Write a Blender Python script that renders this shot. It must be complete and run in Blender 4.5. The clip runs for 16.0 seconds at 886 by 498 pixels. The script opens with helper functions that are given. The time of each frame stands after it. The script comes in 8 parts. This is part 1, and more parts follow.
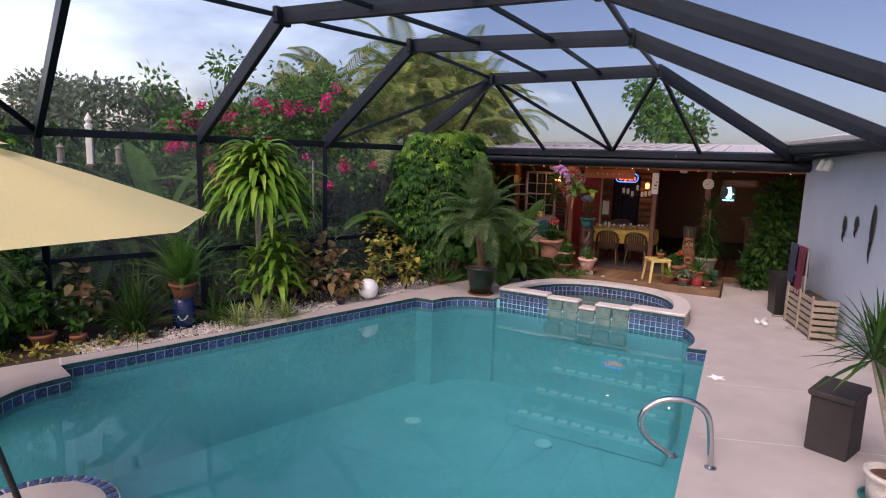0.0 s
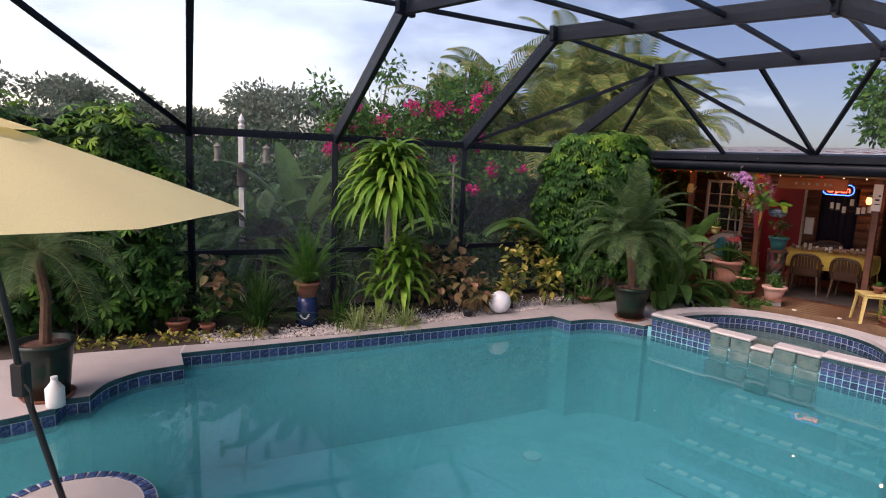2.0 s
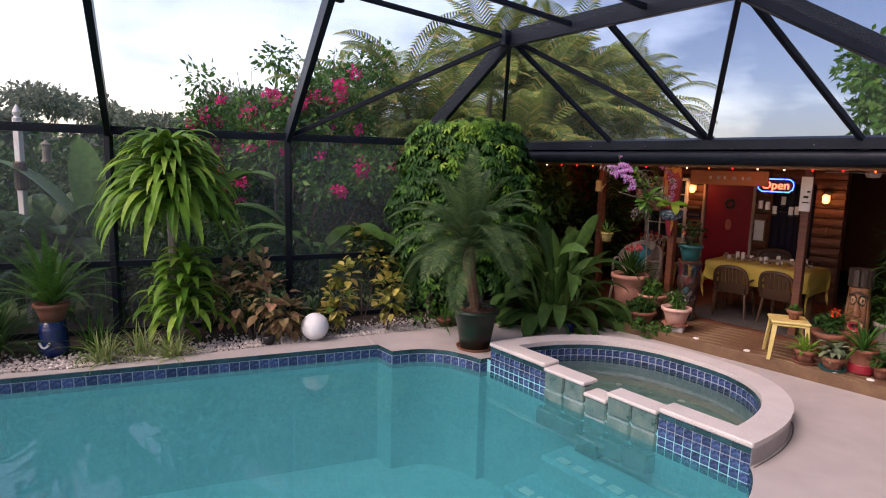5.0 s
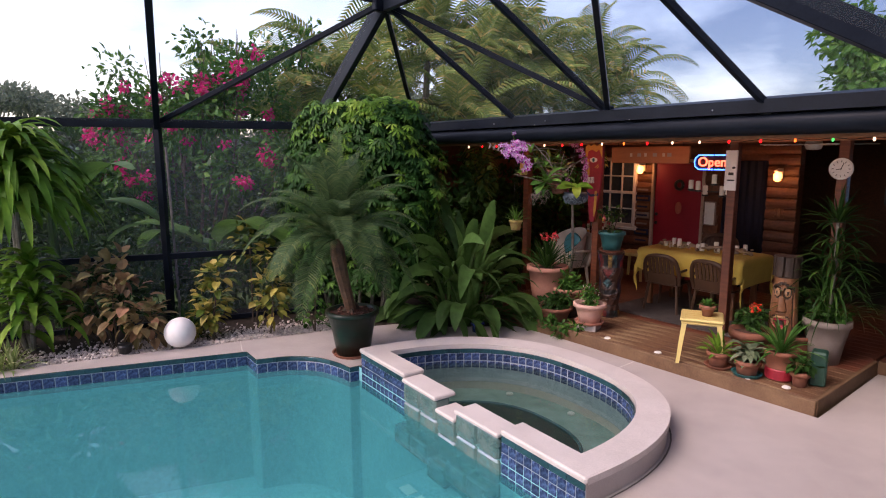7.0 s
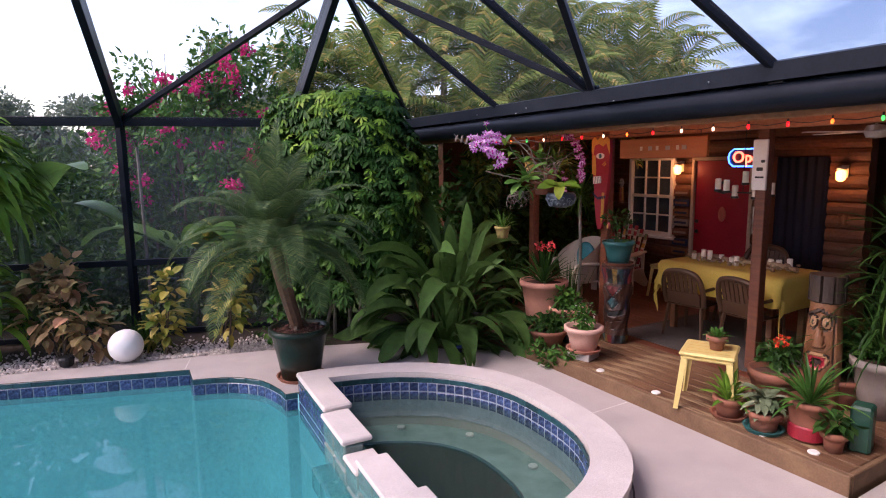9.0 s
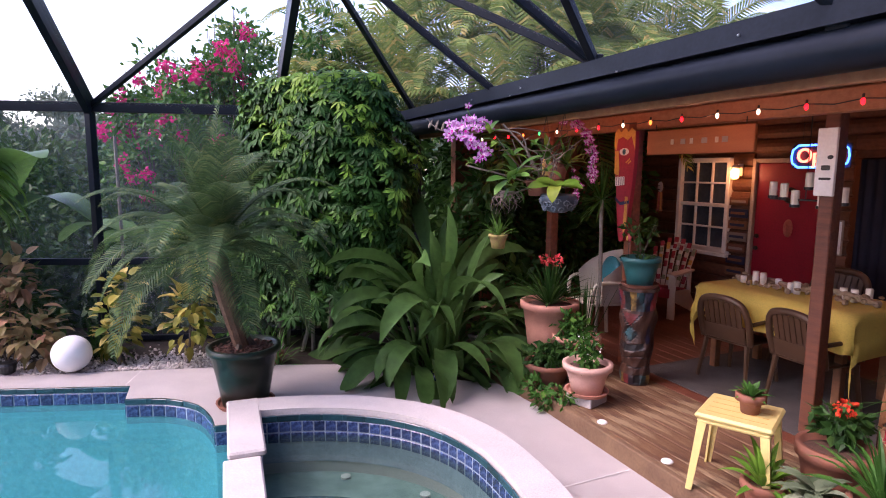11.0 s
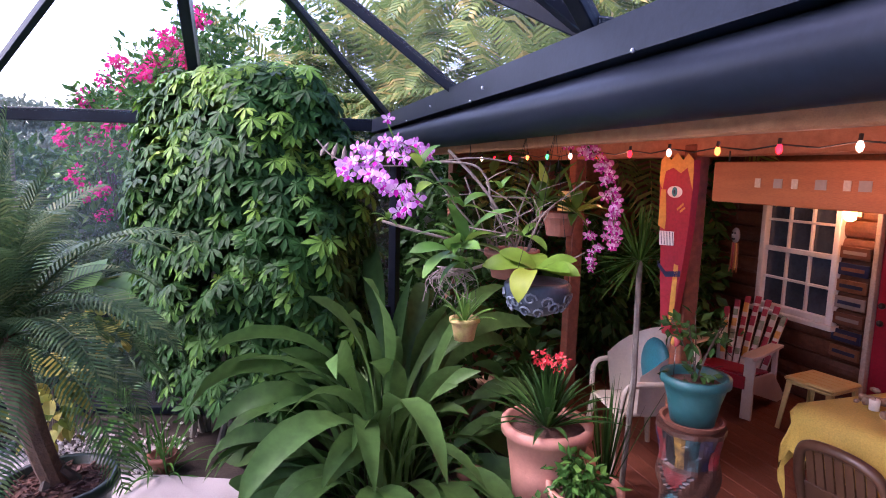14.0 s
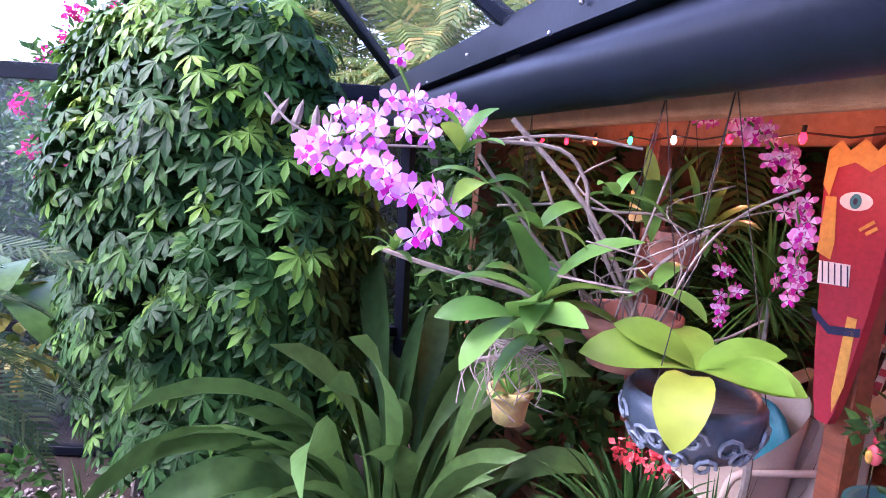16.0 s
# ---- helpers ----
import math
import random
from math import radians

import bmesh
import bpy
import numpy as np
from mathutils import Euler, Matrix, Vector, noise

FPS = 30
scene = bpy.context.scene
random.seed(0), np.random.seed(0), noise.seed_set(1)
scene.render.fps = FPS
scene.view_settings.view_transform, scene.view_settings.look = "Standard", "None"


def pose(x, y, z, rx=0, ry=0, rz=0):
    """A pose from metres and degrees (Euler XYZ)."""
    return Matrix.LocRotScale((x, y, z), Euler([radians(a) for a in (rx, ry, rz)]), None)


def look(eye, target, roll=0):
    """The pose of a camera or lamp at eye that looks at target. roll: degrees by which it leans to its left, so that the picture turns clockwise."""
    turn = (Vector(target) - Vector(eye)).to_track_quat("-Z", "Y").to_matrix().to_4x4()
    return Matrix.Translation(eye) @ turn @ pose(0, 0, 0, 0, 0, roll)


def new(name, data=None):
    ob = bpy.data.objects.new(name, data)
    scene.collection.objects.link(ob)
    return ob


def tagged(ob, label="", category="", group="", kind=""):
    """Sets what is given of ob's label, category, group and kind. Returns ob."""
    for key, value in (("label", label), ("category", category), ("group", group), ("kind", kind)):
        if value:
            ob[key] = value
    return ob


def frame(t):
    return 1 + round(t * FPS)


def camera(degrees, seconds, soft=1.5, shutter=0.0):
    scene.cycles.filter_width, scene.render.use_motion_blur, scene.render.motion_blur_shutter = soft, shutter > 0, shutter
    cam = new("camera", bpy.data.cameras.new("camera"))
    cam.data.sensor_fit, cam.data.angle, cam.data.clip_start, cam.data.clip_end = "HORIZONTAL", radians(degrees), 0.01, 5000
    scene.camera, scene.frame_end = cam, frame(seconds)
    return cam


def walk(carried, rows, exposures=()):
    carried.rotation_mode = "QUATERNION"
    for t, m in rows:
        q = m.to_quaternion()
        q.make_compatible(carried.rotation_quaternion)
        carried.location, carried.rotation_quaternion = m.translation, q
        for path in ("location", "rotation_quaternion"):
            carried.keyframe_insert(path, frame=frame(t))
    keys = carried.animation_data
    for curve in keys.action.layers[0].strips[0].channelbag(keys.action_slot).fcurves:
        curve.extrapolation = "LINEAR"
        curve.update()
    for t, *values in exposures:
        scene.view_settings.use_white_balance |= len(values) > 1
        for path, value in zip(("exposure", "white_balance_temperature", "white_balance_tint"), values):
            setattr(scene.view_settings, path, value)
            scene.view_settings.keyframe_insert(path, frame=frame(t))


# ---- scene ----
FOV = 74.0
cam = camera(FOV, 16.0, 1.05)
PATH = [
    (0.0, look((-1.081, -1.308, 2.277), (0.182, 2.439, 1.670), 1.70)),
    (0.5, look((-0.872, -1.109, 2.199), (-0.026, 2.759, 1.629), 1.59)),
    (1.0, look((-0.662, -1.061, 2.281), (-0.264, 2.870, 1.660), 1.99)),
    (1.5, look((-0.371, -0.920, 2.327), (-0.205, 3.024, 1.683), 2.13)),
    (2.0, look((-0.225, -0.646, 2.220), (-0.174, 3.308, 1.620), 2.39)),
    (2.5, look((-0.014, -0.468, 2.300), (-0.139, 3.478, 1.659), 2.37)),
    (3.0, look((0.460, -0.190, 2.266), (0.283, 3.765, 1.695), 2.29)),
    (3.5, look((1.094, 0.050, 2.400), (0.851, 3.992, 1.768), 1.69)),
    (4.0, look((1.607, 0.233, 2.390), (1.274, 4.166, 1.744), 1.51)),
    (4.5, look((2.208, 0.664, 2.228), (1.935, 4.614, 1.660), 1.58)),
    (7.0, look((4.308, 1.990, 2.078), (3.882, 5.917, 1.448), -0.17)),
    (7.5, look((4.503, 2.260, 2.119), (3.998, 6.173, 1.459), -0.22)),
    (8.0, look((4.747, 2.536, 2.123), (4.112, 6.431, 1.468), -0.40)),
    (8.5, look((5.034, 2.800, 2.008), (4.221, 6.672, 1.418), -0.58)),
    (11.0, look((5.747, 4.239, 1.834), (4.339, 7.947, 1.311), 0.46)),
    (11.5, look((5.736, 4.500, 1.758), (4.175, 8.156, 1.313), 1.06)),
    (12.0, look((5.799, 4.752, 1.757), (4.112, 8.353, 1.329), 1.05)),
    (12.5, look((5.829, 5.089, 1.865), (4.084, 8.657, 1.388), 0.55)),
    (13.0, look((5.825, 5.413, 1.975), (3.905, 8.887, 1.483), 1.41)),
    (13.5, look((5.895, 5.751, 2.094), (3.943, 9.196, 1.527), 1.03)),
    (14.0, look((5.725, 6.234, 2.092), (3.913, 9.761, 1.567), 1.45)),
    (14.5, look((5.494, 6.542, 2.119), (3.762, 10.102, 1.545), 1.64)),
    (15.0, look((5.333, 6.785, 2.091), (3.566, 10.331, 1.538), 2.23)),
    (15.5, look((5.236, 7.018, 2.103), (3.392, 10.515, 1.494), 2.71)),
    (16.0, look((5.101, 7.214, 2.095), (3.248, 10.701, 1.461), 3.08)),
]
# the film's camera opens up as it nears the shaded plants
EXPOSURES = [(0.0, 0.62, 7200, 29), (4.5, 0.70, 7200, 29), (8.5, 0.98, 6800, 31), (11.0, 1.49, 6350, 36), (13.0, 1.92, 6100, 39), (14.5, 2.42, 5800, 46), (16.0, 2.78, 5550, 48)]
walk(cam, PATH, EXPOSURES)

# ---- light ----
world = bpy.data.worlds.new("sky")
scene.world = world
world.use_nodes = True
wn, wl = world.node_tree.nodes, world.node_tree.links
sky = wn.new("ShaderNodeTexSky")
sky.sky_type, sky.sun_disc = "NISHITA", False
SUN_EL, SUN_AZ = radians(50), radians(-128)  # azimuth from +y towards +x
sky.sun_elevation, sky.sun_rotation = SUN_EL, SUN_AZ
sky.dust_density, sky.air_density = 1.5, 1.0
bg = wn["Background"]
bg.inputs["Strength"].default_value = 0.15
# broken cloud over the whole sky
wtc = wn.new("ShaderNodeTexCoord")
wmap = wn.new("ShaderNodeMapping")
wmap.inputs["Scale"].default_value = (1.0, 1.0, 2.6)
wl.new(wtc.outputs["Generated"], wmap.inputs["Vector"])
wno = wn.new("ShaderNodeTexNoise")
wno.inputs["Scale"].default_value, wno.inputs["Detail"].default_value, wno.inputs["Roughness"].default_value = 2.2, 7.0, 0.55
wl.new(wmap.outputs[0], wno.inputs["Vector"])
wra = wn.new("ShaderNodeValToRGB")
wra.color_ramp.elements[0].position, wra.color_ramp.elements[1].position = 0.38, 0.68
# the cover is whiter towards -x and breaks up into blue-grey cloud towards +x
wse = wn.new("ShaderNodeSeparateXYZ")
wl.new(wtc.outputs["Generated"], wse.inputs[0])
wma = wn.new("ShaderNodeMath")
wma.operation = "MULTIPLY_ADD"
wma.inputs[1].default_value = -0.38
wl.new(wse.outputs["X"], wma.inputs[0])
wl.new(wno.outputs["Fac"], wma.inputs[2])
wl.new(wma.outputs[0], wra.inputs["Fac"])
wmi = wn.new("ShaderNodeMix")
wmi.data_type = "RGBA"
wl.new(wra.outputs["Color"], wmi.inputs["Factor"])
wsc = wn.new("ShaderNodeMix")
wsc.data_type, wsc.blend_type = "RGBA", "MULTIPLY"
wsc.inputs["Factor"].default_value = 1.0
wsc.inputs["B"].default_value = (0.44, 0.50, 0.61, 1)
wl.new(sky.outputs["Color"], wsc.inputs["A"])
wbw = wn.new("ShaderNodeMix")
wbw.data_type, wbw.blend_type = "RGBA", "MULTIPLY"
wbw.inputs["Factor"].default_value = 1.0
wbw.inputs["B"].default_value = (1.9, 1.78, 1.66, 1)
wl.new(sky.outputs["Color"], wbw.inputs["A"])
wl.new(wsc.outputs["Result"], wmi.inputs["A"])
wl.new(wbw.outputs["Result"], wmi.inputs["B"])
wl.new(wmi.outputs["Result"], bg.inputs["Color"])

sun = new("sun", bpy.data.lights.new("sun", "SUN"))
sun.data.energy, sun.data.angle, sun.data.color = 1.5, radians(30), (1.0, 0.96, 0.91)
sun_dir = Vector((math.sin(SUN_AZ) * math.cos(SUN_EL), math.cos(SUN_AZ) * math.cos(SUN_EL), math.sin(SUN_EL)))
sun.matrix_world = look(sun_dir * 30, (0, 0, 0))

# ---- building helpers ----
CAB = pose(6.78, 6.72, 0, 0, 0, -45.6)   # cabana: x along its front, y into it
PI = math.pi


def cab(x, y, z=0.0):
    return CAB @ Vector((x, y, z))


class Shape:
    """Vertices and faces of one mesh, with an optional material slot per face."""

    def __init__(self):
        self.v, self.f, self.m = [], [], []

    def add(self, verts, faces, slot=0):
        n = len(self.v)
        self.v += [tuple(p) for p in verts]
        self.f += [tuple(n + i for i in q) for q in faces]
        self.m += [slot] * len(faces)
        return self

    def box(self, x0, y0, z0, x1, y1, z1, m=None, b=0.0, slot=0):
        """A box with chamfered edges when b is given."""
        if b <= 0:
            p = [Vector((x, y, z)) for z in (z0, z1) for y in (y0, y1) for x in (x0, x1)]
            q = [(0, 2, 3, 1), (4, 5, 7, 6), (0, 1, 5, 4), (2, 6, 7, 3), (0, 4, 6, 2), (1, 3, 7, 5)]
        else:
            p, q = [], []
            for i, (sx, sy, sz) in enumerate([(a, c, d) for d in (0, 1) for c in (0, 1) for a in (0, 1)]):
                x, y, z = (x0, x1)[sx], (y0, y1)[sy], (z0, z1)[sz]
                dx, dy, dz = b * (1 - 2 * sx), b * (1 - 2 * sy), b * (1 - 2 * sz)
                p += [Vector((x, y + dy, z + dz)), Vector((x + dx, y, z + dz)), Vector((x + dx, y + dy, z))]
            k = lambda i, a: i * 3 + a
            q = [(k(0, 0), k(4, 0), k(6, 0), k(2, 0)), (k(1, 0), k(3, 0), k(7, 0), k(5, 0)),
                 (k(0, 1), k(1, 1), k(5, 1), k(4, 1)), (k(2, 1), k(6, 1), k(7, 1), k(3, 1)),
                 (k(0, 2), k(2, 2), k(3, 2), k(1, 2)), (k(4, 2), k(5, 2), k(7, 2), k(6, 2))]
            for i in range(8):
                q.append((k(i, 0), k(i, 1), k(i, 2)))
            for i, j in ((0, 1), (2, 3), (4, 5), (6, 7)):
                q.append((k(i, 1), k(i, 2), k(j, 2), k(j, 1)))
            for i, j in ((0, 2), (1, 3), (4, 6), (5, 7)):
                q.append((k(i, 0), k(j, 0), k(j, 2), k(i, 2)))
            for i, j in ((0, 4), (1, 5), (2, 6), (3, 7)):
                q.append((k(i, 0), k(i, 1), k(j, 1), k(j, 0)))
        if m is not None:
            p = [m @ a for a in p]
        return self.add(p, q, slot)

    def tube(self, pts, radii, n=8, cap=True, slot=0):
        pts = [Vector(p) for p in pts]
        if not hasattr(radii, "__len__"):
            radii = [radii] * len(pts)
        rings, prev = [], None
        for i, p in enumerate(pts):
            d = (pts[min(i + 1, len(pts) - 1)] - pts[max(i - 1, 0)]).normalized()
            a = prev if prev is not None else (Vector((0, 0, 1)) if abs(d.z) < 0.9 else Vector((1, 0, 0)))
            a = (a - d * a.dot(d)).normalized()
            prev, c = a, d.cross(a)
            rings.append([p + (a * math.cos(2 * PI * k / n) + c * math.sin(2 * PI * k / n)) * radii[i] for k in range(n)])
        v = [q for r in rings for q in r]
        f = [(i * n + k, i * n + (k + 1) % n, (i + 1) * n + (k + 1) % n, (i + 1) * n + k) for i in range(len(pts) - 1) for k in range(n)]
        if cap:
            f += [tuple(range(n - 1, -1, -1)), tuple((len(pts) - 1) * n + k for k in range(n))]
        return self.add(v, f, slot)

    def lathe(self, profile, n=24, m=None, slot=0):
        """A profile of (radius, z) turned about z."""
        v = [Vector((r * math.cos(2 * PI * k / n), r * math.sin(2 * PI * k / n), z)) for r, z in profile for k in range(n)]
        if m is not None:
            v = [m @ p for p in v]
        f = [(i * n + k, i * n + (k + 1) % n, (i + 1) * n + (k + 1) % n, (i + 1) * n + k) for i in range(len(profile) - 1) for k in range(n)]
        if profile[0][0] > 1e-4:
            f.append(tuple(range(n - 1, -1, -1)))
        if profile[-1][0] > 1e-4:
            f.append(tuple((len(profile) - 1) * n + k for k in range(n)))
        return self.add(v, f, slot)

    def prism(self, outline, z0, z1, m=None, slot=0):
        n = len(outline)
        v = [Vector((x, y, z)) for z in (z0, z1) for x, y in outline]
        if m is not None:
            v = [m @ p for p in v]
        return self.add(v, [tuple(range(n - 1, -1, -1)), tuple(range(n, 2 * n))] + [(i, (i + 1) % n, n + (i + 1) % n, n + i) for i in range(n)], slot)

    def leaf(self, base, way, length, width, droop=0.6, seg=5, fold=0.25, tip=0.3, twist=0.0, slot=0, shape=None):
        """A folded blade that leaves base along way and bends down."""
        d = Vector(way).normalized()
        p = Vector(base)
        side = d.cross(Vector((0, 0, 1)))
        side = side.normalized() if side.length > 1e-3 else Vector((1, 0, 0))
        if twist:
            side = Matrix.Rotation(twist, 3, d) @ side
        v, f = [], []
        for i in range(seg + 1):
            s = i / seg
            w = width * math.sin(PI * min(1, s * 0.88 + 0.12) ** (0.8 + tip)) if shape is None else shape(s)
            up = side.cross(d).normalized()
            v += [p - side * w / 2 + up * w * fold, p, p + side * w / 2 + up * w * fold]
            if i:
                a = 3 * (i - 1)
                f += [(a, a + 1, a + 4, a + 3), (a + 1, a + 2, a + 5, a + 4)]
            p = p + d * length / seg
            d = (d + Vector((0, 0, -droop * 2.0 / seg * (0.35 + s)))).normalized()
        return self.add(v, f, slot)

    def ball(self, c, r, n=12, k=8, slot=0):
        sx, sy, sz = r if hasattr(r, "__len__") else (r, r, r)
        v = [Vector(c) + Vector((sx * math.sin(PI * i / k) * math.cos(2 * PI * j / n), sy * math.sin(PI * i / k) * math.sin(2 * PI * j / n), sz * math.cos(PI * i / k))) for i in range(1, k) for j in range(n)]
        f = [(i * n + j, (i + 1) * n + j, (i + 1) * n + (j + 1) % n, i * n + (j + 1) % n) for i in range(k - 2) for j in range(n)]
        t = len(v)
        v += [Vector(c) + Vector((0, 0, sz)), Vector(c) - Vector((0, 0, sz))]
        f += [(t, j, (j + 1) % n) for j in range(n)] + [(t + 1, (k - 2) * n + (j + 1) % n, (k - 2) * n + j) for j in range(n)]
        return self.add(v, f, slot)

    def mesh(self, name, mats, smooth=False):
        me = bpy.data.meshes.new(name)
        me.from_pydata(self.v, [], self.f)
        for m in (mats if isinstance(mats, (list, tuple)) else [mats]):
            me.materials.append(m)
        if any(self.m):
            me.polygons.foreach_set("material_index", self.m)
        if smooth:
            me.polygons.foreach_set("use_smooth", [True] * len(me.polygons))
        me.update()
        return me


def part(name, shape, mats, parent=None, label="", smooth=False):
    ob = new(name, shape.mesh(name, mats, smooth))
    if parent is not None:
        ob.parent = parent
    if label:
        ob["label"] = label
    return ob


def thing(name, label, category, group="", kind="", at=None):
    """An Empty at a thing's base; at: a pose or a place."""
    ob = new(name)
    ob.empty_display_size = 0.1
    if at is not None:
        ob.matrix_basis = at if isinstance(at, Matrix) else Matrix.Translation(at)
    return tagged(ob, label, category, group, kind)


def structure(name, shape, mats, label, category, smooth=False):
    return tagged(part(name, shape, mats, None, "", smooth), label, category, "", "structure")


def filled(outer, holes, z):
    """A flat sheet with holes: its vertices and triangles."""
    bm = bmesh.new()
    edges = []
    for loop in [outer] + list(holes):
        vs = [bm.verts.new((x, y, z)) for x, y in loop]
        edges += [bm.edges.new((vs[i], vs[(i + 1) % len(vs)])) for i in range(len(vs))]
    bmesh.ops.triangle_fill(bm, use_beauty=True, use_dissolve=False, edges=edges)
    bmesh.ops.recalc_face_normals(bm, faces=bm.faces[:])
    bm.verts.index_update()
    flip = sum(f.normal.z for f in bm.faces) < 0
    v = [tuple(p.co) for p in bm.verts]
    f = [tuple(reversed([q.index for q in t.verts])) if flip else tuple(q.index for q in t.verts) for t in bm.faces]
    bm.free()
    return v, f


def smooth_line(pts, n=6):
    """A Catmull-Rom line through pts."""
    out = []
    q = [pts[0]] + list(pts) + [pts[-1]]
    for i in range(1, len(q) - 2):
        a, b, c, d = (Vector(q[i + k]) for k in (-1, 0, 1, 2))
        for k in range(n):
            t = k / n
            out.append(0.5 * ((2 * b) + (c - a) * t + (2 * a - 5 * b + 4 * c - d) * t * t + (3 * b - a - 3 * c + d) * t ** 3))
    return out + [Vector(pts[-1])]


# ---- materials ----
def nodes_of(name):
    mat = bpy.data.materials.new(name)
    mat.use_nodes = True
    nt = mat.node_tree
    return mat, nt, nt.nodes["Principled BSDF"]


def mixed(nt, fac, a, b, blend="MIX"):
    m = nt.nodes.new("ShaderNodeMix")
    m.data_type, m.blend_type = "RGBA", blend
    for key, val in (("Factor", fac), ("A", a), ("B", b)):
        if hasattr(val, "is_linked"):
            nt.links.new(val, m.inputs[key])
        else:
            m.inputs[key].default_value = val if key == "Factor" else (*val, 1)[:4]
    return m.outputs["Result"]


def noise_of(nt, scale, detail=4, rough=0.55, stretch=None, kind="Object"):
    tc = nt.nodes.new("ShaderNodeTexCoord")
    n = nt.nodes.new("ShaderNodeTexNoise")
    n.inputs["Scale"].default_value, n.inputs["Detail"].default_value, n.inputs["Roughness"].default_value = scale, detail, rough
    src = tc.outputs[kind]
    if stretch:
        mp = nt.nodes.new("ShaderNodeMapping")
        mp.inputs["Scale"].default_value = stretch
        nt.links.new(src, mp.inputs["Vector"])
        src = mp.outputs[0]
    nt.links.new(src, n.inputs["Vector"])
    return n.outputs["Fac"]


def ramped(nt, fac, stops):
    r = nt.nodes.new("ShaderNodeValToRGB")
    nt.links.new(fac, r.inputs["Fac"])
    e = r.color_ramp.elements
    while len(e) < len(stops):
        e.new(0.5)
    for k, (pos, col) in zip(e, stops):
        k.position, k.color = pos, (*col, 1)[:4] if hasattr(col, "__len__") else (col, col, col, 1)
    return r.outputs["Color"]


def surface(name, col, col2=None, rough=0.6, metal=0.0, scale=6, fine=60, bump=0.15, stretch=None, spread=0.0, spec=0.5, trans=0.0, coat=0.0, grain=0.35):
    """A surface with blotches, fine grain, bump and an optional spread of tone from piece to piece."""
    mat, nt, bs = nodes_of(name)
    col2 = col2 or tuple(c * 0.7 for c in col)
    big = noise_of(nt, scale, 5, 0.6, stretch)
    small = noise_of(nt, fine, 3, 0.6, stretch)
    c = mixed(nt, ramped(nt, big, [(0.32, 0), (0.68, 1)]), col, col2)
    c = mixed(nt, grain, c, ramped(nt, small, [(0.3, (0.45, 0.45, 0.45)), (0.7, (1.25, 1.25, 1.25))]), "MULTIPLY")
    if spread:
        geo, oi = nt.nodes.new("ShaderNodeNewGeometry"), nt.nodes.new("ShaderNodeObjectInfo")
        add = nt.nodes.new("ShaderNodeMath")
        add.operation = "ADD"
        nt.links.new(geo.outputs["Random Per Island"], add.inputs[0])
        nt.links.new(oi.outputs["Random"], add.inputs[1])
        fr = nt.nodes.new("ShaderNodeMath")
        fr.operation = "FRACT"
        nt.links.new(add.outputs[0], fr.inputs[0])
        c = mixed(nt, 1.0, c, ramped(nt, fr.outputs[0], [(0, (1 - spread,) * 3), (1, (1 + spread,) * 3)]), "MULTIPLY")
    nt.links.new(c, bs.inputs["Base Color"])
    bs.inputs["Roughness"].default_value, bs.inputs["Metallic"].default_value = rough, metal
    bs.inputs["Specular IOR Level"].default_value = spec
    bs.inputs["Transmission Weight"].default_value, bs.inputs["Coat Weight"].default_value = trans, coat
    if bump:
        b = nt.nodes.new("ShaderNodeBump")
        b.inputs["Strength"].default_value, b.inputs["Distance"].default_value = bump, 0.01
        nt.links.new(small, b.inputs["Height"])
        nt.links.new(b.outputs[0], bs.inputs["Normal"])
    return mat


def leafy(name, col, col2, col3=None, rough=0.42, glow=0.25, vein=0.0):
    """Foliage: tone differs from leaf to leaf, and light shines through."""
    mat, nt, bs = nodes_of(name)
    geo = nt.nodes.new("ShaderNodeNewGeometry")
    stops = [(0, col), (0.75, col2)] + ([(1.0, col3)] if col3 else [])
    c = ramped(nt, geo.outputs["Random Per Island"], stops)
    c = mixed(nt, 0.5, c, ramped(nt, noise_of(nt, 14, 3), [(0.3, (0.55, 0.55, 0.5)), (0.7, (1.3, 1.3, 1.25))]), "MULTIPLY")
    nt.links.new(c, bs.inputs["Base Color"])
    bs.inputs["Roughness"].default_value = rough
    bs.inputs["Specular IOR Level"].default_value = 0.15
    tr = nt.nodes.new("ShaderNodeBsdfTranslucent")
    nt.links.new(c, tr.inputs["Color"])
    mx = nt.nodes.new("ShaderNodeMixShader")
    mx.inputs[0].default_value = glow
    nt.links.new(bs.outputs[0], mx.inputs[1])
    nt.links.new(tr.outputs[0], mx.inputs[2])
    nt.links.new(mx.outputs[0], nt.nodes["Material Output"].inputs["Surface"])
    return mat


def glowing(name, col, strength):
    mat, nt, bs = nodes_of(name)
    bs.inputs["Base Color"].default_value = (*col, 1)
    bs.inputs["Emission Color"].default_value, bs.inputs["Emission Strength"].default_value = (*col, 1), strength
    return mat


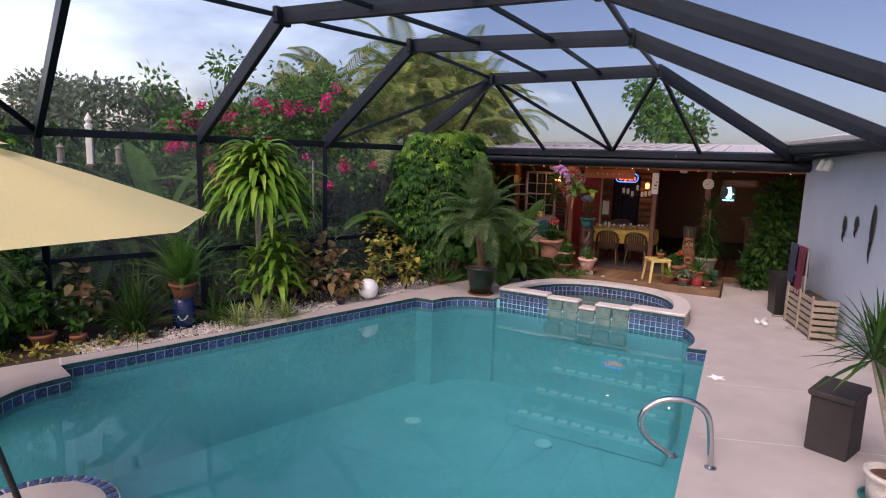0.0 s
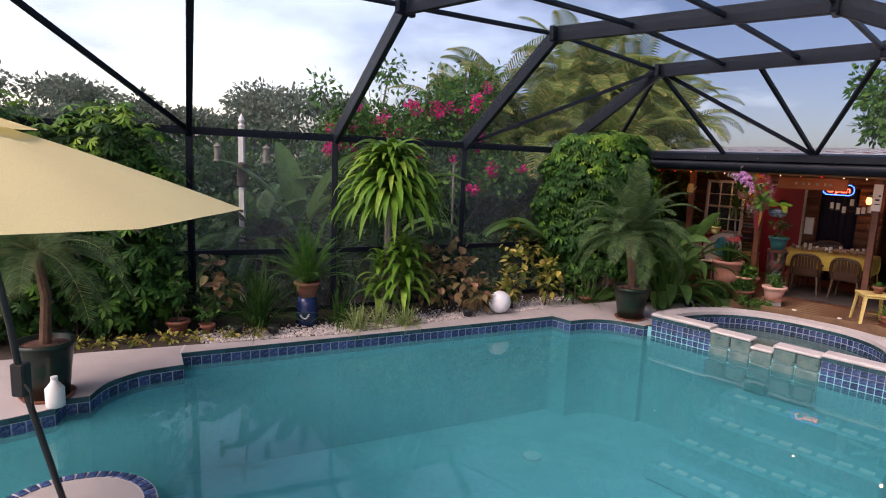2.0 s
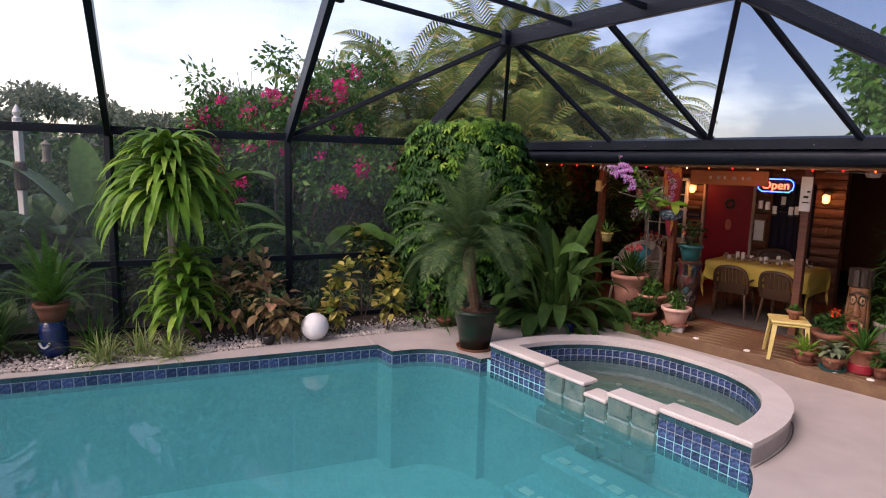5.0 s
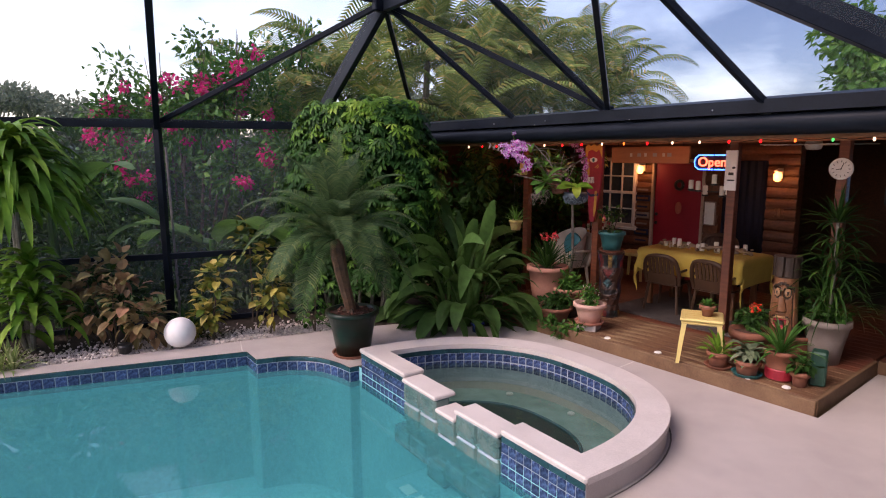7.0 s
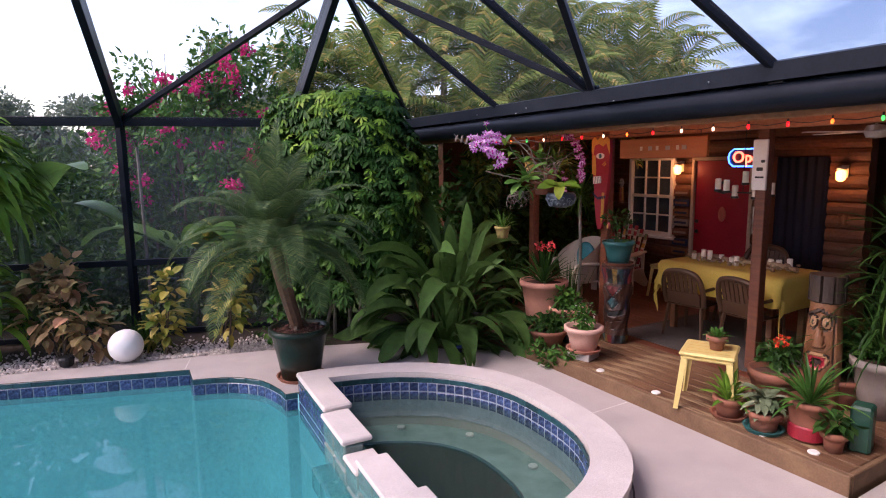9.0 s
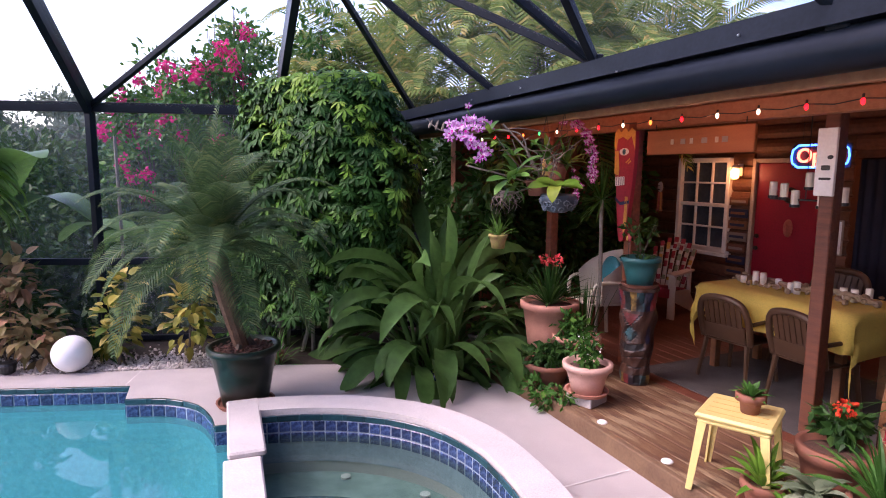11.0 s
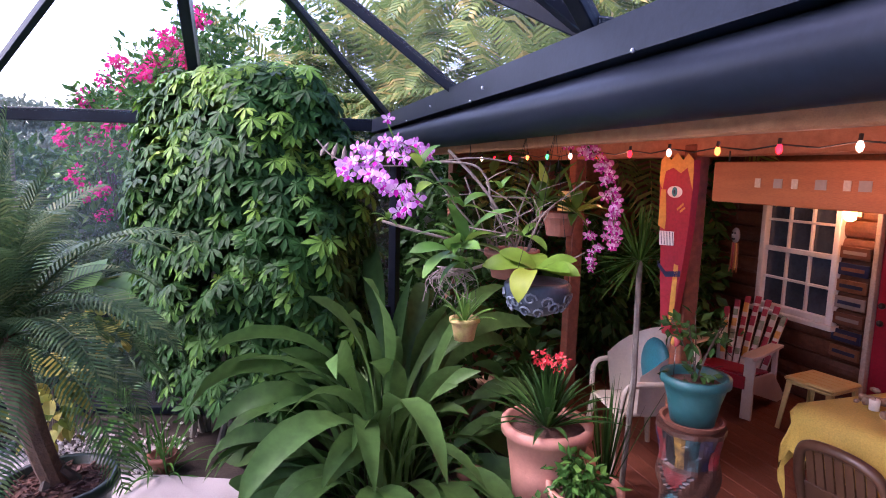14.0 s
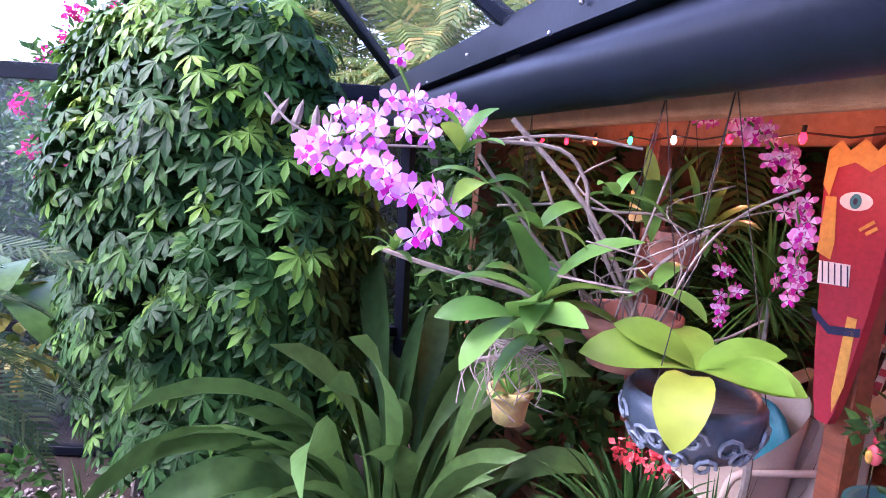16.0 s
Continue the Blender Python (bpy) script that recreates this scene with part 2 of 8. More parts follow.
def water_mat(name, body, clear, haze, scale, strength):
    """Water: a tinted clear part, a cloudy part and a reflecting, rippled face."""
    mat, nt, bs = nodes_of(name)
    nt.nodes.remove(bs)
    tr, df, gl = (nt.nodes.new(k) for k in ("ShaderNodeBsdfTransparent", "ShaderNodeBsdfDiffuse", "ShaderNodeBsdfGlossy"))
    tr.inputs["Color"].default_value, df.inputs["Color"].default_value = (*clear, 1), (*body, 1)
    gl.inputs["Roughness"].default_value = 0.012
    b = nt.nodes.new("ShaderNodeBump")
    b.inputs["Strength"].default_value, b.inputs["Distance"].default_value = strength, 0.02
    nt.links.new(noise_of(nt, scale, 3, 0.5), b.inputs["Height"])
    fr = nt.nodes.new("ShaderNodeFresnel")
    fr.inputs["IOR"].default_value = 1.33
    nt.links.new(b.outputs[0], gl.inputs["Normal"])
    nt.links.new(b.outputs[0], fr.inputs["Normal"])
    m1, m2 = nt.nodes.new("ShaderNodeMixShader"), nt.nodes.new("ShaderNodeMixShader")
    m1.inputs[0].default_value = haze
    nt.links.new(tr.outputs[0], m1.inputs[1])
    nt.links.new(df.outputs[0], m1.inputs[2])
    nt.links.new(fr.outputs[0], m2.inputs[0])
    nt.links.new(m1.outputs[0], m2.inputs[1])
    nt.links.new(gl.outputs[0], m2.inputs[2])
    nt.links.new(m2.outputs[0], nt.nodes["Material Output"].inputs["Surface"])
    return mat


def screen_mat():
    """Insect screen: mostly open, with a fine dark weave."""
    mat, nt, bs = nodes_of("insect_screen")
    bs.inputs["Base Color"].default_value = (0.20, 0.22, 0.245, 1)
    bs.inputs["Roughness"].default_value = 0.7
    tr, mx = nt.nodes.new("ShaderNodeBsdfTransparent"), nt.nodes.new("ShaderNodeMixShader")
    mx.inputs[0].default_value = 0.20
    nt.links.new(tr.outputs[0], mx.inputs[1])
    nt.links.new(bs.outputs[0], mx.inputs[2])
    nt.links.new(mx.outputs[0], nt.nodes["Material Output"].inputs["Surface"])
    return mat


CONCRETE = surface("deck_concrete", (0.47, 0.42, 0.395), (0.395, 0.35, 0.33), 0.75, scale=2.2, fine=140, bump=0.25)
COPING = surface("coping_concrete", (0.62, 0.56, 0.53), (0.53, 0.48, 0.45), 0.7, scale=3, fine=120, bump=0.2)
PLASTER = surface("pool_plaster", (0.25, 0.61, 0.65), (0.19, 0.53, 0.57), 0.6, scale=1.5, fine=30, bump=0.1)
# spa plaster again, near black: the deep well's gloom is put into the colour
SPA_WELL_SHADE = surface("spa_plaster_shaded", (0.018, 0.032, 0.026), (0.012, 0.02, 0.017), 0.6, scale=5, fine=40, bump=0.1)
SPA_PLASTER = surface("spa_plaster", (0.27, 0.34, 0.31), (0.13, 0.19, 0.17), 0.6, scale=5, fine=40, bump=0.1)
TILE = surface("blue_glazed_tile", (0.006, 0.014, 0.062), (0.075, 0.125, 0.26), 0.16, scale=46, fine=90, bump=0.12, spread=0.4, spec=0.35, coat=0.12)
CAP = surface("dark_teal_cap_tile", (0.012, 0.045, 0.06), (0.02, 0.075, 0.085), 0.2, scale=20, fine=90, bump=0.08, spread=0.3, coat=0.15)
GROUT = surface("pale_grout", (0.30, 0.36, 0.41), (0.22, 0.27, 0.32), 0.8, scale=12)
WATER = water_mat("pool_water", (0.065, 0.365, 0.40), (0.47, 0.88, 0.90), 0.36, 2.6, 0.045)
SPA_WATER = water_mat("spa_water", (0.20, 0.32, 0.28), (0.74, 0.90, 0.86), 0.08, 6.0, 0.10)
BRONZE = surface("bronze_aluminium", (0.007, 0.010, 0.016), (0.011, 0.015, 0.023), 0.36, 0.0, scale=4, fine=50, bump=0.03, spec=0.13)
SCREEN = screen_mat()
WOOD = surface("reddish_stained_wood", (0.20, 0.060, 0.025), (0.11, 0.032, 0.014), 0.5, scale=3, fine=40, bump=0.3, stretch=(1, 9, 9), spread=0.3)
DECKWOOD = surface("worn_deck_boards", (0.175, 0.048, 0.021), (0.12, 0.033, 0.015), 0.6, scale=3.5, fine=30, bump=0.25, stretch=(1.2, 10, 10), spread=0.10)
_nt = DECKWOOD.node_tree
_bs = _nt.nodes["Principled BSDF"]
_old = _bs.inputs["Base Color"].links[0].from_socket
_wear = ramped(_nt, noise_of(_nt, 1.6, 6, 0.7, (0.9, 4.5, 4.5)), [(0.64, 0), (0.72, 1)])
_nt.links.new(mixed(_nt, _wear, _old, (0.33, 0.235, 0.155)), _bs.inputs["Base Color"])
BAREWOOD = surface("rain_bleached_boards", (0.20, 0.10, 0.045), (0.095, 0.038, 0.019), 0.65, scale=1.7, fine=34, bump=0.3, stretch=(1.2, 9, 9), spread=0.12)
_nt = BAREWOOD.node_tree
_bs = _nt.nodes["Principled BSDF"]
_old = _bs.inputs["Base Color"].links[0].from_socket
_nt.links.new(mixed(_nt, ramped(_nt, noise_of(_nt, 2.2, 7, 0.72, (0.8, 5.0, 5.0)), [(0.50, 0), (0.60, 1)]), _old, (0.28, 0.185, 0.10)), _bs.inputs["Base Color"])
DARKWOOD = surface("dark_log_siding", (0.17, 0.06, 0.028), (0.095, 0.034, 0.016), 0.55, scale=3, fine=30, bump=0.35, stretch=(1.2, 10, 10), spread=0.25)
RAFTER = surface("pine_rafters", (0.42, 0.19, 0.085), (0.30, 0.12, 0.05), 0.6, scale=3, fine=40, bump=0.25, stretch=(1, 9, 9), spread=0.2)
HOUSE = surface("pale_stucco", (0.37, 0.42, 0.49), (0.33, 0.38, 0.45), 0.85, scale=2, fine=90, bump=0.5, grain=0.2)
SOIL = surface("dark_soil", (0.035, 0.024, 0.016), (0.06, 0.042, 0.03), 0.9, scale=6, fine=60, bump=0.6)
GRASS = surface("lawn", (0.035, 0.085, 0.015), (0.06, 0.11, 0.025), 0.85, scale=3, fine=60, bump=0.6)
ROOF = surface("pale_metal_roof", (0.62, 0.60, 0.58), (0.50, 0.48, 0.46), 0.5, scale=2, fine=40, bump=0.1)

# ---- pool, spa and deck ----
ARC_W = [tuple(p) for p in smooth_line([(-3.27, 4.38), (-3.28, 4.70), (-3.12, 5.02), (-2.80, 5.25)], 5)]
ARC_N = [tuple(p) for p in smooth_line([(1.76, 7.57), (2.05, 7.70), (2.36, 7.70), (2.62, 7.57), (2.78, 7.44)], 4)]
ARC_E = [tuple(p) for p in smooth_line([(4.80, 5.29), (4.74, 5.10), (4.60, 4.85), (4.40, 4.64), (4.18, 4.50)], 4)]
SPA_L, SPA_R = Vector((2.90, 7.46)), Vector((4.80, 5.29))   # ends of the spa's straight front
POOL = [(-4.45, 3.15), (-3.95, 3.62), (-3.40, 4.10), (-3.44, 4.30)] + ARC_W + [(-2.98, 5.60), (1.55, 7.80)] + ARC_N \
    + [(2.86, 7.50)] + [(4.80, 5.29)] + ARC_E[1:] + [(4.36, 4.36), (0.35, 0.42), (-0.6, 0.1), (-3.0, 0.75), (-4.4, 1.6)]
WATER_Z = -0.155
spa_mid = (SPA_L + SPA_R) / 2
spa_front = (SPA_R - SPA_L).normalized()
spa_out = Vector((-spa_front.y, spa_front.x))
if spa_out.dot(Vector((1, 1))) < 0:
    spa_out = -spa_out
SPA_W = (SPA_R - SPA_L).length / 2


def spa_curve(inset, n=40):
    """The round back of the spa from its left end to its right end."""
    a, b = SPA_W - inset, 1.64 - inset
    out = []
    for i in range(n + 1):
        t = PI * i / n
        c, s = math.cos(t), math.sin(t)
        p = spa_mid - spa_front * a * math.copysign(abs(c) ** 0.80, c) + spa_out * (b * s ** 0.86) + spa_front * (0.10 * s)
        out.append((p.x, p.y))
    return out


DECK = [(-9, 2.6), (-4.9, 5.05), (-3.9, 5.52), (-3.05, 5.86), (-1.35, 6.52), (0.1, 7.42), (1.3, 8.12), (2.35, 8.72), (3.0, 9.0),
        (3.6, 8.93), (4.45, 9.03), (5.6, 8.05), (6.80, 6.70), (9.2, 9.1), (11, 7.2), (2.0, -3.3), (-2, -6.5), (-9, -6.5)]
spa_hole = spa_curve(0.0)
pool_and_spa = POOL[:POOL.index((2.86, 7.50)) + 1] + spa_hole[1:-1] + POOL[POOL.index((4.80, 5.29)):]
deck = Shape()
v, f = filled(DECK, [pool_and_spa], 0.0)
deck.add(v, f)
n = len(DECK)
deck.add([(x, y, z) for z in (-0.10, 0.0) for x, y in DECK], [(i, (i + 1) % n, n + (i + 1) % n, n + i) for i in range(n)])
structure("pavement", deck, CONCRETE, "pale pinkish concrete pool deck with hairline joints", "deck")

ground = Shape()
v, f = filled([(-400, -400), (400, -400), (400, 400), (-400, 400)], [pool_and_spa], -0.06)
ground.add(v, f)
structure("ground", ground, [GRASS], "green lawn reaching out to the horizon", "ground")

bed = Shape()
BED = [(-9, 2.6), (-4.9, 5.05), (-3.9, 5.52), (-3.05, 5.86), (-1.35, 6.52), (0.1, 7.42), (1.3, 8.12), (2.35, 8.72), (3.0, 9.0),
       (3.6, 8.93), (4.45, 9.03), (3.0, 10.6), (2.4, 10.4), (-6.0, 6.6), (-9.6, 4.9)]
v, f = filled(BED, [], -0.025)
bed.add(v, f)
structure("planting_bed", bed, SOIL, "dark soil planting bed along the pool deck", "soil")

pool = Shape()
n = len(POOL)
pool.add([(x, y, z) for z in (-1.45, -0.012) for x, y in POOL], [(i, n + i, n + (i + 1) % n, (i + 1) % n) for i in range(n)])
v, f = filled(POOL, [], -1.45)
pool.add(v, f)
structure("pool_shell", pool, PLASTER, "turquoise plaster pool basin", "pool", False)
wat = Shape()
v, f = filled(POOL, [], WATER_Z)
wat.add(v, f)
structure("water", wat, WATER, "cloudy turquoise pool water, nearly still", "water")


def along(line, step):
    """Places, headings and stretches of pieces of about that length laid along a line."""
    line = [Vector(p) for p in line]
    total = sum((b - a).length for a, b in zip(line, line[1:]))
    n = max(1, round(total / step))
    out, seg, done = [], 0, 0.0
    for i in range(n):
        s = total * (i + 0.5) / n
        while seg < len(line) - 2 and s > done + (line[seg + 1] - line[seg]).length:
            done += (line[seg + 1] - line[seg]).length
            seg += 1
        d = (line[seg + 1] - line[seg]).normalized()
        out.append((line[seg] + d * (s - done), math.degrees(math.atan2(d.y, d.x)), total / n / step))
    return out


def tile_mesh(name, w, h, mat):
    s = Shape()
    s.box(-w / 2, -0.008, -h / 2, w / 2, 0.004, h / 2, None, 0.004)
    return s.mesh(name, mat)


def tile_rows(line, top, rows, parent, side=-1):
    """Rows of pieces down a wall; side -1 puts their faces to the right of the line's way."""
    z = top
    for name, h, w, me in rows:
        for p, a, k in along(line, w):
            ob = new(name, me)
            ob.matrix_basis = pose(p.x, p.y, z - h / 2, 0, 0, a if side < 0 else a + 180) @ Matrix.Diagonal((k, 1, 1, 1))
            ob.parent = parent
        z -= h


def ribbon(line, z0, z1, push, mat, name, parent=None, side=-1):
    s = Shape()
    line = [Vector(p) for p in line]
    pts = []
    for i, p in enumerate(line):
        d = (line[min(i + 1, len(line) - 1)] - line[max(i - 1, 0)]).normalized()
        nrm = Vector((d.y, -d.x)) * (1 if side < 0 else -1)
        pts.append(p + nrm * push)
    n = len(pts)
    s.add([(p.x, p.y, z) for z in (z0, z1) for p in pts], [(i, i + 1, n + i + 1, n + i) for i in range(n - 1)])
    return part(name, s, mat, parent)


TILE_M, CAP_M = tile_mesh("tile", 0.095, 0.095, TILE), tile_mesh("cap_tile", 0.149, 0.046, CAP)
SMALL_M = tile_mesh("tile_small", 0.070, 0.070, TILE)
pool_tiles = tagged(new("pool_waterline"), "band of blue glazed tiles with a dark cap row round the pool", "tiles", "", "structure")
SEGS = [POOL[0:3], POOL[2:4], [POOL[3], ARC_W[0]], ARC_W, [ARC_W[-1], (-2.98, 5.60)], [(-2.98, 5.60), (1.55, 7.80)], [(1.55, 7.80), ARC_N[0]], ARC_N, [ARC_N[-1], (2.86, 7.50)],
        ARC_E, [ARC_E[-1], (4.36, 4.36)]]
for sg in SEGS:
    ribbon(sg, -0.21, -0.052, 0.003, GROUT, "grout", pool_tiles)
    ribbon(sg, -0.052, -0.004, 0.0032, CAP, "cap_backing", pool_tiles)
    tile_rows(sg, -0.004, [("cap_tile", 0.05, 0.153, CAP_M), ("tile", 0.104, 0.104, TILE_M)], pool_tiles)

# spa
SPA_TOP = 0.19


def fr(t, z=None):
    p = SPA_L + (SPA_R - SPA_L) * t
    return (p.x, p.y) if z is None else (p.x, p.y, z)


spa = tagged(new("spa"), "raised half-round spa with blue tiled walls and pale coping", "spa", "", "structure")
wall = Shape()
outer, inner = spa_curve(0.0), spa_curve(0.22)
n = len(outer)
wall.add([(x, y, z) for z in (-0.2, SPA_TOP - 0.045) for x, y in outer], [(i, n + i, n + i + 1, i + 1) for i in range(n - 1)])
wall.add([(x, y, z) for z in (-0.3, SPA_TOP - 0.045) for x, y in inner], [(i, i + 1, n + i + 1, n + i) for i in range(n - 1)])
part("wall", wall, CONCRETE, spa)
coping = Shape()
o2, i2 = spa_curve(-0.015), spa_curve(0.215)
v = [(x, y, z) for z in (SPA_TOP - 0.045, SPA_TOP) for loop in (o2, i2) for x, y in loop]
f = []
for i in range(n - 1):
    f += [(2 * n + i, 3 * n + i, 3 * n + i + 1, 2 * n + i + 1), (i, 2 * n + i, 2 * n + i + 1, i + 1), (n + i, n + i + 1, 3 * n + i + 1, 3 * n + i)]
coping.add(v, f)
along_m = Matrix(((spa_front.x, spa_out.x, 0, SPA_L.x), (spa_front.y, spa_out.y, 0, SPA_L.y), (0, 0, 1, 0), (0, 0, 0, 1)))
LEN = (SPA_R - SPA_L).length
W0, W1 = 0.29 * LEN, 0.735 * LEN
for a, b in ((-0.015, W0), (W1, LEN + 0.015)):
    coping.box(a, -0.02, SPA_TOP - 0.042, b, 0.20, SPA_TOP + 0.003, along_m, 0.012)
part("coping", coping, COPING, spa)
front = Shape()
for a, b in ((0.0, W0), (W1, LEN)):
    front.box(a, 0.0, -0.19, b, 0.18, SPA_TOP - 0.045, along_m)
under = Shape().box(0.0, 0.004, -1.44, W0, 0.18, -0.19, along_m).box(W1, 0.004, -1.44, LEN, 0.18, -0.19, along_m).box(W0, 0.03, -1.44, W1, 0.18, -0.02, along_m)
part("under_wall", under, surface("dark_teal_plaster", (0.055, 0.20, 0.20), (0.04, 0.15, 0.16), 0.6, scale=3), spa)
part("front_wall", front, GROUT, spa)
for a, b in ((0.0, W0), (W1, LEN)):
    tile_rows([fr(a / LEN), fr(b / LEN)], SPA_TOP - 0.047, [("cap_tile", 0.045, 0.153, CAP_M), ("tile", 0.079, 0.079, SMALL_M), ("tile", 0.079, 0.079, SMALL_M), ("tile", 0.079, 0.079, SMALL_M), ("tile", 0.079, 0.079, SMALL_M)], spa)
ring = spa_curve(0.222)
ribbon(ring, -0.2, SPA_TOP - 0.088, 0.004, GROUT, "grout", spa)
ribbon(ring, SPA_TOP - 0.088, SPA_TOP - 0.047, 0.0042, CAP, "cap_backing", spa)
tile_rows(ring, SPA_TOP - 0.047, [("cap_tile", 0.042, 0.153, CAP_M), ("tile", 0.079, 0.079, SMALL_M), ("tile", 0.079, 0.079, SMALL_M)], spa)
bench = Shape()
well = [(p[0] * 0.69 + (spa_mid.x + spa_out.x * 0.30) * 0.31, p[1] * 0.69 + (spa_mid.y + spa_out.y * 0.30) * 0.31) for p in spa_curve(0.22, 24)]
v, f = filled(spa_curve(0.20), [well], -0.28)
bench.add(v, f)
m = len(well)
# well sides and floor wear the darkened plaster, their depth shade coloured in
part("well_wall", Shape().add([(x, y, z) for z in (-0.85, -0.28) for x, y in well], [(i, (i + 1) % m, m + (i + 1) % m, m + i) for i in range(m)]), SPA_WELL_SHADE, spa)
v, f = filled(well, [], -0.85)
part("well_floor", Shape().add(v, f), SPA_WELL_SHADE, spa)
part("bench", bench, SPA_PLASTER, spa)
part("bench_edge", Shape().tube([(x, y, -0.275) for x, y in well], 0.018, 6), CAP, spa)
sw = Shape()
v, f = filled(spa_curve(0.21), [], -0.005)
sw.add(v, f)
part("spa_water", sw, SPA_WATER, spa, "clear greenish spa water")
for k in range(5):
    p = Vector(spa_curve(0.30, 24)[4 + k * 4])
    part("jet", Shape().lathe([(0.0, 0), (0.035, 0), (0.035, 0.012), (0.02, 0.016), (0, 0.016)], 12, pose(p.x, p.y, -0.275)), COPING, spa)

GLASSB = surface("glass_block", (0.30, 0.40, 0.36), (0.11, 0.24, 0.22), 0.12, scale=7, fine=60, bump=0.3, trans=0.5, coat=0.5)
weir = thing("glass_block_weir", "stepped weir of pale glass blocks between spa and pool", "weir")
bl = (W1 - W0) / 5
def block(x, y, z, w=bl, h=0.17, d=0.14, name="glass_block", mat=None):
    part(name, Shape().box(x + 0.004, y, z - h, x + w - 0.004, y + d, z, along_m, 0.014), mat or GLASSB, weir)
for k in range(5):
    tall = k in (0, 1, 3, 4)
    for j in range(3):
        block(W0 + k * bl, (-0.03, -0.03, -0.13)[j], (0.125 if tall else 0.04) - 0.178 * j)
for a, b, z in ((W0, W0 + 2 * bl, 0.125), (W0 + 2 * bl, W0 + 3 * bl, 0.04), (W0 + 3 * bl, W1, 0.125)):
    part("cap_stone", Shape().box(a, -0.045, z, b, 0.17, z + 0.035, along_m, 0.01), COPING, weir)

# joints of the deck
JOINT = surface("joint_line", (0.66, 0.62, 0.58), None, 0.8, grain=0.2)
CRACK = surface("dark_joint", (0.12, 0.11, 0.10), None, 0.9)
for a, b, w, mt in (((-2.98, 5.60), (-3.05, 5.86), 0.02, JOINT), ((1.50, 7.80), (1.33, 8.12), 0.012, JOINT), ((5.05, 7.30), (5.62, 7.88), 0.012, JOINT),
                    ((2.55, 2.45), (4.1, 1.6), 0.014, JOINT), ((3.55, 3.45), (5.2, 2.5), 0.012, JOINT)):
    d = Vector(b) - Vector(a)
    nn = Vector((-d.y, d.x)).normalized() * w / 2
    q = [Vector(a) + nn, Vector(a) - nn, Vector(b) - nn, Vector(b) + nn]
    structure("trim_joint", Shape().add([(p.x, p.y, 0.004) for p in q], [(0, 1, 2, 3)]), mt, "pale sealed joint in the concrete deck", "joint")
tl = spa_curve(-0.02)
tl2 = spa_curve(-0.032)
structure("trim_spa", Shape().add([(x, y, 0.004) for x, y in tl] + [(x, y, 0.004) for x, y in tl2], [(i, len(tl) + i, len(tl) + i + 1, i + 1) for i in range(len(tl) - 1)]), CRACK, "dark joint round the foot of the spa", "joint")

# pool steps and fittings under water
PALE = surface("pale_plaster", (0.82, 0.84, 0.82), (0.72, 0.75, 0.73), 0.6, grain=0.1)
for c, z in (((1.2, 3.6), -1.44), ((-1.0, 4.6), -1.44), ((1.1, 6.3), -1.44), ((2.6, 5.2), -1.44)):
    tagged(part("pool_drain", Shape().lathe([(0.0, 0), (0.12, 0), (0.12, 0.015), (0.10, 0.03), (0, 0.03)], 20, pose(c[0], c[1], z)), PALE), "round white fitting on the pool floor", "drain", "pool fittings")
steps = thing("pool_steps", "submerged steps beside the spa with pale tile markers", "steps")
for k in range(4):
    s0 = Shape()
    near, top = -0.34 * (4 - k) - 0.10, -1.22 + 0.24 * k
    s0.box(W0 + 0.12 * k, near, -1.44, LEN + 0.1, -0.02, top, along_m, 0.03)
    st = part("step", s0, PLASTER, steps)
    for j in range(10):
        x = W0 + 0.16 + 0.12 * k + j * 0.19
        if x + 0.12 < LEN:
            part("marker_tile", Shape().box(x, near + 0.05, top, x + 0.13, near + 0.14, top + 0.008, along_m), PALE, st)

# ---- screen enclosure ----
P = [(-7.2, 5.45), (-5.3, 6.28), (-3.45, 7.07), (-1.70, 7.81), (0.17, 8.70), (1.80, 9.60), (3.00, 10.60)]
RZ, LZ = 2.46, 0.86
B = [(-6.2, 2.8, 3.84), (-4.35, 3.8, 3.84), (-2.50, 4.90, 3.84), (-0.65, 6.00, 3.84), (1.19, 7.07, 3.84), (3.00, 8.38, 3.66)]
R = [(-2.4, -0.9, 3.84), (-1.0, 0.4, 3.84), (0.40, 1.90, 3.82), (1.85, 3.40, 3.80), (3.30, 4.90, 3.76), (4.80, 6.28, 3.66)]
E = [(1.3, -3.6, 2.6), (2.3, -2.0, 2.6), (3.35, -0.3, 2.6), (4.42, 1.4, 2.6), (5.55, 3.15, 2.56), (7.37, 5.97, 2.42)]
cage = tagged(new("pool_enclosure"), "dark bronze aluminium frame of a screened pool enclosure", "pool cage", "", "structure")


def bar(a, b, w, h, name):
    """A square-edged hollow section from a to b; h is its depth upwards."""
    a, b = Vector(a), Vector(b)
    d = (b - a)
    q = d.to_track_quat("Y", "Z").to_matrix().to_4x4()
    s = Shape().box(-w / 2, 0, -h / 2, w / 2, d.length, h / 2, Matrix.Translation(a) @ q, 0.004)
    return part(name, s, BRONZE, cage)


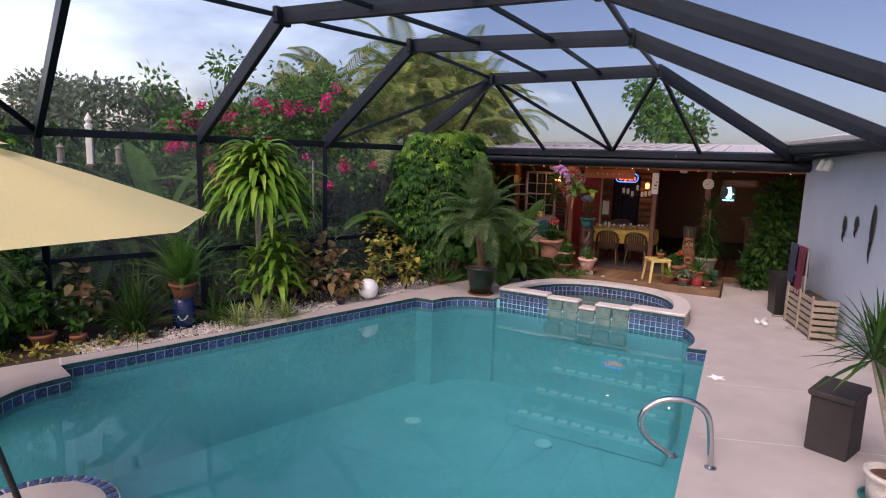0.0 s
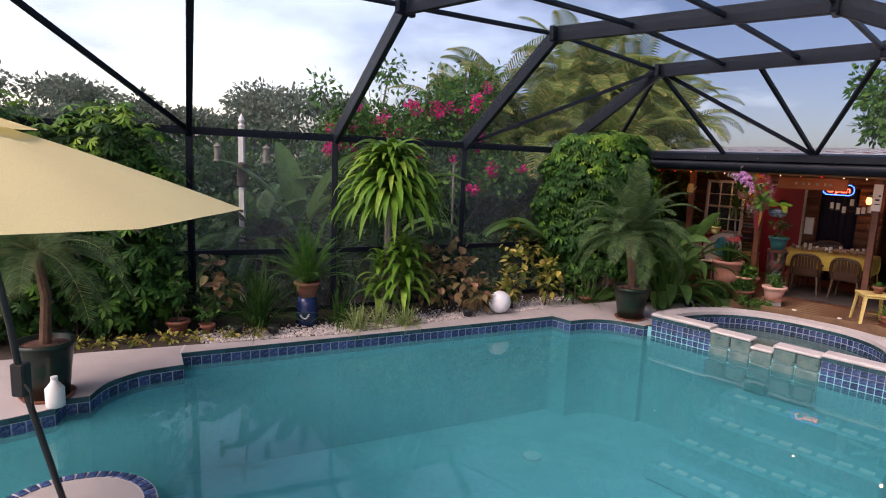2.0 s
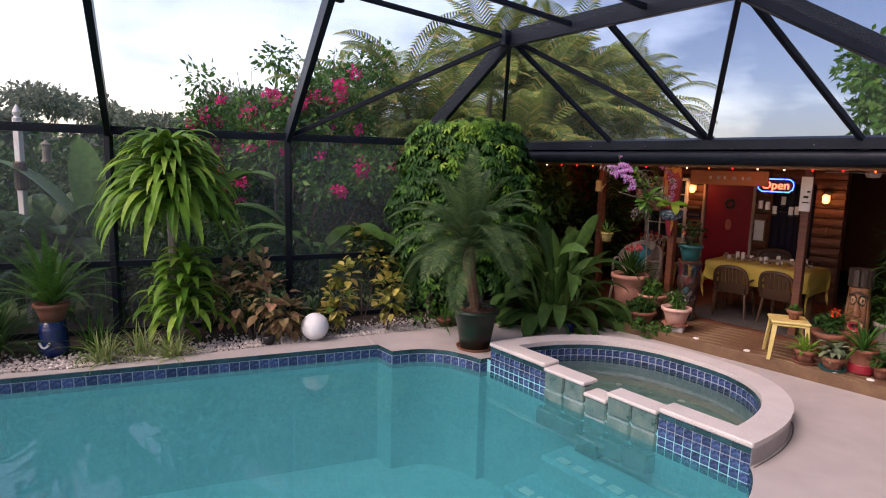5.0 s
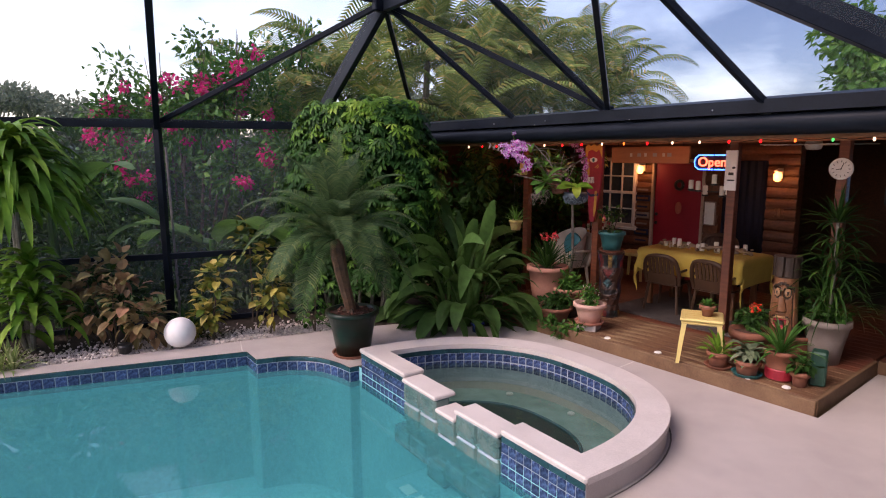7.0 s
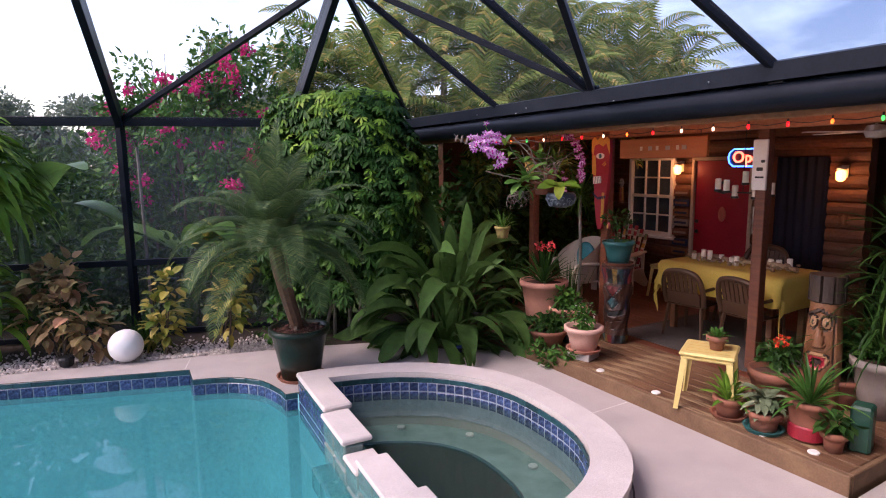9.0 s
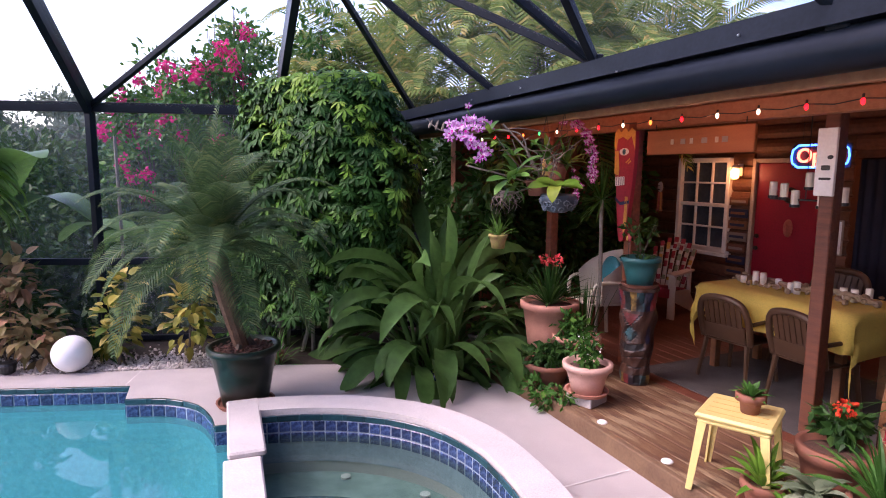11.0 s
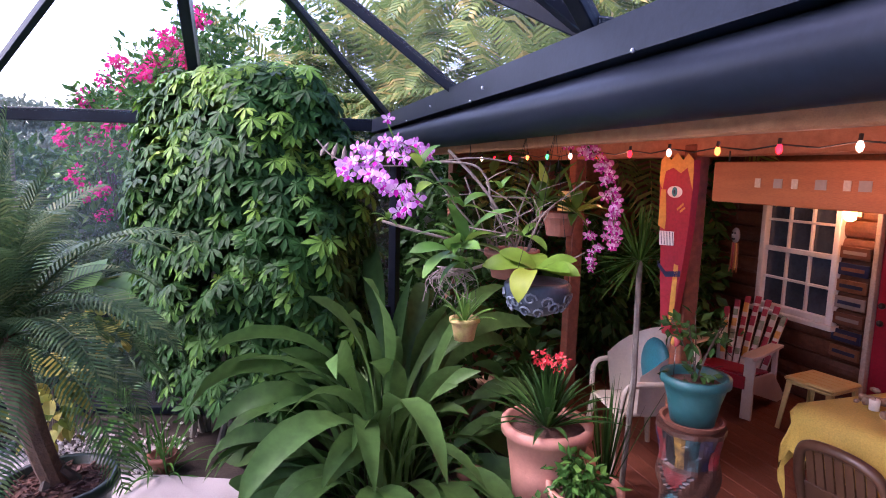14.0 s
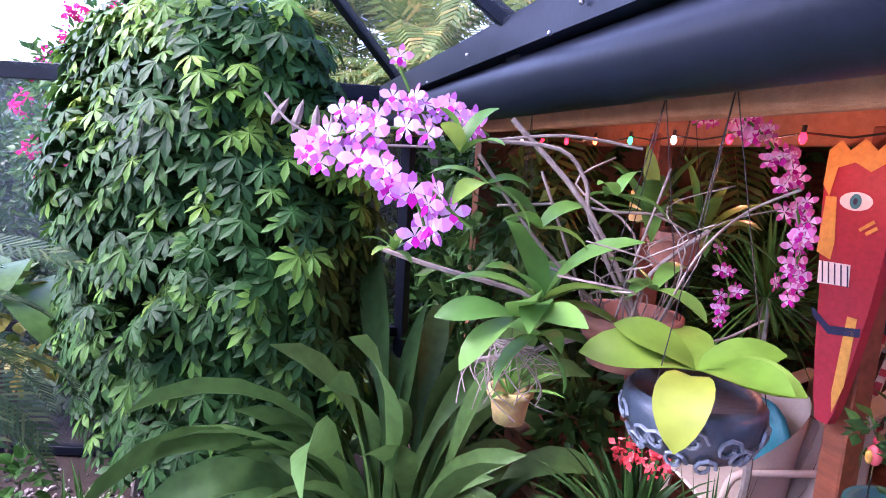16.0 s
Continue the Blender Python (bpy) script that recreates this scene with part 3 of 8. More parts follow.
for i, p in enumerate(P):
    bar((p[0], p[1], -0.05), (p[0], p[1], RZ + 0.04), 0.075, 0.075, "post")
    if i:
        a, b = P[i - 1], p
        bar((*a, RZ), (*b, RZ), 0.06, 0.10, "rail")
        bar((*a, LZ), (*b, LZ), 0.05, 0.07, "rail")
        bar((*a, 0.02), (*b, 0.02), 0.05, 0.06, "rail")
for i in range(6):
    foot = P[i]
    bar((*foot, RZ), B[i], 0.07, 0.185, "beam")
    bar(B[i], R[i], 0.07, 0.185, "beam")
    bar(R[i], E[i], 0.07, 0.185, "beam")
    for q in (B[i], R[i]):
        part("gusset", Shape().box(-0.035, -0.14, -0.10, 0.035, 0.14, 0.085, pose(*q, 0, 0, -38), 0.01), BRONZE, cage)
    if i:
        for a, b in ((B[i - 1], B[i]), (R[i - 1], R[i]), (E[i - 1], E[i])):
            bar(a, b, 0.045, 0.05, "purlin")
        for t in (0.35, 0.68):
            m0 = Vector(B[i - 1]).lerp(Vector(R[i - 1]), t)
            m1 = Vector(B[i]).lerp(Vector(R[i]), t)
            bar(m0, m1, 0.045, 0.05, "purlin")
T1, T2, T3, T0 = cab(-3.26, -0.13, 2.47), cab(-2.0, -0.13, 2.50), cab(-0.5, -0.13, 2.46), (3.0, 10.6, 2.46)
for a, b in ((B[5], T0), (B[5], T1), (B[5], T2), (R[5], T2), (R[5], T3), ((*P[4], RZ), B[5]), ((*P[2], RZ), (B[2][0] - 1.7, B[2][1] - 1.0, 3.84))):
    bar(a, b, 0.05, 0.055, "brace")
mid = Vector(B[5]).lerp(Vector(R[5]), 0.5)
bar(mid, T2, 0.05, 0.055, "brace")
for q in (T1, T2, T3):
    part("bracket", Shape().box(-0.05, -0.03, -0.10, 0.05, 0.03, 0.05, Matrix.Translation(q) @ pose(0, 0, 0, 0, 0, -45.6), 0.008), BRONZE, cage)
sc = Shape()
for i in range(1, 7):
    a, b = P[i - 1], P[i]
    sc.add([(*a, 0), (*b, 0), (*b, RZ), (*a, RZ)], [(0, 1, 2, 3)])
for i in range(1, 6):
    sc.add([(*P[i - 1], RZ), (*P[i], RZ), B[i], B[i - 1]], [(0, 1, 2, 3)])
    sc.add([B[i - 1], B[i], R[i], R[i - 1]], [(0, 1, 2, 3)])
    sc.add([R[i - 1], R[i], E[i], E[i - 1]], [(0, 1, 2, 3)])
sc.add([(*P[5], RZ), T0, B[5]], [(0, 1, 2)])
sc.add([T0, T1, T2, B[5]], [(0, 1, 2, 3)])
sc.add([B[5], T2, R[5]], [(0, 1, 2)])
sc.add([R[5], T2, T3, E[5]], [(0, 1, 2, 3)])
part("screen", sc, SCREEN, cage, "fine grey insect screen").visible_shadow = False

# ---- cabana ----
FZ = 0.125
fl = Shape()
fl.box(-5.6, 0.06, -0.05, -0.03, 3.56, FZ - 0.035, CAB)
fl.box(-0.03, 1.55, -0.05, 7.0, 8.0, FZ - 0.035, CAB)
fl.box(-5.6, 3.56, -0.05, -0.03, 8.0, FZ - 0.035, CAB)
floor = structure("floor", fl, SOIL, "raised wooden deck floor of worn reddish boards", "floor")
rim = Shape()
rim.box(-5.5, 0.0, -0.04, 0.0, 0.045, FZ, CAB, 0.006)
rim.box(-0.045, 0.045, -0.04, 0.0, 1.5, FZ, CAB, 0.006)
rim.box(0.0, 1.5, -0.04, 7.0, 1.545, FZ, CAB, 0.006)
part("rim_board", rim, surface("weathered_rim", (0.20, 0.115, 0.058), (0.13, 0.068, 0.035), 0.75, scale=5, fine=70, bump=0.3), floor, "weathered edge board")
board_in = Shape().box(-2.76, -0.0675, -0.032, 2.76, 0.0675, 0.0, None, 0.003).mesh("board", DECKWOOD)
board_bare = Shape().box(-2.76, -0.0675, -0.032, 2.76, 0.0675, 0.0, None, 0.003).mesh("board_bare", BAREWOOD)
board_short = Shape().box(-3.5, -0.066, -0.032, 3.5, 0.066, 0.0, None, 0.004).mesh("board_long", DECKWOOD)
for k in range(27):
    y = 0.115 + k * 0.138
    ob = new("board", board_bare if k < 7 else board_in)
    ob.matrix_basis = CAB @ pose(-2.79, y, FZ)
    ob.parent = floor
for k in range(18):
    ob = new("board", board_short)
    ob.matrix_basis = CAB @ pose(3.5, 1.62 + k * 0.138, FZ)
    ob.parent = floor

# back wall of half-round log siding, with openings
SPANS = [(-5.6, -4.90, 0.0, 2.7), (-4.90, -4.08, 0.0, 0.86), (-4.90, -4.08, 2.04, 2.7), (-4.08, -3.80, 0.0, 2.7), (-3.80, -2.92, 1.97, 2.7), (-2.92, -2.68, 0.0, 2.7),
         (-2.68, -2.02, 2.0, 2.7), (-2.02, -1.62, 0.0, 2.7)]
bw = Shape()
for x0, x1, z0, z1 in SPANS:
    bw.box(x0, 3.59, z0, x1, 3.72, z1, CAB)
wall_back = structure("wall_back", bw, DARKWOOD, "dark brown log siding wall at the back of the cabana", "wall")
for x0, x1, z0, z1 in SPANS:
    z = 0.125
    while z < 2.65:
        if z >= z0 - 0.02 and z + 0.15 <= z1 + 0.05:
            s = Shape()
            prof = [(0.0, 0.0), (-0.022, 0.02), (-0.034, 0.06), (-0.034, 0.10), (-0.022, 0.14), (0.0, 0.148)]
            n = len(prof)
            s.add([CAB @ Vector((x, 3.59 + a, z + b)) for x in (x0, x1) for a, b in prof], [(i, i + 1, n + i + 1, n + i) for i in range(n - 1)] + [tuple(range(n)), tuple(range(2 * n - 1, n - 1, -1))])
            part("log", s, DARKWOOD, wall_back)
        z += 0.15
sw = Shape()
sw.box(-5.75, 0.6, 0.0, -5.62, 8.0, 2.6, CAB)
sw.box(-5.6, 7.9, 0.0, 7.0, 8.0, 2.6, CAB)
sw.box(7.0, 1.5, 0.0, 7.1, 8.0, 2.6, CAB)
structure("wall_far", sw, DARKWOOD, "dark wooden walls closing the back of the cabana", "wall")

# window with white frame and panes
WHITE = surface("white_paint", (0.78, 0.76, 0.72), (0.68, 0.66, 0.62), 0.45, scale=5, fine=60, bump=0.08, grain=0.13)
GLASS = surface("dark_window_glass", (0.035, 0.05, 0.075), (0.06, 0.075, 0.10), 0.06, scale=6, fine=30, bump=0.02, spec=0.8)
win = tagged(new("window_1"), "white double-hung window with twelve dark panes", "window", "", "structure")
win.matrix_basis = CAB @ pose(-4.49, 3.56, 0.87)
fr_ = Shape()
for x0, z0, x1, z1 in ((-0.41, 0, -0.355, 1.16), (0.355, 0, 0.41, 1.16), (-0.41, 1.10, 0.41, 1.16), (-0.355, 0.0, 0.355, 0.055)):
    fr_.box(x0, -0.05, z0, x1, 0.05, z1, None, 0.006)
part("window_frame", fr_, WHITE, win)
part("window_sill", Shape().box(-0.45, -0.085, -0.045, 0.45, 0.04, 0.0, None, 0.008), WHITE, win)
part("sash_rail", Shape().box(-0.355, -0.03, 0.555, 0.355, 0.02, 0.60, None, 0.005), WHITE, win)
for k in (1, 2):
    x = -0.355 + 0.71 * k / 3
    part("muntin", Shape().box(x - 0.011, -0.02, 0.055, x + 0.011, 0.012, 1.10, None, 0.003), WHITE, win)
for z in (0.305, 0.85):
    part("muntin", Shape().box(-0.355, -0.022, z - 0.011, 0.355, 0.010, z + 0.011, None, 0.003), WHITE, win)
for i in range(3):
    for z0, z1 in ((0.055, 0.305), (0.305, 0.56), (0.6, 0.85), (0.85, 1.10)):
        x = -0.355 + 0.71 * i / 3
        part("pane", Shape().box(x, 0.013, z0, x + 0.2366, 0.02, z1), GLASS, win)

# red door with pale frame
RED = surface("red_door_paint", (0.36, 0.012, 0.028), (0.29, 0.009, 0.022), 0.4, scale=3, fine=50, bump=0.05)
door = tagged(new("door_1"), "closed red painted door with a small wreath and mask", "door", "", "structure")
door.matrix_basis = CAB @ pose(-3.36, 3.6, FZ)
part("door_leaf", Shape().box(-0.40, -0.02, 0.0, 0.40, 0.03, 1.83, None, 0.006), RED, door)
TRIM = surface("tan_trim", (0.50, 0.40, 0.30), (0.42, 0.33, 0.25), 0.55, scale=5)
dj = Shape()
dj.box(-0.45, -0.055, 0, -0.405, 0.04, 1.885, None, 0.005)
dj.box(0.405, -0.055, 0, 0.45, 0.04, 1.885, None, 0.005)
dj.box(-0.405, -0.055, 1.835, 0.405, 0.04, 1.885, None, 0.005)
part("door_frame", dj, TRIM, door)
BLACK = surface("black_metal", (0.012, 0.012, 0.013), (0.02, 0.02, 0.02), 0.4)
for z in (0.86, 1.0):
    part("door_handle", Shape().ball((-0.34, -0.045, z), 0.026), BLACK, door)
part("wreath", Shape().tube([(0.03 + 0.065 * math.cos(k * PI / 8), -0.035, 1.48 + 0.065 * math.sin(k * PI / 8)) for k in range(17)], 0.024, 7), BLACK, door, "small dark wreath")
part("door_mask", Shape().ball((0.03, -0.03, 1.12), (0.055, 0.03, 0.10)), surface("clay_red", (0.45, 0.12, 0.08), None, 0.6), door, "small painted clay plaque")

# posts, beams, rafters, roof
for x, y in ((-3.02, 1.12), (-1.38, 1.25), (-0.42, 1.42), (-4.25, 1.12), (2.2, 1.7)):
    s = Shape().box(-0.046, -0.046, 0, 0.046, 0.046, 2.14, None, 0.006)
    ob = structure("post_cabana", s, WOOD, "reddish stained square timber post of the cabana", "post")
    ob.matrix_basis = CAB @ pose(x, y, FZ)
hd = Shape()
hd.box(-5.6, 1.08, 2.20, 7.0, 1.18, 2.34, CAB, 0.008)
structure("header_beam", hd, RAFTER, "pine header beam over the cabana posts", "beam")
fb = Shape().box(-5.6, 0.02, 2.20, 7.0, 0.06, 2.36, CAB, 0.006)
structure("fascia", fb, RAFTER, "pine fascia board behind the gutter", "beam")
ceil_ = Shape().box(-5.7, 0.0, 2.40, 7.1, 8.0, 2.43, CAB @ pose(0, 0, 0, 2.2, 0, 0))
structure("ceiling", ceil_, RAFTER, "pine board ceiling of the cabana", "ceiling")
for k in range(20):
    x = -5.4 + k * 0.62
    ob = structure("rafter", Shape().box(-0.02, 0.06, -0.10, 0.02, 3.58, 0.0, None, 0.004), RAFTER, "pine roof rafter", "rafter")
    ob.matrix_basis = CAB @ pose(x, 0, 2.40, 2.2, 0, 0)
rf = tagged(new("roof"), "pale corrugated metal roof over the cabana", "roof", "", "structure")
for k in range(42):
    x = -5.8 + k * 0.31
    part("roof_sheet", Shape().box(0, -0.04, 0, 0.262, 8.1, 0.012).box(0.262, -0.04, 0.0, 0.31, 8.1, 0.035), ROOF, rf).matrix_basis = CAB @ pose(x, 0, 2.47, 3.2, 0, 0)
gb = tagged(new("gutter_beam"), "dark bronze aluminium gutter beam along the cabana front", "gutter", "", "structure")
def run_profile(pf):
    """A closed profile drawn along the cabana's front."""
    n = len(pf)
    return Shape().add([CAB @ Vector((x, a, b)) for x in (-5.45, 1.3) for a, b in pf], [(i, (i + 1) % n, n + (i + 1) % n, n + i) for i in range(n)] + [tuple(range(n)), tuple(range(2 * n - 1, n - 1, -1))])


part("fascia_plate", run_profile([(-0.06, 2.535), (-0.195, 2.505), (-0.20, 2.40), (0.0, 2.40), (0.0, 2.535)]), BRONZE, gb)
roll = run_profile([(-0.105 + 0.10 * math.cos(radians(a)), 2.315 + 0.088 * math.sin(radians(a))) for a in range(0, 360, 15)])
roll.f, roll.m = roll.f[:-2], roll.m[:-2]
part("gutter", roll, BRONZE, gb, "", True)
for k in range(6):
    part("bolt", Shape().ball(cab((-4.1, -3.55, -2.9, -2.75, -1.7, -0.9)[k], -0.209, 2.40 + 0.04 * (k % 2)), 0.007, 8, 5), surface("zinc", (0.45, 0.46, 0.48), None, 0.35, 1.0) if k == 0 else bpy.data.materials["zinc"], gb)

# house wall along the deck
hm = pose(7.45, 5.80, 0, 0, 0, 58) 
hw = Shape().box(-14, -0.25, -0.1, 0.2, 0.0, 2.75, hm)
hw.box(-14, 0.0, 2.62, 0.2, 0.35, 2.70, hm)
structure("wall_house", hw, HOUSE, "pale blue-white stucco wall of the house", "wall")
ev = Shape().box(-14, 0.22, 2.50, 0.3, 0.36, 2.64, hm, 0.02)
structure("trim_eave", ev, BRONZE, "dark gutter under the house eave", "gutter")
hr = Shape().box(-14, -5, 0, 0.2, 0.4, 0.06, hm @ pose(0, 0, 2.72, -10, 0, 0))
structure("roof_house", hr, ROOF, "pale roof of the house", "roof")

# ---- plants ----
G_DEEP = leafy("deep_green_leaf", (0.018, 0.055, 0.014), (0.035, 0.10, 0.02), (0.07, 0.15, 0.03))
G_MID = leafy("mid_green_leaf", (0.03, 0.10, 0.018), (0.06, 0.17, 0.03), (0.11, 0.23, 0.04))
G_LIME = leafy("lime_green_leaf", (0.07, 0.19, 0.02), (0.15, 0.30, 0.035), (0.26, 0.40, 0.06))
G_SCHEF = leafy("glossy_green_leaf", (0.012, 0.050, 0.010), (0.028, 0.098, 0.018), (0.10, 0.23, 0.03), rough=0.5, glow=0.16)
G_ASPI = leafy("broad_green_leaf", (0.042, 0.105, 0.03), (0.08, 0.17, 0.042), (0.20, 0.31, 0.075), rough=0.45)
# leaves of far trees, paled and greyed: distance haze is put into their colour
G_HAZE = leafy("hazy_grey_green_leaf", (0.12, 0.16, 0.125), (0.18, 0.225, 0.17), (0.22, 0.26, 0.19), rough=0.6, glow=0.4)
G_PALM = leafy("palm_frond", (0.042, 0.09, 0.036), (0.08, 0.14, 0.052), (0.16, 0.20, 0.075), rough=0.5)
G_ARECA = leafy("areca_frond", (0.10, 0.175, 0.045), (0.21, 0.28, 0.07), (0.46, 0.36, 0.11), rough=0.45, glow=0.35)
G_COPPER = leafy("copper_leaf", (0.20, 0.11, 0.06), (0.33, 0.27, 0.12), (0.50, 0.25, 0.16), rough=0.45)
G_CROTON = leafy("croton_leaf", (0.10, 0.17, 0.03), (0.42, 0.35, 0.08), (0.62, 0.48, 0.16), rough=0.4)
G_VARIEG = leafy("striped_leaf", (0.16, 0.26, 0.07), (0.34, 0.40, 0.16), (0.50, 0.52, 0.28), rough=0.4)
PINK = leafy("bougainvillea_bract", (0.62, 0.015, 0.16), (0.75, 0.03, 0.24), (0.85, 0.10, 0.36), rough=0.6, glow=0.4)
BARK = surface("brown_bark", (0.11, 0.08, 0.055), (0.06, 0.042, 0.03), 0.85, scale=8, fine=40, bump=0.6)
GREYBARK = surface("grey_stem", (0.26, 0.24, 0.20), (0.16, 0.14, 0.11), 0.8, scale=10, fine=50, bump=0.4)
TERRA = surface("terracotta", (0.27, 0.092, 0.05), (0.185, 0.075, 0.047), 0.75, scale=6, fine=70, bump=0.15, grain=0.13)
TERRA_PINK = surface("pale_terracotta", (0.52, 0.24, 0.17), (0.43, 0.19, 0.135), 0.7, scale=6, fine=70, bump=0.12, grain=0.13)
PALE_POT = surface("pale_pink_pot", (0.62, 0.38, 0.31), (0.54, 0.31, 0.25), 0.65, scale=6, fine=70, bump=0.1, grain=0.13)
GREENPOT = surface("green_glazed_pot", (0.006, 0.028, 0.017), (0.022, 0.012, 0.008), 0.32, scale=3, fine=40, bump=0.05, spec=0.35, coat=0.05, grain=0.15)
TEALPOT = surface("teal_plastic_pot", (0.02, 0.13, 0.13), (0.015, 0.10, 0.10), 0.4, scale=4, grain=0.13)
GREYPOT = surface("taupe_pot", (0.29, 0.24, 0.21), (0.22, 0.18, 0.155), 0.6, scale=4, grain=0.13)
BLUEPOT = surface("blue_glazed_pot", (0.008, 0.02, 0.10), (0.015, 0.035, 0.16), 0.2, scale=5, coat=0.5)
MULCH = surface("bark_mulch", (0.13, 0.06, 0.04), (0.07, 0.032, 0.022), 0.9, scale=20, fine=70, bump=0.8)


def cloud(shape, blobs, count, size, up=0.3, seed=1, shell=0.55, long=1.9, droop=0.35):
    """Leaf blades strewn through ellipsoids (x, y, z, rx, ry, rz)."""
    g = np.random.default_rng(seed)
    w = np.array([b[3] * b[4] + b[4] * b[5] + b[3] * b[5] for b in blobs])
    pick = g.choice(len(blobs), count, p=w / w.sum())
    bl = np.array(blobs)[pick]
    d = g.normal(size=(count, 3))
    d /= np.linalg.norm(d, axis=1)[:, None]
    r = (shell + (1 - shell) * g.random(count)) * (1 + 0.16 * np.sin(d[:, 0] * 7 + pick) * np.cos(d[:, 2] * 6 + d[:, 1] * 5))
    c = bl[:, :3] + d * bl[:, 3:] * r[:, None]
    a = d + g.normal(size=(count, 3)) * 0.55 + np.array([0, 0, -droop])
    a /= np.linalg.norm(a, axis=1)[:, None]
    s = np.cross(a, d * 0.6 + g.normal(size=(count, 3)) * 0.5 + np.array([0, 0, up]))
    s /= np.linalg.norm(s, axis=1)[:, None] + 1e-9
    k = size * (0.6 + 0.8 * g.random(count))[:, None]
    nrm = np.cross(s, a)
    base, tip, mid = c, c + a * k * long - nrm * k * 0.25, c + a * k * long * 0.5
    v = np.stack([base, mid + s * k * 0.5, tip, mid - s * k * 0.5], 1).reshape(-1, 3)
    n0 = len(shape.v)
    shape.v += [tuple(p) for p in v.tolist()]
    shape.f += [(n0 + 4 * i, n0 + 4 * i + 1, n0 + 4 * i + 2, n0 + 4 * i + 3) for i in range(count)]
    shape.m += [0] * count
    return shape


def umbels(shape, spots, leaflets=8, length=0.11, seed=2):
    """Palmate leaves: flat leaflets spread like a star round one stalk end."""
    g = random.Random(seed)
    for p, nrm in spots:
        p, nrm = Vector(p), Vector(nrm).normalized()
        axis = (nrm * 0.8 + Vector((g.gauss(0, 0.24), g.gauss(0, 0.24), 0.72))).normalized()
        side = axis.cross(Vector((g.random() - 0.5, g.random() - 0.5, 0.3))).normalized()
        k = length * g.uniform(0.72, 1.22)
        n = leaflets + g.choice((-1, 0, 0, 1))
        a0 = g.random() * 6.28
        v, f = [p.copy()], []
        for i in range(n):
            d = Matrix.Rotation(a0 + 2 * PI * i / n + g.uniform(-0.13, 0.13), 3, axis) @ side
            w = axis.cross(d).normalized()
            L = k * g.uniform(0.82, 1.08)
            dr = g.uniform(0.16, 0.40)
            o = len(v)
            for q, ww in ((0.34, 0.11), (0.68, 0.18)):
                c = p + d * L * q - axis * L * dr * q * q - Vector((0, 0, L * 0.10 * q))
                v += [c - axis * L * 0.022, c - w * L * ww, c + w * L * ww]
            v.append(p + d * L - axis * L * dr * 1.05 - Vector((0, 0, L * 0.14)))
            f += [(0, o, o + 1), (0, o + 2, o), (o, o + 3, o + 4, o + 1), (o, o + 2, o + 5, o + 3), (o + 3, o + 6, o + 4), (o + 3, o + 5, o + 6)]
        shape.add(v, f)
    return shape


def arch(shape, base, a, e0, e1, L, w, seg=10, bend=1.4, stalk=0.15, fold=0.14, roll=0.0, floor=None):
    """A strap leaf that rises at e0 degrees towards a and arches over to e1 at its tip."""
    p, v, f = Vector(base), [], []
    flat_ = Vector((math.cos(a), math.sin(a), 0))
    side0 = Vector((math.sin(a), -math.cos(a), 0))
    for i in range(seg + 1):
        s = i / seg
        e = radians(e0 + (e1 - e0) * s ** bend)
        d = flat_ * math.cos(e) + Vector((0, 0, math.sin(e)))
        side = Matrix.Rotation(roll * s, 3, d) @ side0
        up = side.cross(d)
        q = max(0.0, (s - stalk) / (1 - stalk))
        ww = max(0.012, w * math.sin(PI * min(1.0, q * 0.93 + 0.07)) ** 0.8) if i < seg else 0.003
        v += [p - side * ww / 2 + up * ww * fold, p.copy(), p + side * ww / 2 + up * ww * fold]
        if i:
            o = 3 * (i - 1)
            f += [(o, o + 1, o + 4, o + 3), (o + 1, o + 2, o + 5, o + 4)]
        p = p + d * L / seg
        if floor is not None and p.z < floor:
            p.z = floor
    return shape.add(v, f)


def frond(shape, base, way, length, droop, pairs=26, leaflet=0.22, width=0.016, vee=0.5, slot=0, sag=0.25):
    """A feather frond: a bending midrib with narrow leaflets on both sides."""
    d, p = Vector(way).normalized(), Vector(base)
    pts = [p.copy()]
    n = pairs
    for i in range(n):
        s = i / n
        p = p + d * length / n
        d = (d + Vector((0, 0, -droop * 2.0 / n * (0.3 + s)))).normalized()
        pts.append(p.copy())
        side = d.cross(Vector((0, 0, 1)))
        side = side.normalized() if side.length > 1e-3 else Vector((1, 0, 0))
        up = side.cross(d)
        k = leaflet * math.sin(PI * min(0.97, 0.18 + 0.80 * s)) ** 0.7
        if s > 0.08:
            for sg in (-1, 1):
                w = (side * sg + d * 0.75 + up * vee).normalized()
                a = p
                b = a + w * k * 0.55
                w2 = (w + Vector((0, 0, -sag * 2))).normalized()
                c = b + w2 * k * 0.45
                t = d * width / 2
                shape.add([a - t * 0.6, a + t * 0.6, b + t, b - t, c], [(0, 1, 2, 3), (3, 2, 4)], slot)
    shape.tube(pts[::4] + [pts[-1]], [max(0.0025, 0.009 * (1 - i / (n / 4 + 1))) for i in range(len(pts[::4]) + 1)], 4, False, slot)
    return shape


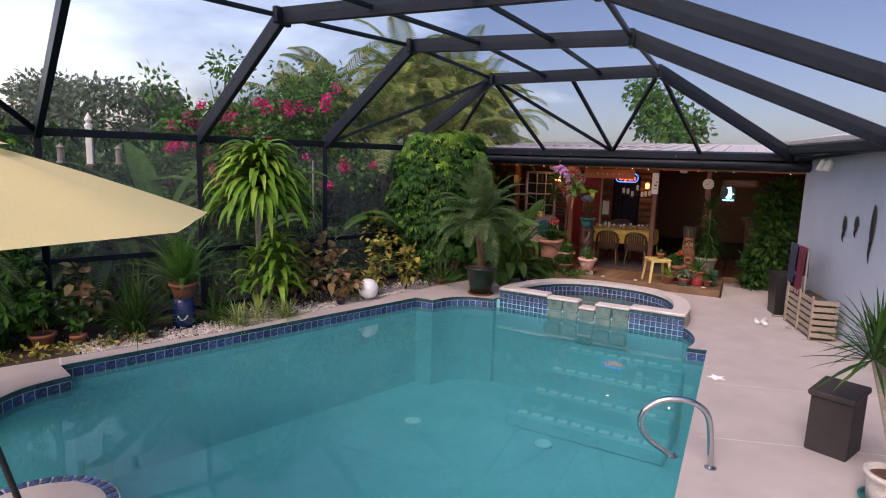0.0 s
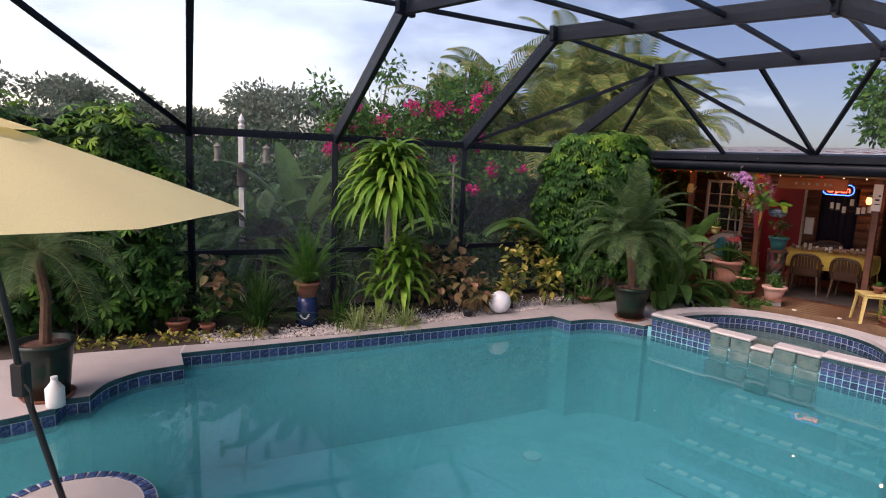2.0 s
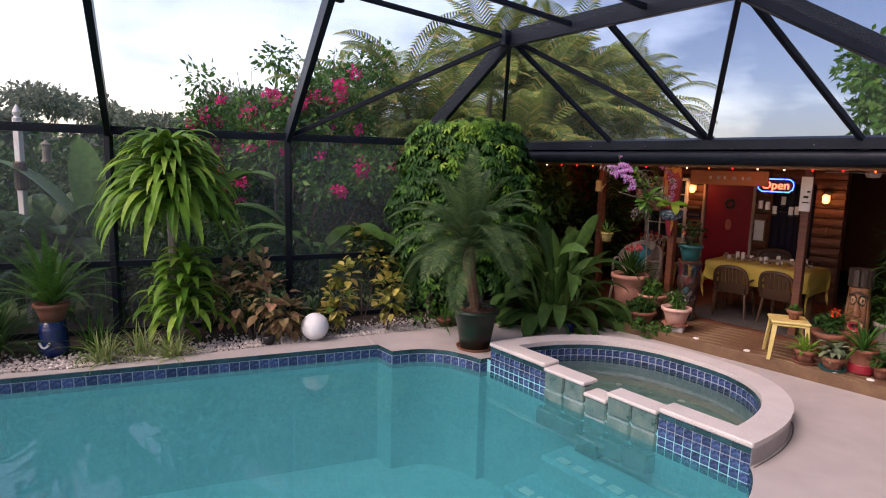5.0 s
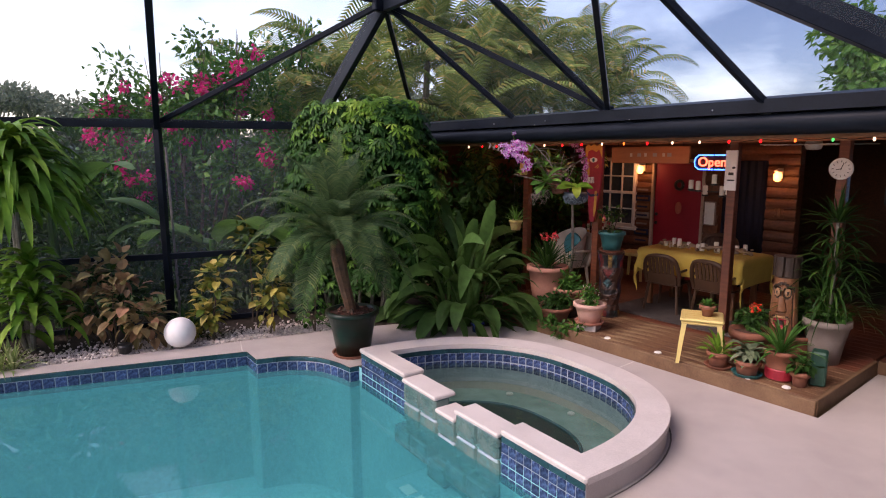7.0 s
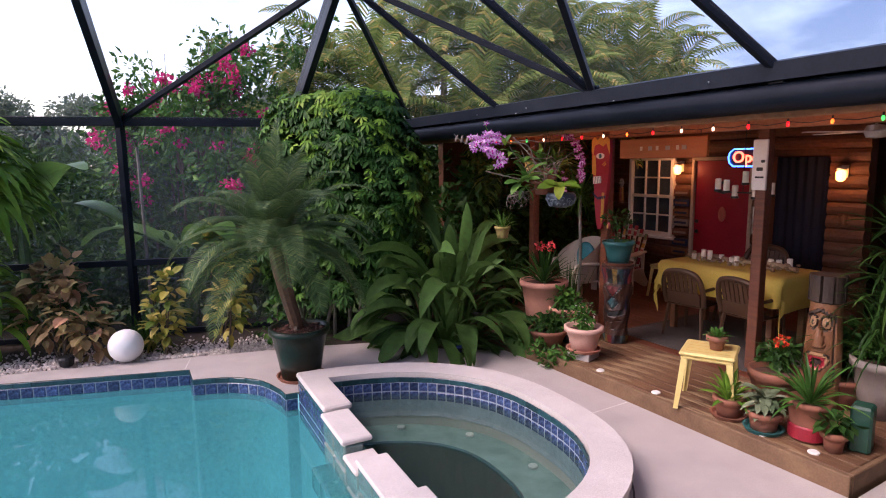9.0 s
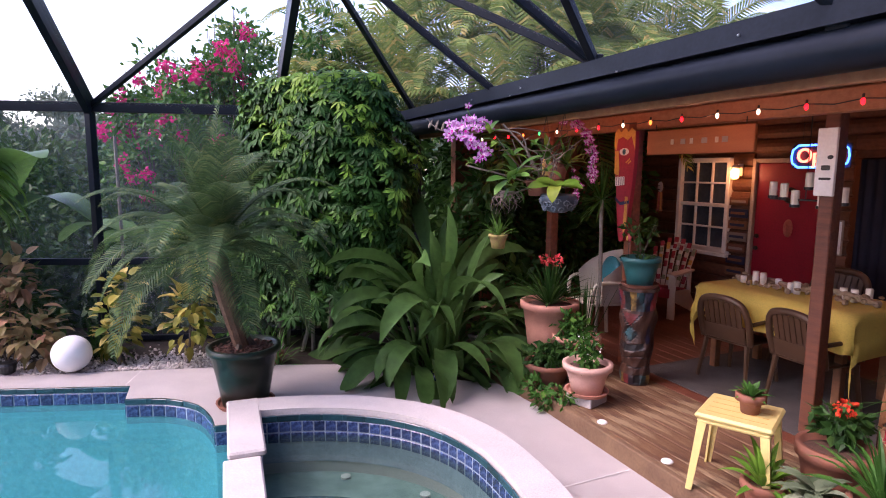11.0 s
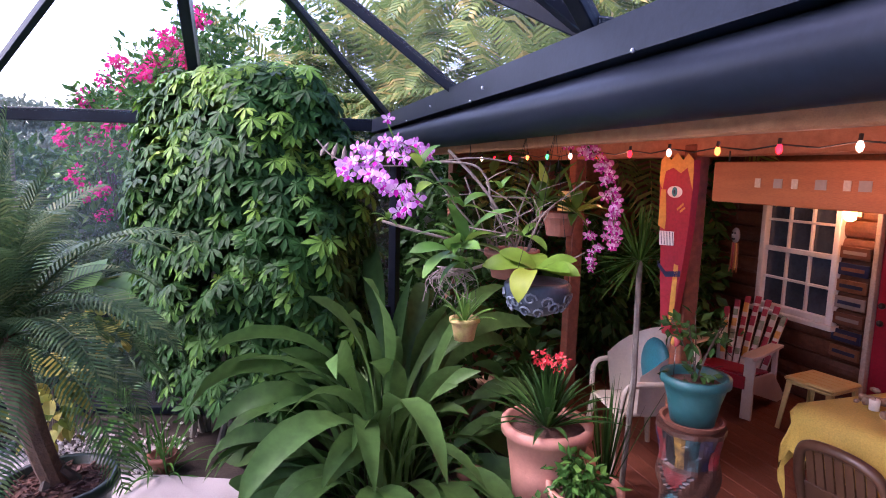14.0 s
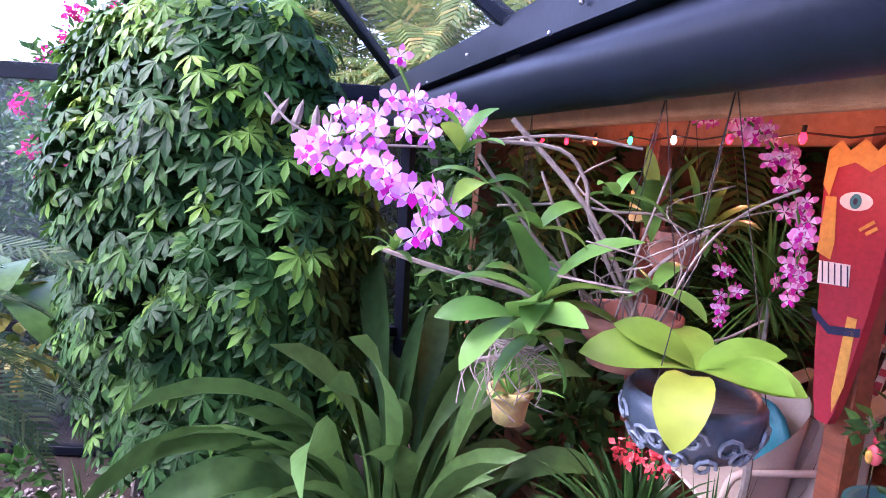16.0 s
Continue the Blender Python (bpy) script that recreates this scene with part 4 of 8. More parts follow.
def rosette(shape, base, n, length, width, droop, rise=(10, 80), seed=3, seg=6, fold=0.2, tip=0.3):
    g = random.Random(seed)
    for i in range(n):
        a = i * 2.399 + g.uniform(-0.3, 0.3)
        e = radians(rise[0] + (rise[1] - rise[0]) * (i / max(1, n - 1)) + g.uniform(-8, 8))
        d = Vector((math.cos(a) * math.cos(e), math.sin(a) * math.cos(e), math.sin(e)))
        shape.leaf(Vector(base) + Vector((d.x, d.y, 0)) * 0.02, d, length * g.uniform(0.75, 1.15), width * g.uniform(0.8, 1.2), droop * g.uniform(0.7, 1.3), seg, fold, tip)
    return shape


def pot_shape(r, rb, h, lip=0.02, lip_h=0.04):
    return [(0.0, 0.0), (rb, 0.0), (rb + (r - rb) * 0.5, h * 0.5), (r, h - lip_h), (r + lip, h - lip_h + 0.004), (r + lip, h), (r - 0.012, h), (r - 0.02, h - 0.05), (0.0, h - 0.05)]


def pot(at, r, rb, h, mat, label, lip=0.015, lip_h=0.04, name="potted_plant", soil=None, saucer=None, group="potted plants"):
    """A pot with its soil; the plant is added under the thing that is returned."""
    t = thing(name, label, "potted plant", group, "", at)
    z0 = 0.0
    if saucer is not None:
        part("saucer", Shape().lathe([(0, 0), (rb + 0.03, 0), (rb + 0.05, 0.03), (rb + 0.035, 0.03), (rb + 0.02, 0.012), (0, 0.012)], 24), saucer, t)
        z0 = 0.012
    part("pot", Shape().lathe([(a, b + z0) for a, b in pot_shape(r, rb, h, lip, lip_h)], 28), mat, t, "", True)
    s = Shape().lathe([(0, h - 0.028 + z0), (r * 0.55, h - 0.030 + z0), (r - 0.016, h - 0.042 + z0)], 20)
    part("soil", s, soil or MULCH, t)
    return t


def bushy(t, z, rx, rz, n, size, mat, seed, name="foliage"):
    s = Shape()
    g = random.Random(seed)
    bl = [(g.uniform(-rx, rx) * 0.5, g.uniform(-rx, rx) * 0.5, z + rz * g.uniform(0.3, 1.0), rx * g.uniform(0.45, 0.7), rx * g.uniform(0.45, 0.7), rz * g.uniform(0.4, 0.6)) for _ in range(5)]
    cloud(s, bl, n, size, seed=seed, shell=0.2)
    for b in bl:
        s.tube([(b[0] * 0.15, b[1] * 0.15, z - 0.02), (b[0] * 0.6, b[1] * 0.6, (z + b[2]) / 2), b[:3]], 0.004, 4)
    return part(name, s, mat, t)


# pygmy date palm in its green pot
palm = pot((2.71, 7.86, 0.0), 0.255, 0.175, 0.47, GREENPOT, "pygmy date palm with feathery fronds in a green glazed pot", 0.025, 0.05, "potted_palm", saucer=TERRA)
trunk = Shape()
tp = smooth_line([(0.0, 0.0, 0.42), (-0.03, -0.05, 0.62), (-0.07, -0.09, 0.85), (-0.10, -0.12, 1.08), (-0.11, -0.15, 1.25)], 4)
trunk.tube(tp, [0.06, 0.058, 0.058, 0.06, 0.06, 0.062, 0.062, 0.065, 0.067, 0.07, 0.072, 0.075, 0.075, 0.075, 0.07, 0.06, 0.05][:len(tp)], 9)
g = random.Random(5)
for i in range(90):
    p = tp[min(len(tp) - 1, int(i / 90 * len(tp)))]
    a = i * 2.399
    trunk.leaf(p + Vector((math.cos(a), math.sin(a), 0)) * 0.05, (math.cos(a) * 0.5, math.sin(a) * 0.5, 1), 0.055, 0.03, 0.0, 1, 0.2)
part("trunk", trunk, surface("fibrous_palm_bark", (0.17, 0.085, 0.045), (0.08, 0.04, 0.025), 0.85, scale=14, fine=60, bump=0.6), palm)
for i in range(42):
    a = i * 2.399 + g.uniform(-0.2, 0.2)
    e = radians(2 + 82 * (i / 41) + g.uniform(-8, 8))
    d = Vector((math.cos(a) * math.cos(e), math.sin(a) * math.cos(e), math.sin(e)))
    part("frond", frond(Shape(), (-0.11, -0.15, 1.24), d, g.uniform(0.88, 1.14), 1.0 + 0.45 * (1 - i / 41), 46, 0.22, 0.0145, 0.22, sag=0.26), G_PALM, palm)
chips = Shape()
for k in range(150):
    a, r = g.uniform(0, 6.28), 0.235 * math.sqrt(g.random())
    chips.box(-g.uniform(0.012, 0.028), -g.uniform(0.006, 0.012), -0.004, g.uniform(0.012, 0.028), g.uniform(0.006, 0.012), 0.004, pose(r * math.cos(a), r * math.sin(a), 0.462 - 0.25 * r * r + g.uniform(0, 0.012), g.uniform(-25, 25), g.uniform(-25, 25), g.uniform(0, 180)))
part("bark_chips", chips, surface("bark_chip", (0.17, 0.075, 0.05), (0.07, 0.03, 0.022), 0.85, scale=20, spread=0.5), palm, "reddish bark chips")
for k in range(3):
    part("root", Shape().tube([(0.03 * math.cos(k * 2), 0.03 * math.sin(k * 2), 0.55), (0.10 * math.cos(k * 2 + 1), 0.1 * math.sin(k * 2 + 1), 0.43)], [0.02, 0.03], 6), BARK, palm)

# umbrella trees
def schefflera(base, blobs, n, seed, label, length=0.105, column=None):
    t = thing("umbrella_tree", label, "shrub", "umbrella trees", "", (base[0], base[1], -0.03))
    g = random.Random(seed)
    spots, taken = [], set()
    org = Vector((base[0], base[1], -0.03))
    for _ in range(n):
        if column:
            cx, cy, ax, ay, z0, z1 = column
            q = g.random() ** 0.85
            if g.random() < 0.12:
                rr = math.sqrt(g.random())
                q, th = 1.0, g.uniform(0, 6.28)
                d = Vector((math.cos(th) * rr * 0.5, math.sin(th) * rr * 0.5, 1.0)).normalized()
                p = Vector((cx + 0.12 + ax * 0.66 * rr * math.cos(th), cy + ay * 0.7 * rr * math.sin(th), z1 - 0.22 * rr * rr + g.gauss(0, 0.05)))
            else:
                th = g.uniform(0, 6.28)
                ct, st_ = math.cos(th), math.sin(th)
                sq = (abs(ct) ** 2.3 + abs(st_) ** 2.3) ** (-1 / 2.3)
                k = (0.84 + 0.16 * math.sin(PI * q) if q < 0.62 else 0.988 - 2.6 * (q - 0.62) ** 2) * (1 + 0.07 * math.sin(th * 5 + q * 9) + 0.05 * math.sin(th * 3 - q * 17)) * g.uniform(0.90, 1.04)
                p = Vector((cx + ax * sq * ct * k, cy + ay * sq * st_ * k, z0 + (z1 - z0) * q))
                d = Vector((ct, st_ * 1.2, 0.15 + 0.5 * max(0, q - 0.75))).normalized()
        else:
            b = g.choices(blobs, [q[3] * q[5] for q in blobs])[0]
            d = Vector((g.gauss(0, 1), g.gauss(0, 1), g.gauss(0, 1))).normalized()
            p = Vector(b[:3]) + Vector((d.x * b[3], d.y * b[4], d.z * b[5])) * g.uniform(0.82, 1.06)
        cell = tuple(int(c // 0.062) for c in p)
        if cell not in taken:
            taken.add(cell)
            spots.append((p - org, d))
    top = sorted(spots, key=lambda q: q[0].z * 0.8 + 0.75 * math.sin(q[0].x * 6 + q[0].z * 4) * math.sin(q[0].z * 7 + q[0].y * 5) + g.uniform(-0.45, 0.45))
    cut = int(len(top) * 0.84)
    part("foliage", umbels(Shape(), top[:cut], 8, length, seed), G_SCHEF, t)
    tagged(part("new_growth", umbels(Shape(), top[cut:], 8, length * 0.92, seed + 1), G_LIME, t), "lime green young leaves", "", "", "stuff")
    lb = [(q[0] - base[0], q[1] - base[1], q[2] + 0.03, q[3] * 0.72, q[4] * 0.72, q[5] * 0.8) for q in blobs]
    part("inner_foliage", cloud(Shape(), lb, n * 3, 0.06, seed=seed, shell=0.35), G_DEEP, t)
    tr = Shape()
    for k in range(9):
        b = lb[k % len(lb)]
        x, y = g.uniform(-0.5, 0.3), g.uniform(-0.12, 0.12)
        tr.tube([(x, y, 0), (x + g.uniform(-0.1, 0.1), y + g.uniform(-0.1, 0.1), 0.5), (b[0] * 0.6, b[1] * 0.6, b[2] * 0.8), b[:3]], [0.025, 0.02, 0.016, 0.008], 6)
    part("trunk", tr, GREYBARK, t)
    return t


schefflera((2.45, 9.30), [(2.0, 9.35, 0.9, 0.6, 0.45, 0.6), (2.95, 9.35, 0.9, 0.55, 0.45, 0.6), (2.0, 9.35, 1.7, 0.65, 0.45, 0.6), (2.95, 9.35, 1.7, 0.6, 0.45, 0.6), (2.5, 9.35, 2.2, 0.8, 0.45, 0.45)],
           2900, 11, "dense umbrella tree with glossy palmate leaves and lime green tips", 0.105, (2.50, 9.36, 0.97, 0.52, 0.40, 2.74))
schefflera((-4.05, 6.55), [(-4.1, 6.5, 0.9, 0.75, 0.5, 0.7), (-4.0, 6.55, 1.7, 0.72, 0.5, 0.6), (-4.2, 6.55, 2.25, 0.75, 0.5, 0.50), (-4.1, 6.35, 0.45, 0.8, 0.45, 0.45), (-5.2, 6.0, 1.6, 0.8, 0.5, 1.2), (-5.1, 5.7, 0.5, 0.8, 0.4, 0.5), (-6.2, 5.5, 1.4, 0.8, 0.5, 1.2)],
           1500, 12, "tall umbrella tree with glossy palmate leaves inside the screen", 0.13)

# cast iron plant with broad strap leaves, each leaf a part
aspi = thing("cast_iron_plant", "big clump of broad arching dark green leaves beside the deck", "plant", "", "", (3.78, 9.32, -0.02))
g = random.Random(21)
KINDS = [(89, 20, 1.80, 2.2, 0.55), (86, -35, 1.80, 1.8, 0.54), (82, -62, 1.60, 1.5, 0.50), (74, -72, 1.25, 1.25, 0.42), (66, -80, 1.20, 1.1, 0.40), (58, -84, 1.16, 1.0, 0.38), (48, -80, 1.10, 0.95, 0.36), (36, -68, 1.0, 0.95, 0.34)]
LEAF_M = []
for k, (e0, e1, L, bend, stalk) in enumerate(KINDS):
    for j in range(3):
        LEAF_M.append(arch(Shape(), (0, 0, 0), 0.0, e0, e1 + g.uniform(-14, 14), L * g.uniform(0.86, 1.08), g.uniform(0.150, 0.190), 12, bend * g.uniform(0.85, 1.2), stalk, 0.16, g.uniform(-1.7, 1.7), 0.03).mesh("leaf", G_ASPI, True))
for i in range(170):
    k = g.choice((0, 0, 1, 1, 2, 2, 3, 3, 4, 4, 5, 5, 6, 6, 7, 7))
    ob = new("leaf", LEAF_M[k * 3 + i % 3])
    a = g.uniform(0, 360)
    r = 0.36 * math.sqrt(g.random()) * (0.6 if k < 2 else 1.0)
    ob.matrix_basis = pose(r * math.cos(radians(a)) * 1.15, r * math.sin(radians(a)) - 0.02, 0.01, g.uniform(-16, 16), g.uniform(-8, 8), a + g.uniform(-50, 50)) @ Matrix.Scale(g.uniform(0.62, 1.05) * (1.0 if k < 3 else 1.06) * (0.72 if a < 50 or a > 325 else 1.0), 4)
    ob.parent = aspi

# corn plants: long hanging strap leaves
def corn_plant(at, heads, label):
    t = thing("corn_plant", label, "plant", "", "", at)
    for j, (x, y, z, n, L) in enumerate(heads):
        part("cane", Shape().tube(smooth_line([(x * 0.3, y * 0.3, 0), (x * 0.7, y * 0.7, z * 0.55), (x, y, z)], 4), 0.028, 8), GREYBARK, t)
        s = Shape()
        g = random.Random(31 + j)
        for i in range(n):
            q = i / (n - 1)
            a = i * 2.399 + g.uniform(-0.25, 0.25)
            arch(s, (x, y, z - 0.46 + 0.68 * q), a, 32 + 52 * q + g.uniform(-8, 8), -88 + 40 * q * q, L * g.uniform(0.8, 1.1) * (1.0 - 0.40 * q), 0.092 * g.uniform(0.85, 1.2), 9, 1.0, 0.0, 0.16, g.uniform(-0.4, 0.4))
        part("leaf_head", s, G_LIME, t, "", True)
    return t


corn_plant((-0.90, 7.72, -0.03), [(0.0, 0.0, 1.97, 215, 1.14), (-0.05, 0.0, 2.0, 34, 0.62), (0.24, -0.18, 0.78, 70, 0.72), (-0.1, -0.1, 0.62, 24, 0.55)], "tall corn plant with long hanging yellow-green leaves")

# copper leaf and croton shrubs
def shrub(at, blobs, n, size, mat, label, name, seed, long=1.4):
    t = thing(name, label, "shrub", "bed shrubs", "", (at[0], at[1], -0.03))
    g = random.Random(seed)
    st = Shape()
    for b in blobs:
        st.tube([(g.uniform(-0.05, 0.05), g.uniform(-0.05, 0.05), 0), (b[0] * 0.6, b[1] * 0.6, b[2] * 0.6), b[:3]], [0.012, 0.009, 0.005], 5)
    part("stem", st, BARK, t)
    s = Shape()
    for _ in range(n):
        b = g.choice(blobs)
        d = Vector((g.gauss(0, 1), g.gauss(0, 1), g.gauss(0.1, 1))).normalized()
        p = Vector(b[:3]) + Vector((d.x * b[3], d.y * b[4], d.z * b[5])) * g.uniform(0.45, 1.05)
        k = size * g.uniform(0.65, 1.25)
        s.leaf(p, (d + Vector((g.gauss(0, 0.4), g.gauss(0, 0.4), -0.15))), k * long, k, 0.55, 4, 0.14, 0.0, g.uniform(-0.5, 0.5))
    part("foliage", s, mat, t)
    return t


shrub((0.02, 7.82), [(-0.25, 0, 0.45, 0.3, 0.25, 0.3), (0.2, -0.05, 0.55, 0.32, 0.26, 0.35), (0.0, 0.05, 0.85, 0.32, 0.25, 0.25), (-0.35, 0.1, 0.75, 0.22, 0.2, 0.2), (0.38, 0.0, 0.35, 0.2, 0.2, 0.25)], 300, 0.098, G_COPPER, "copper leaf shrub with large mottled bronze leaves", "copper_leaf_shrub", 41)
shrub((0.98, 8.22), [(0, 0, 0.45, 0.2, 0.18, 0.3), (0.05, 0, 0.75, 0.18, 0.16, 0.2), (-0.1, 0, 0.25, 0.15, 0.15, 0.2)], 140, 0.082, G_CROTON, "croton with yellow and green leaves", "croton_shrub", 42)
shrub((1.58, 8.46), [(0, 0, 0.40, 0.2, 0.18, 0.25), (0.02, 0, 0.62, 0.2, 0.18, 0.18)], 120, 0.085, G_CROTON, "croton with ochre and green leaves", "croton_shrub", 43)
shrub((1.1, 9.0), [(0, 0, 1.05, 0.22, 0.2, 0.28), (0.25, 0, 0.85, 0.2, 0.2, 0.2)], 80, 0.08, G_CROTON, "croton with yellow leaves against the screen", "croton_shrub", 44)
shrub((-3.05, 6.75), [(0, 0, 0.75, 0.16, 0.15, 0.15), (0.1, 0, 0.5, 0.15, 0.15, 0.2)], 34, 0.10, G_COPPER, "copper leaf with reddish leaves", "copper_leaf_shrub", 45)
shrub((-1.9, 8.4), [(-0.1, 0, 0.9, 0.35, 0.3, 0.4), (0.3, 0, 0.6, 0.35, 0.3, 0.4)], 120, 0.09, G_DEEP, "dark leafy shrub behind the screen", "green_shrub", 46)
shrub((2.05, 8.62), [(0, 0, 0.42, 0.18, 0.16, 0.22), (-0.1, 0.05, 0.25, 0.16, 0.16, 0.2)], 90, 0.05, G_MID, "small green shrub with slim stems", "green_shrub", 47)

shrub((-4.35, 5.95), [(-0.3, 0, 0.35, 0.35, 0.25, 0.35), (0.3, 0.1, 0.40, 0.35, 0.25, 0.4), (0.0, 0.1, 0.8, 0.35, 0.25, 0.3)], 300, 0.075, G_DEEP, "dark leafy shrub under the umbrella tree", "green_shrub", 48)
shrub((-3.35, 6.72), [(-0.2, 0.05, 0.3, 0.3, 0.2, 0.3), (0.25, 0.1, 0.35, 0.3, 0.2, 0.3)], 200, 0.07, G_DEEP, "dark leafy shrub in the planting bed", "green_shrub", 49)
shrub((-0.35, 8.05), [(-0.3, 0.05, 0.4, 0.3, 0.2, 0.35), (0.2, 0.1, 0.5, 0.3, 0.2, 0.4)], 190, 0.075, G_DEEP, "dark leafy shrub behind the copper leaf", "green_shrub", 50)

# grassy clumps
def clump(at, n, L, w, droop, mat, label, name="grass_clump", seed=5, rise=(15, 85), z=-0.03):
    t = thing(name, label, "plant", "grassy clumps", "", (at[0], at[1], z))
    s = Shape()
    for k in range(3):
        rosette(s, (0.06 * math.cos(k * 2.1), 0.06 * math.sin(k * 2.1), 0), n // 3, L, w, droop, rise, seed + k, 6, 0.15)
    part("leaves", s, mat, t)
    return t


clump((-2.45, 6.72), 150, 0.92, 0.020, 1.1, G_DEEP, "dark green mondo grass clump", seed=51, rise=(30, 88))
clump((-1.20, 6.80), 80, 0.40, 0.018, 0.9, G_VARIEG, "striped spider plant at the bed's edge", "spider_plant", 52)
clump((-0.60, 7.08), 80, 0.36, 0.018, 0.9, G_VARIEG, "striped spider plant at the bed's edge", "spider_plant", 53)
clump((-0.95, 7.05), 50, 0.45, 0.018, 0.9, G_VARIEG, "striped spider plant at the bed's edge", "spider_plant", 54)
clump((-1.5, 7.1), 60, 0.5, 0.022, 0.9, G_MID, "green grassy clump in the bed", seed=55)
clump((2.3, 8.75), 40, 0.45, 0.02, 0.9, G_MID, "green grassy clump under the umbrella tree", seed=56)
clump((0.6, 8.3), 60, 0.45, 0.02, 0.9, G_DEEP, "green grassy clump among the crotons", seed=57)
gc = thing("ground_cover", "low yellow-green creeping leaves at the bed's edge", "ground cover", "", "stuff", (-3.6, 5.85, -0.02))
part("leaves", cloud(Shape(), [(-0.9 + 0.3 * k, -0.28 + 0.115 * k, 0.05, 0.2, 0.13, 0.06) for k in range(8)], 420, 0.035, seed=58, shell=0.1), G_CROTON, gc)

# fern in a pot on a dark blue jar
fern = pot((-1.9, 6.98, 0.36), 0.16, 0.11, 0.2, TERRA, "sword fern in a terracotta pot on a dark blue jar", name="potted_fern")
s = Shape()
g = random.Random(61)
for i in range(46):
    a, e = i * 2.399, radians(28 + 60 * i / 45)
    frond(s, (0, 0, 0.17), (math.cos(a) * math.cos(e), math.sin(a) * math.cos(e), math.sin(e)), g.uniform(0.62, 0.98), 0.7, 42, 0.062, 0.013, 0.05, sag=0.05)
part("fronds", s, G_MID, fern)
jar = thing("ceramic_jar", "dark blue ceramic jar with a pale grin pattern", "jar", "", "", (-1.9, 6.98, -0.03))
part("body", Shape().lathe([(0, 0), (0.13, 0), (0.15, 0.08), (0.135, 0.3), (0.12, 0.39), (0, 0.39)], 24), BLUEPOT, jar, "", True)
part("pattern", Shape().tube([(0.152 * math.sin(a), -0.152 * math.cos(a), 0.12 + 0.35 * a * a) for a in [x * 0.1 - 0.4 for x in range(9)]], 0.012, 6), PALE, jar)

# small potted plants in the bed
for (x, y), r, h, mt, lb, n, k in (((-3.35, 6.38), 0.13, 0.17, TERRA, "terracotta pot with a thin twig plant", 60, 0.05), ((-3.0, 6.42), 0.08, 0.12, TERRA, "small terracotta pot with a seedling", 40, 0.035), ((2.28, 8.78), 0.09, 0.13, TERRA, "small terracotta pot under the umbrella tree", 12, 0.03)):
    t = pot((x, y, -0.025), r, r * 0.7, h, mt, lb)
    bushy(t, h + (0.35 if r > 0.12 else 0.02), 0.16, 0.18, n, k, G_MID, int(r * 1000))
    if r > 0.12:
        part("stem", Shape().tube([(0, 0, h - 0.04), (0.02, 0, h + 0.2), (0, 0, h + 0.5)], 0.008, 5), BARK, t)
lp = pot((-3.62, 4.36, 0.0), 0.22, 0.17, 0.50, GREENPOT, "palm in a dark green glazed pot on the pool deck", 0.02, 0.05, "potted_palm", saucer=TERRA)
s = Shape().tube([(0, 0, 0.45), (0.02, 0.02, 0.9), (-0.03, 0, 1.3)], [0.05, 0.042, 0.045], 9)
part("trunk", s, bpy.data.materials["fibrous_palm_bark"], lp)
g = random.Random(71)
for i in range(26):
    a, e = i * 2.399, radians(-10 + 75 * i / 25)
    part("frond", frond(Shape(), (-0.03, 0, 1.3), (math.cos(a) * math.cos(e), math.sin(a) * math.cos(e), math.sin(e)), g.uniform(0.75, 1.05), 1.2, 44, 0.22, 0.010, 0.25, sag=0.3), G_PALM, lp)
jug = thing("plastic_jug", "white plastic jug beside the pot", "jug", "", "", (-3.42, 4.15, 0))
part("body", Shape().lathe([(0, 0), (0.07, 0), (0.075, 0.02), (0.075, 0.16), (0.03, 0.22), (0.025, 0.24), (0, 0.24)], 16), WHITE, jug, "", True)
part("cap", Shape().lathe([(0, 0.24), (0.028, 0.24), (0.028, 0.265), (0, 0.265)], 12), WHITE, jug)

# white globe and small black bed lamps
globe = thing("globe_light", "white frosted globe light resting at the bed's edge", "garden light", "", "", (0.76, 7.88, 0.0))
part("globe", Shape().ball((0, 0, 0.165), 0.165, 28, 18), surface("frosted_white", (0.86, 0.84, 0.82), (0.83, 0.81, 0.79), 0.6, scale=3, fine=20, bump=0.0, grain=0.05), globe, "", True)
for x, y in ((-2.62, 6.34), (-2.2, 6.45), (0.28, 7.62)):
    lt = thing("bed_spotlight", "small black spotlight in the gravel", "garden light", "bed spotlights", "", (x, y, -0.02))
    part("head", Shape().lathe([(0.02, 0), (0.06, 0.03), (0.075, 0.10), (0.065, 0.12), (0, 0.12)], 14), BLACK, lt)
    part("stake", Shape().tube([(0, 0, -0.04), (0, 0, 0.02)], 0.015, 6), BLACK, lt)

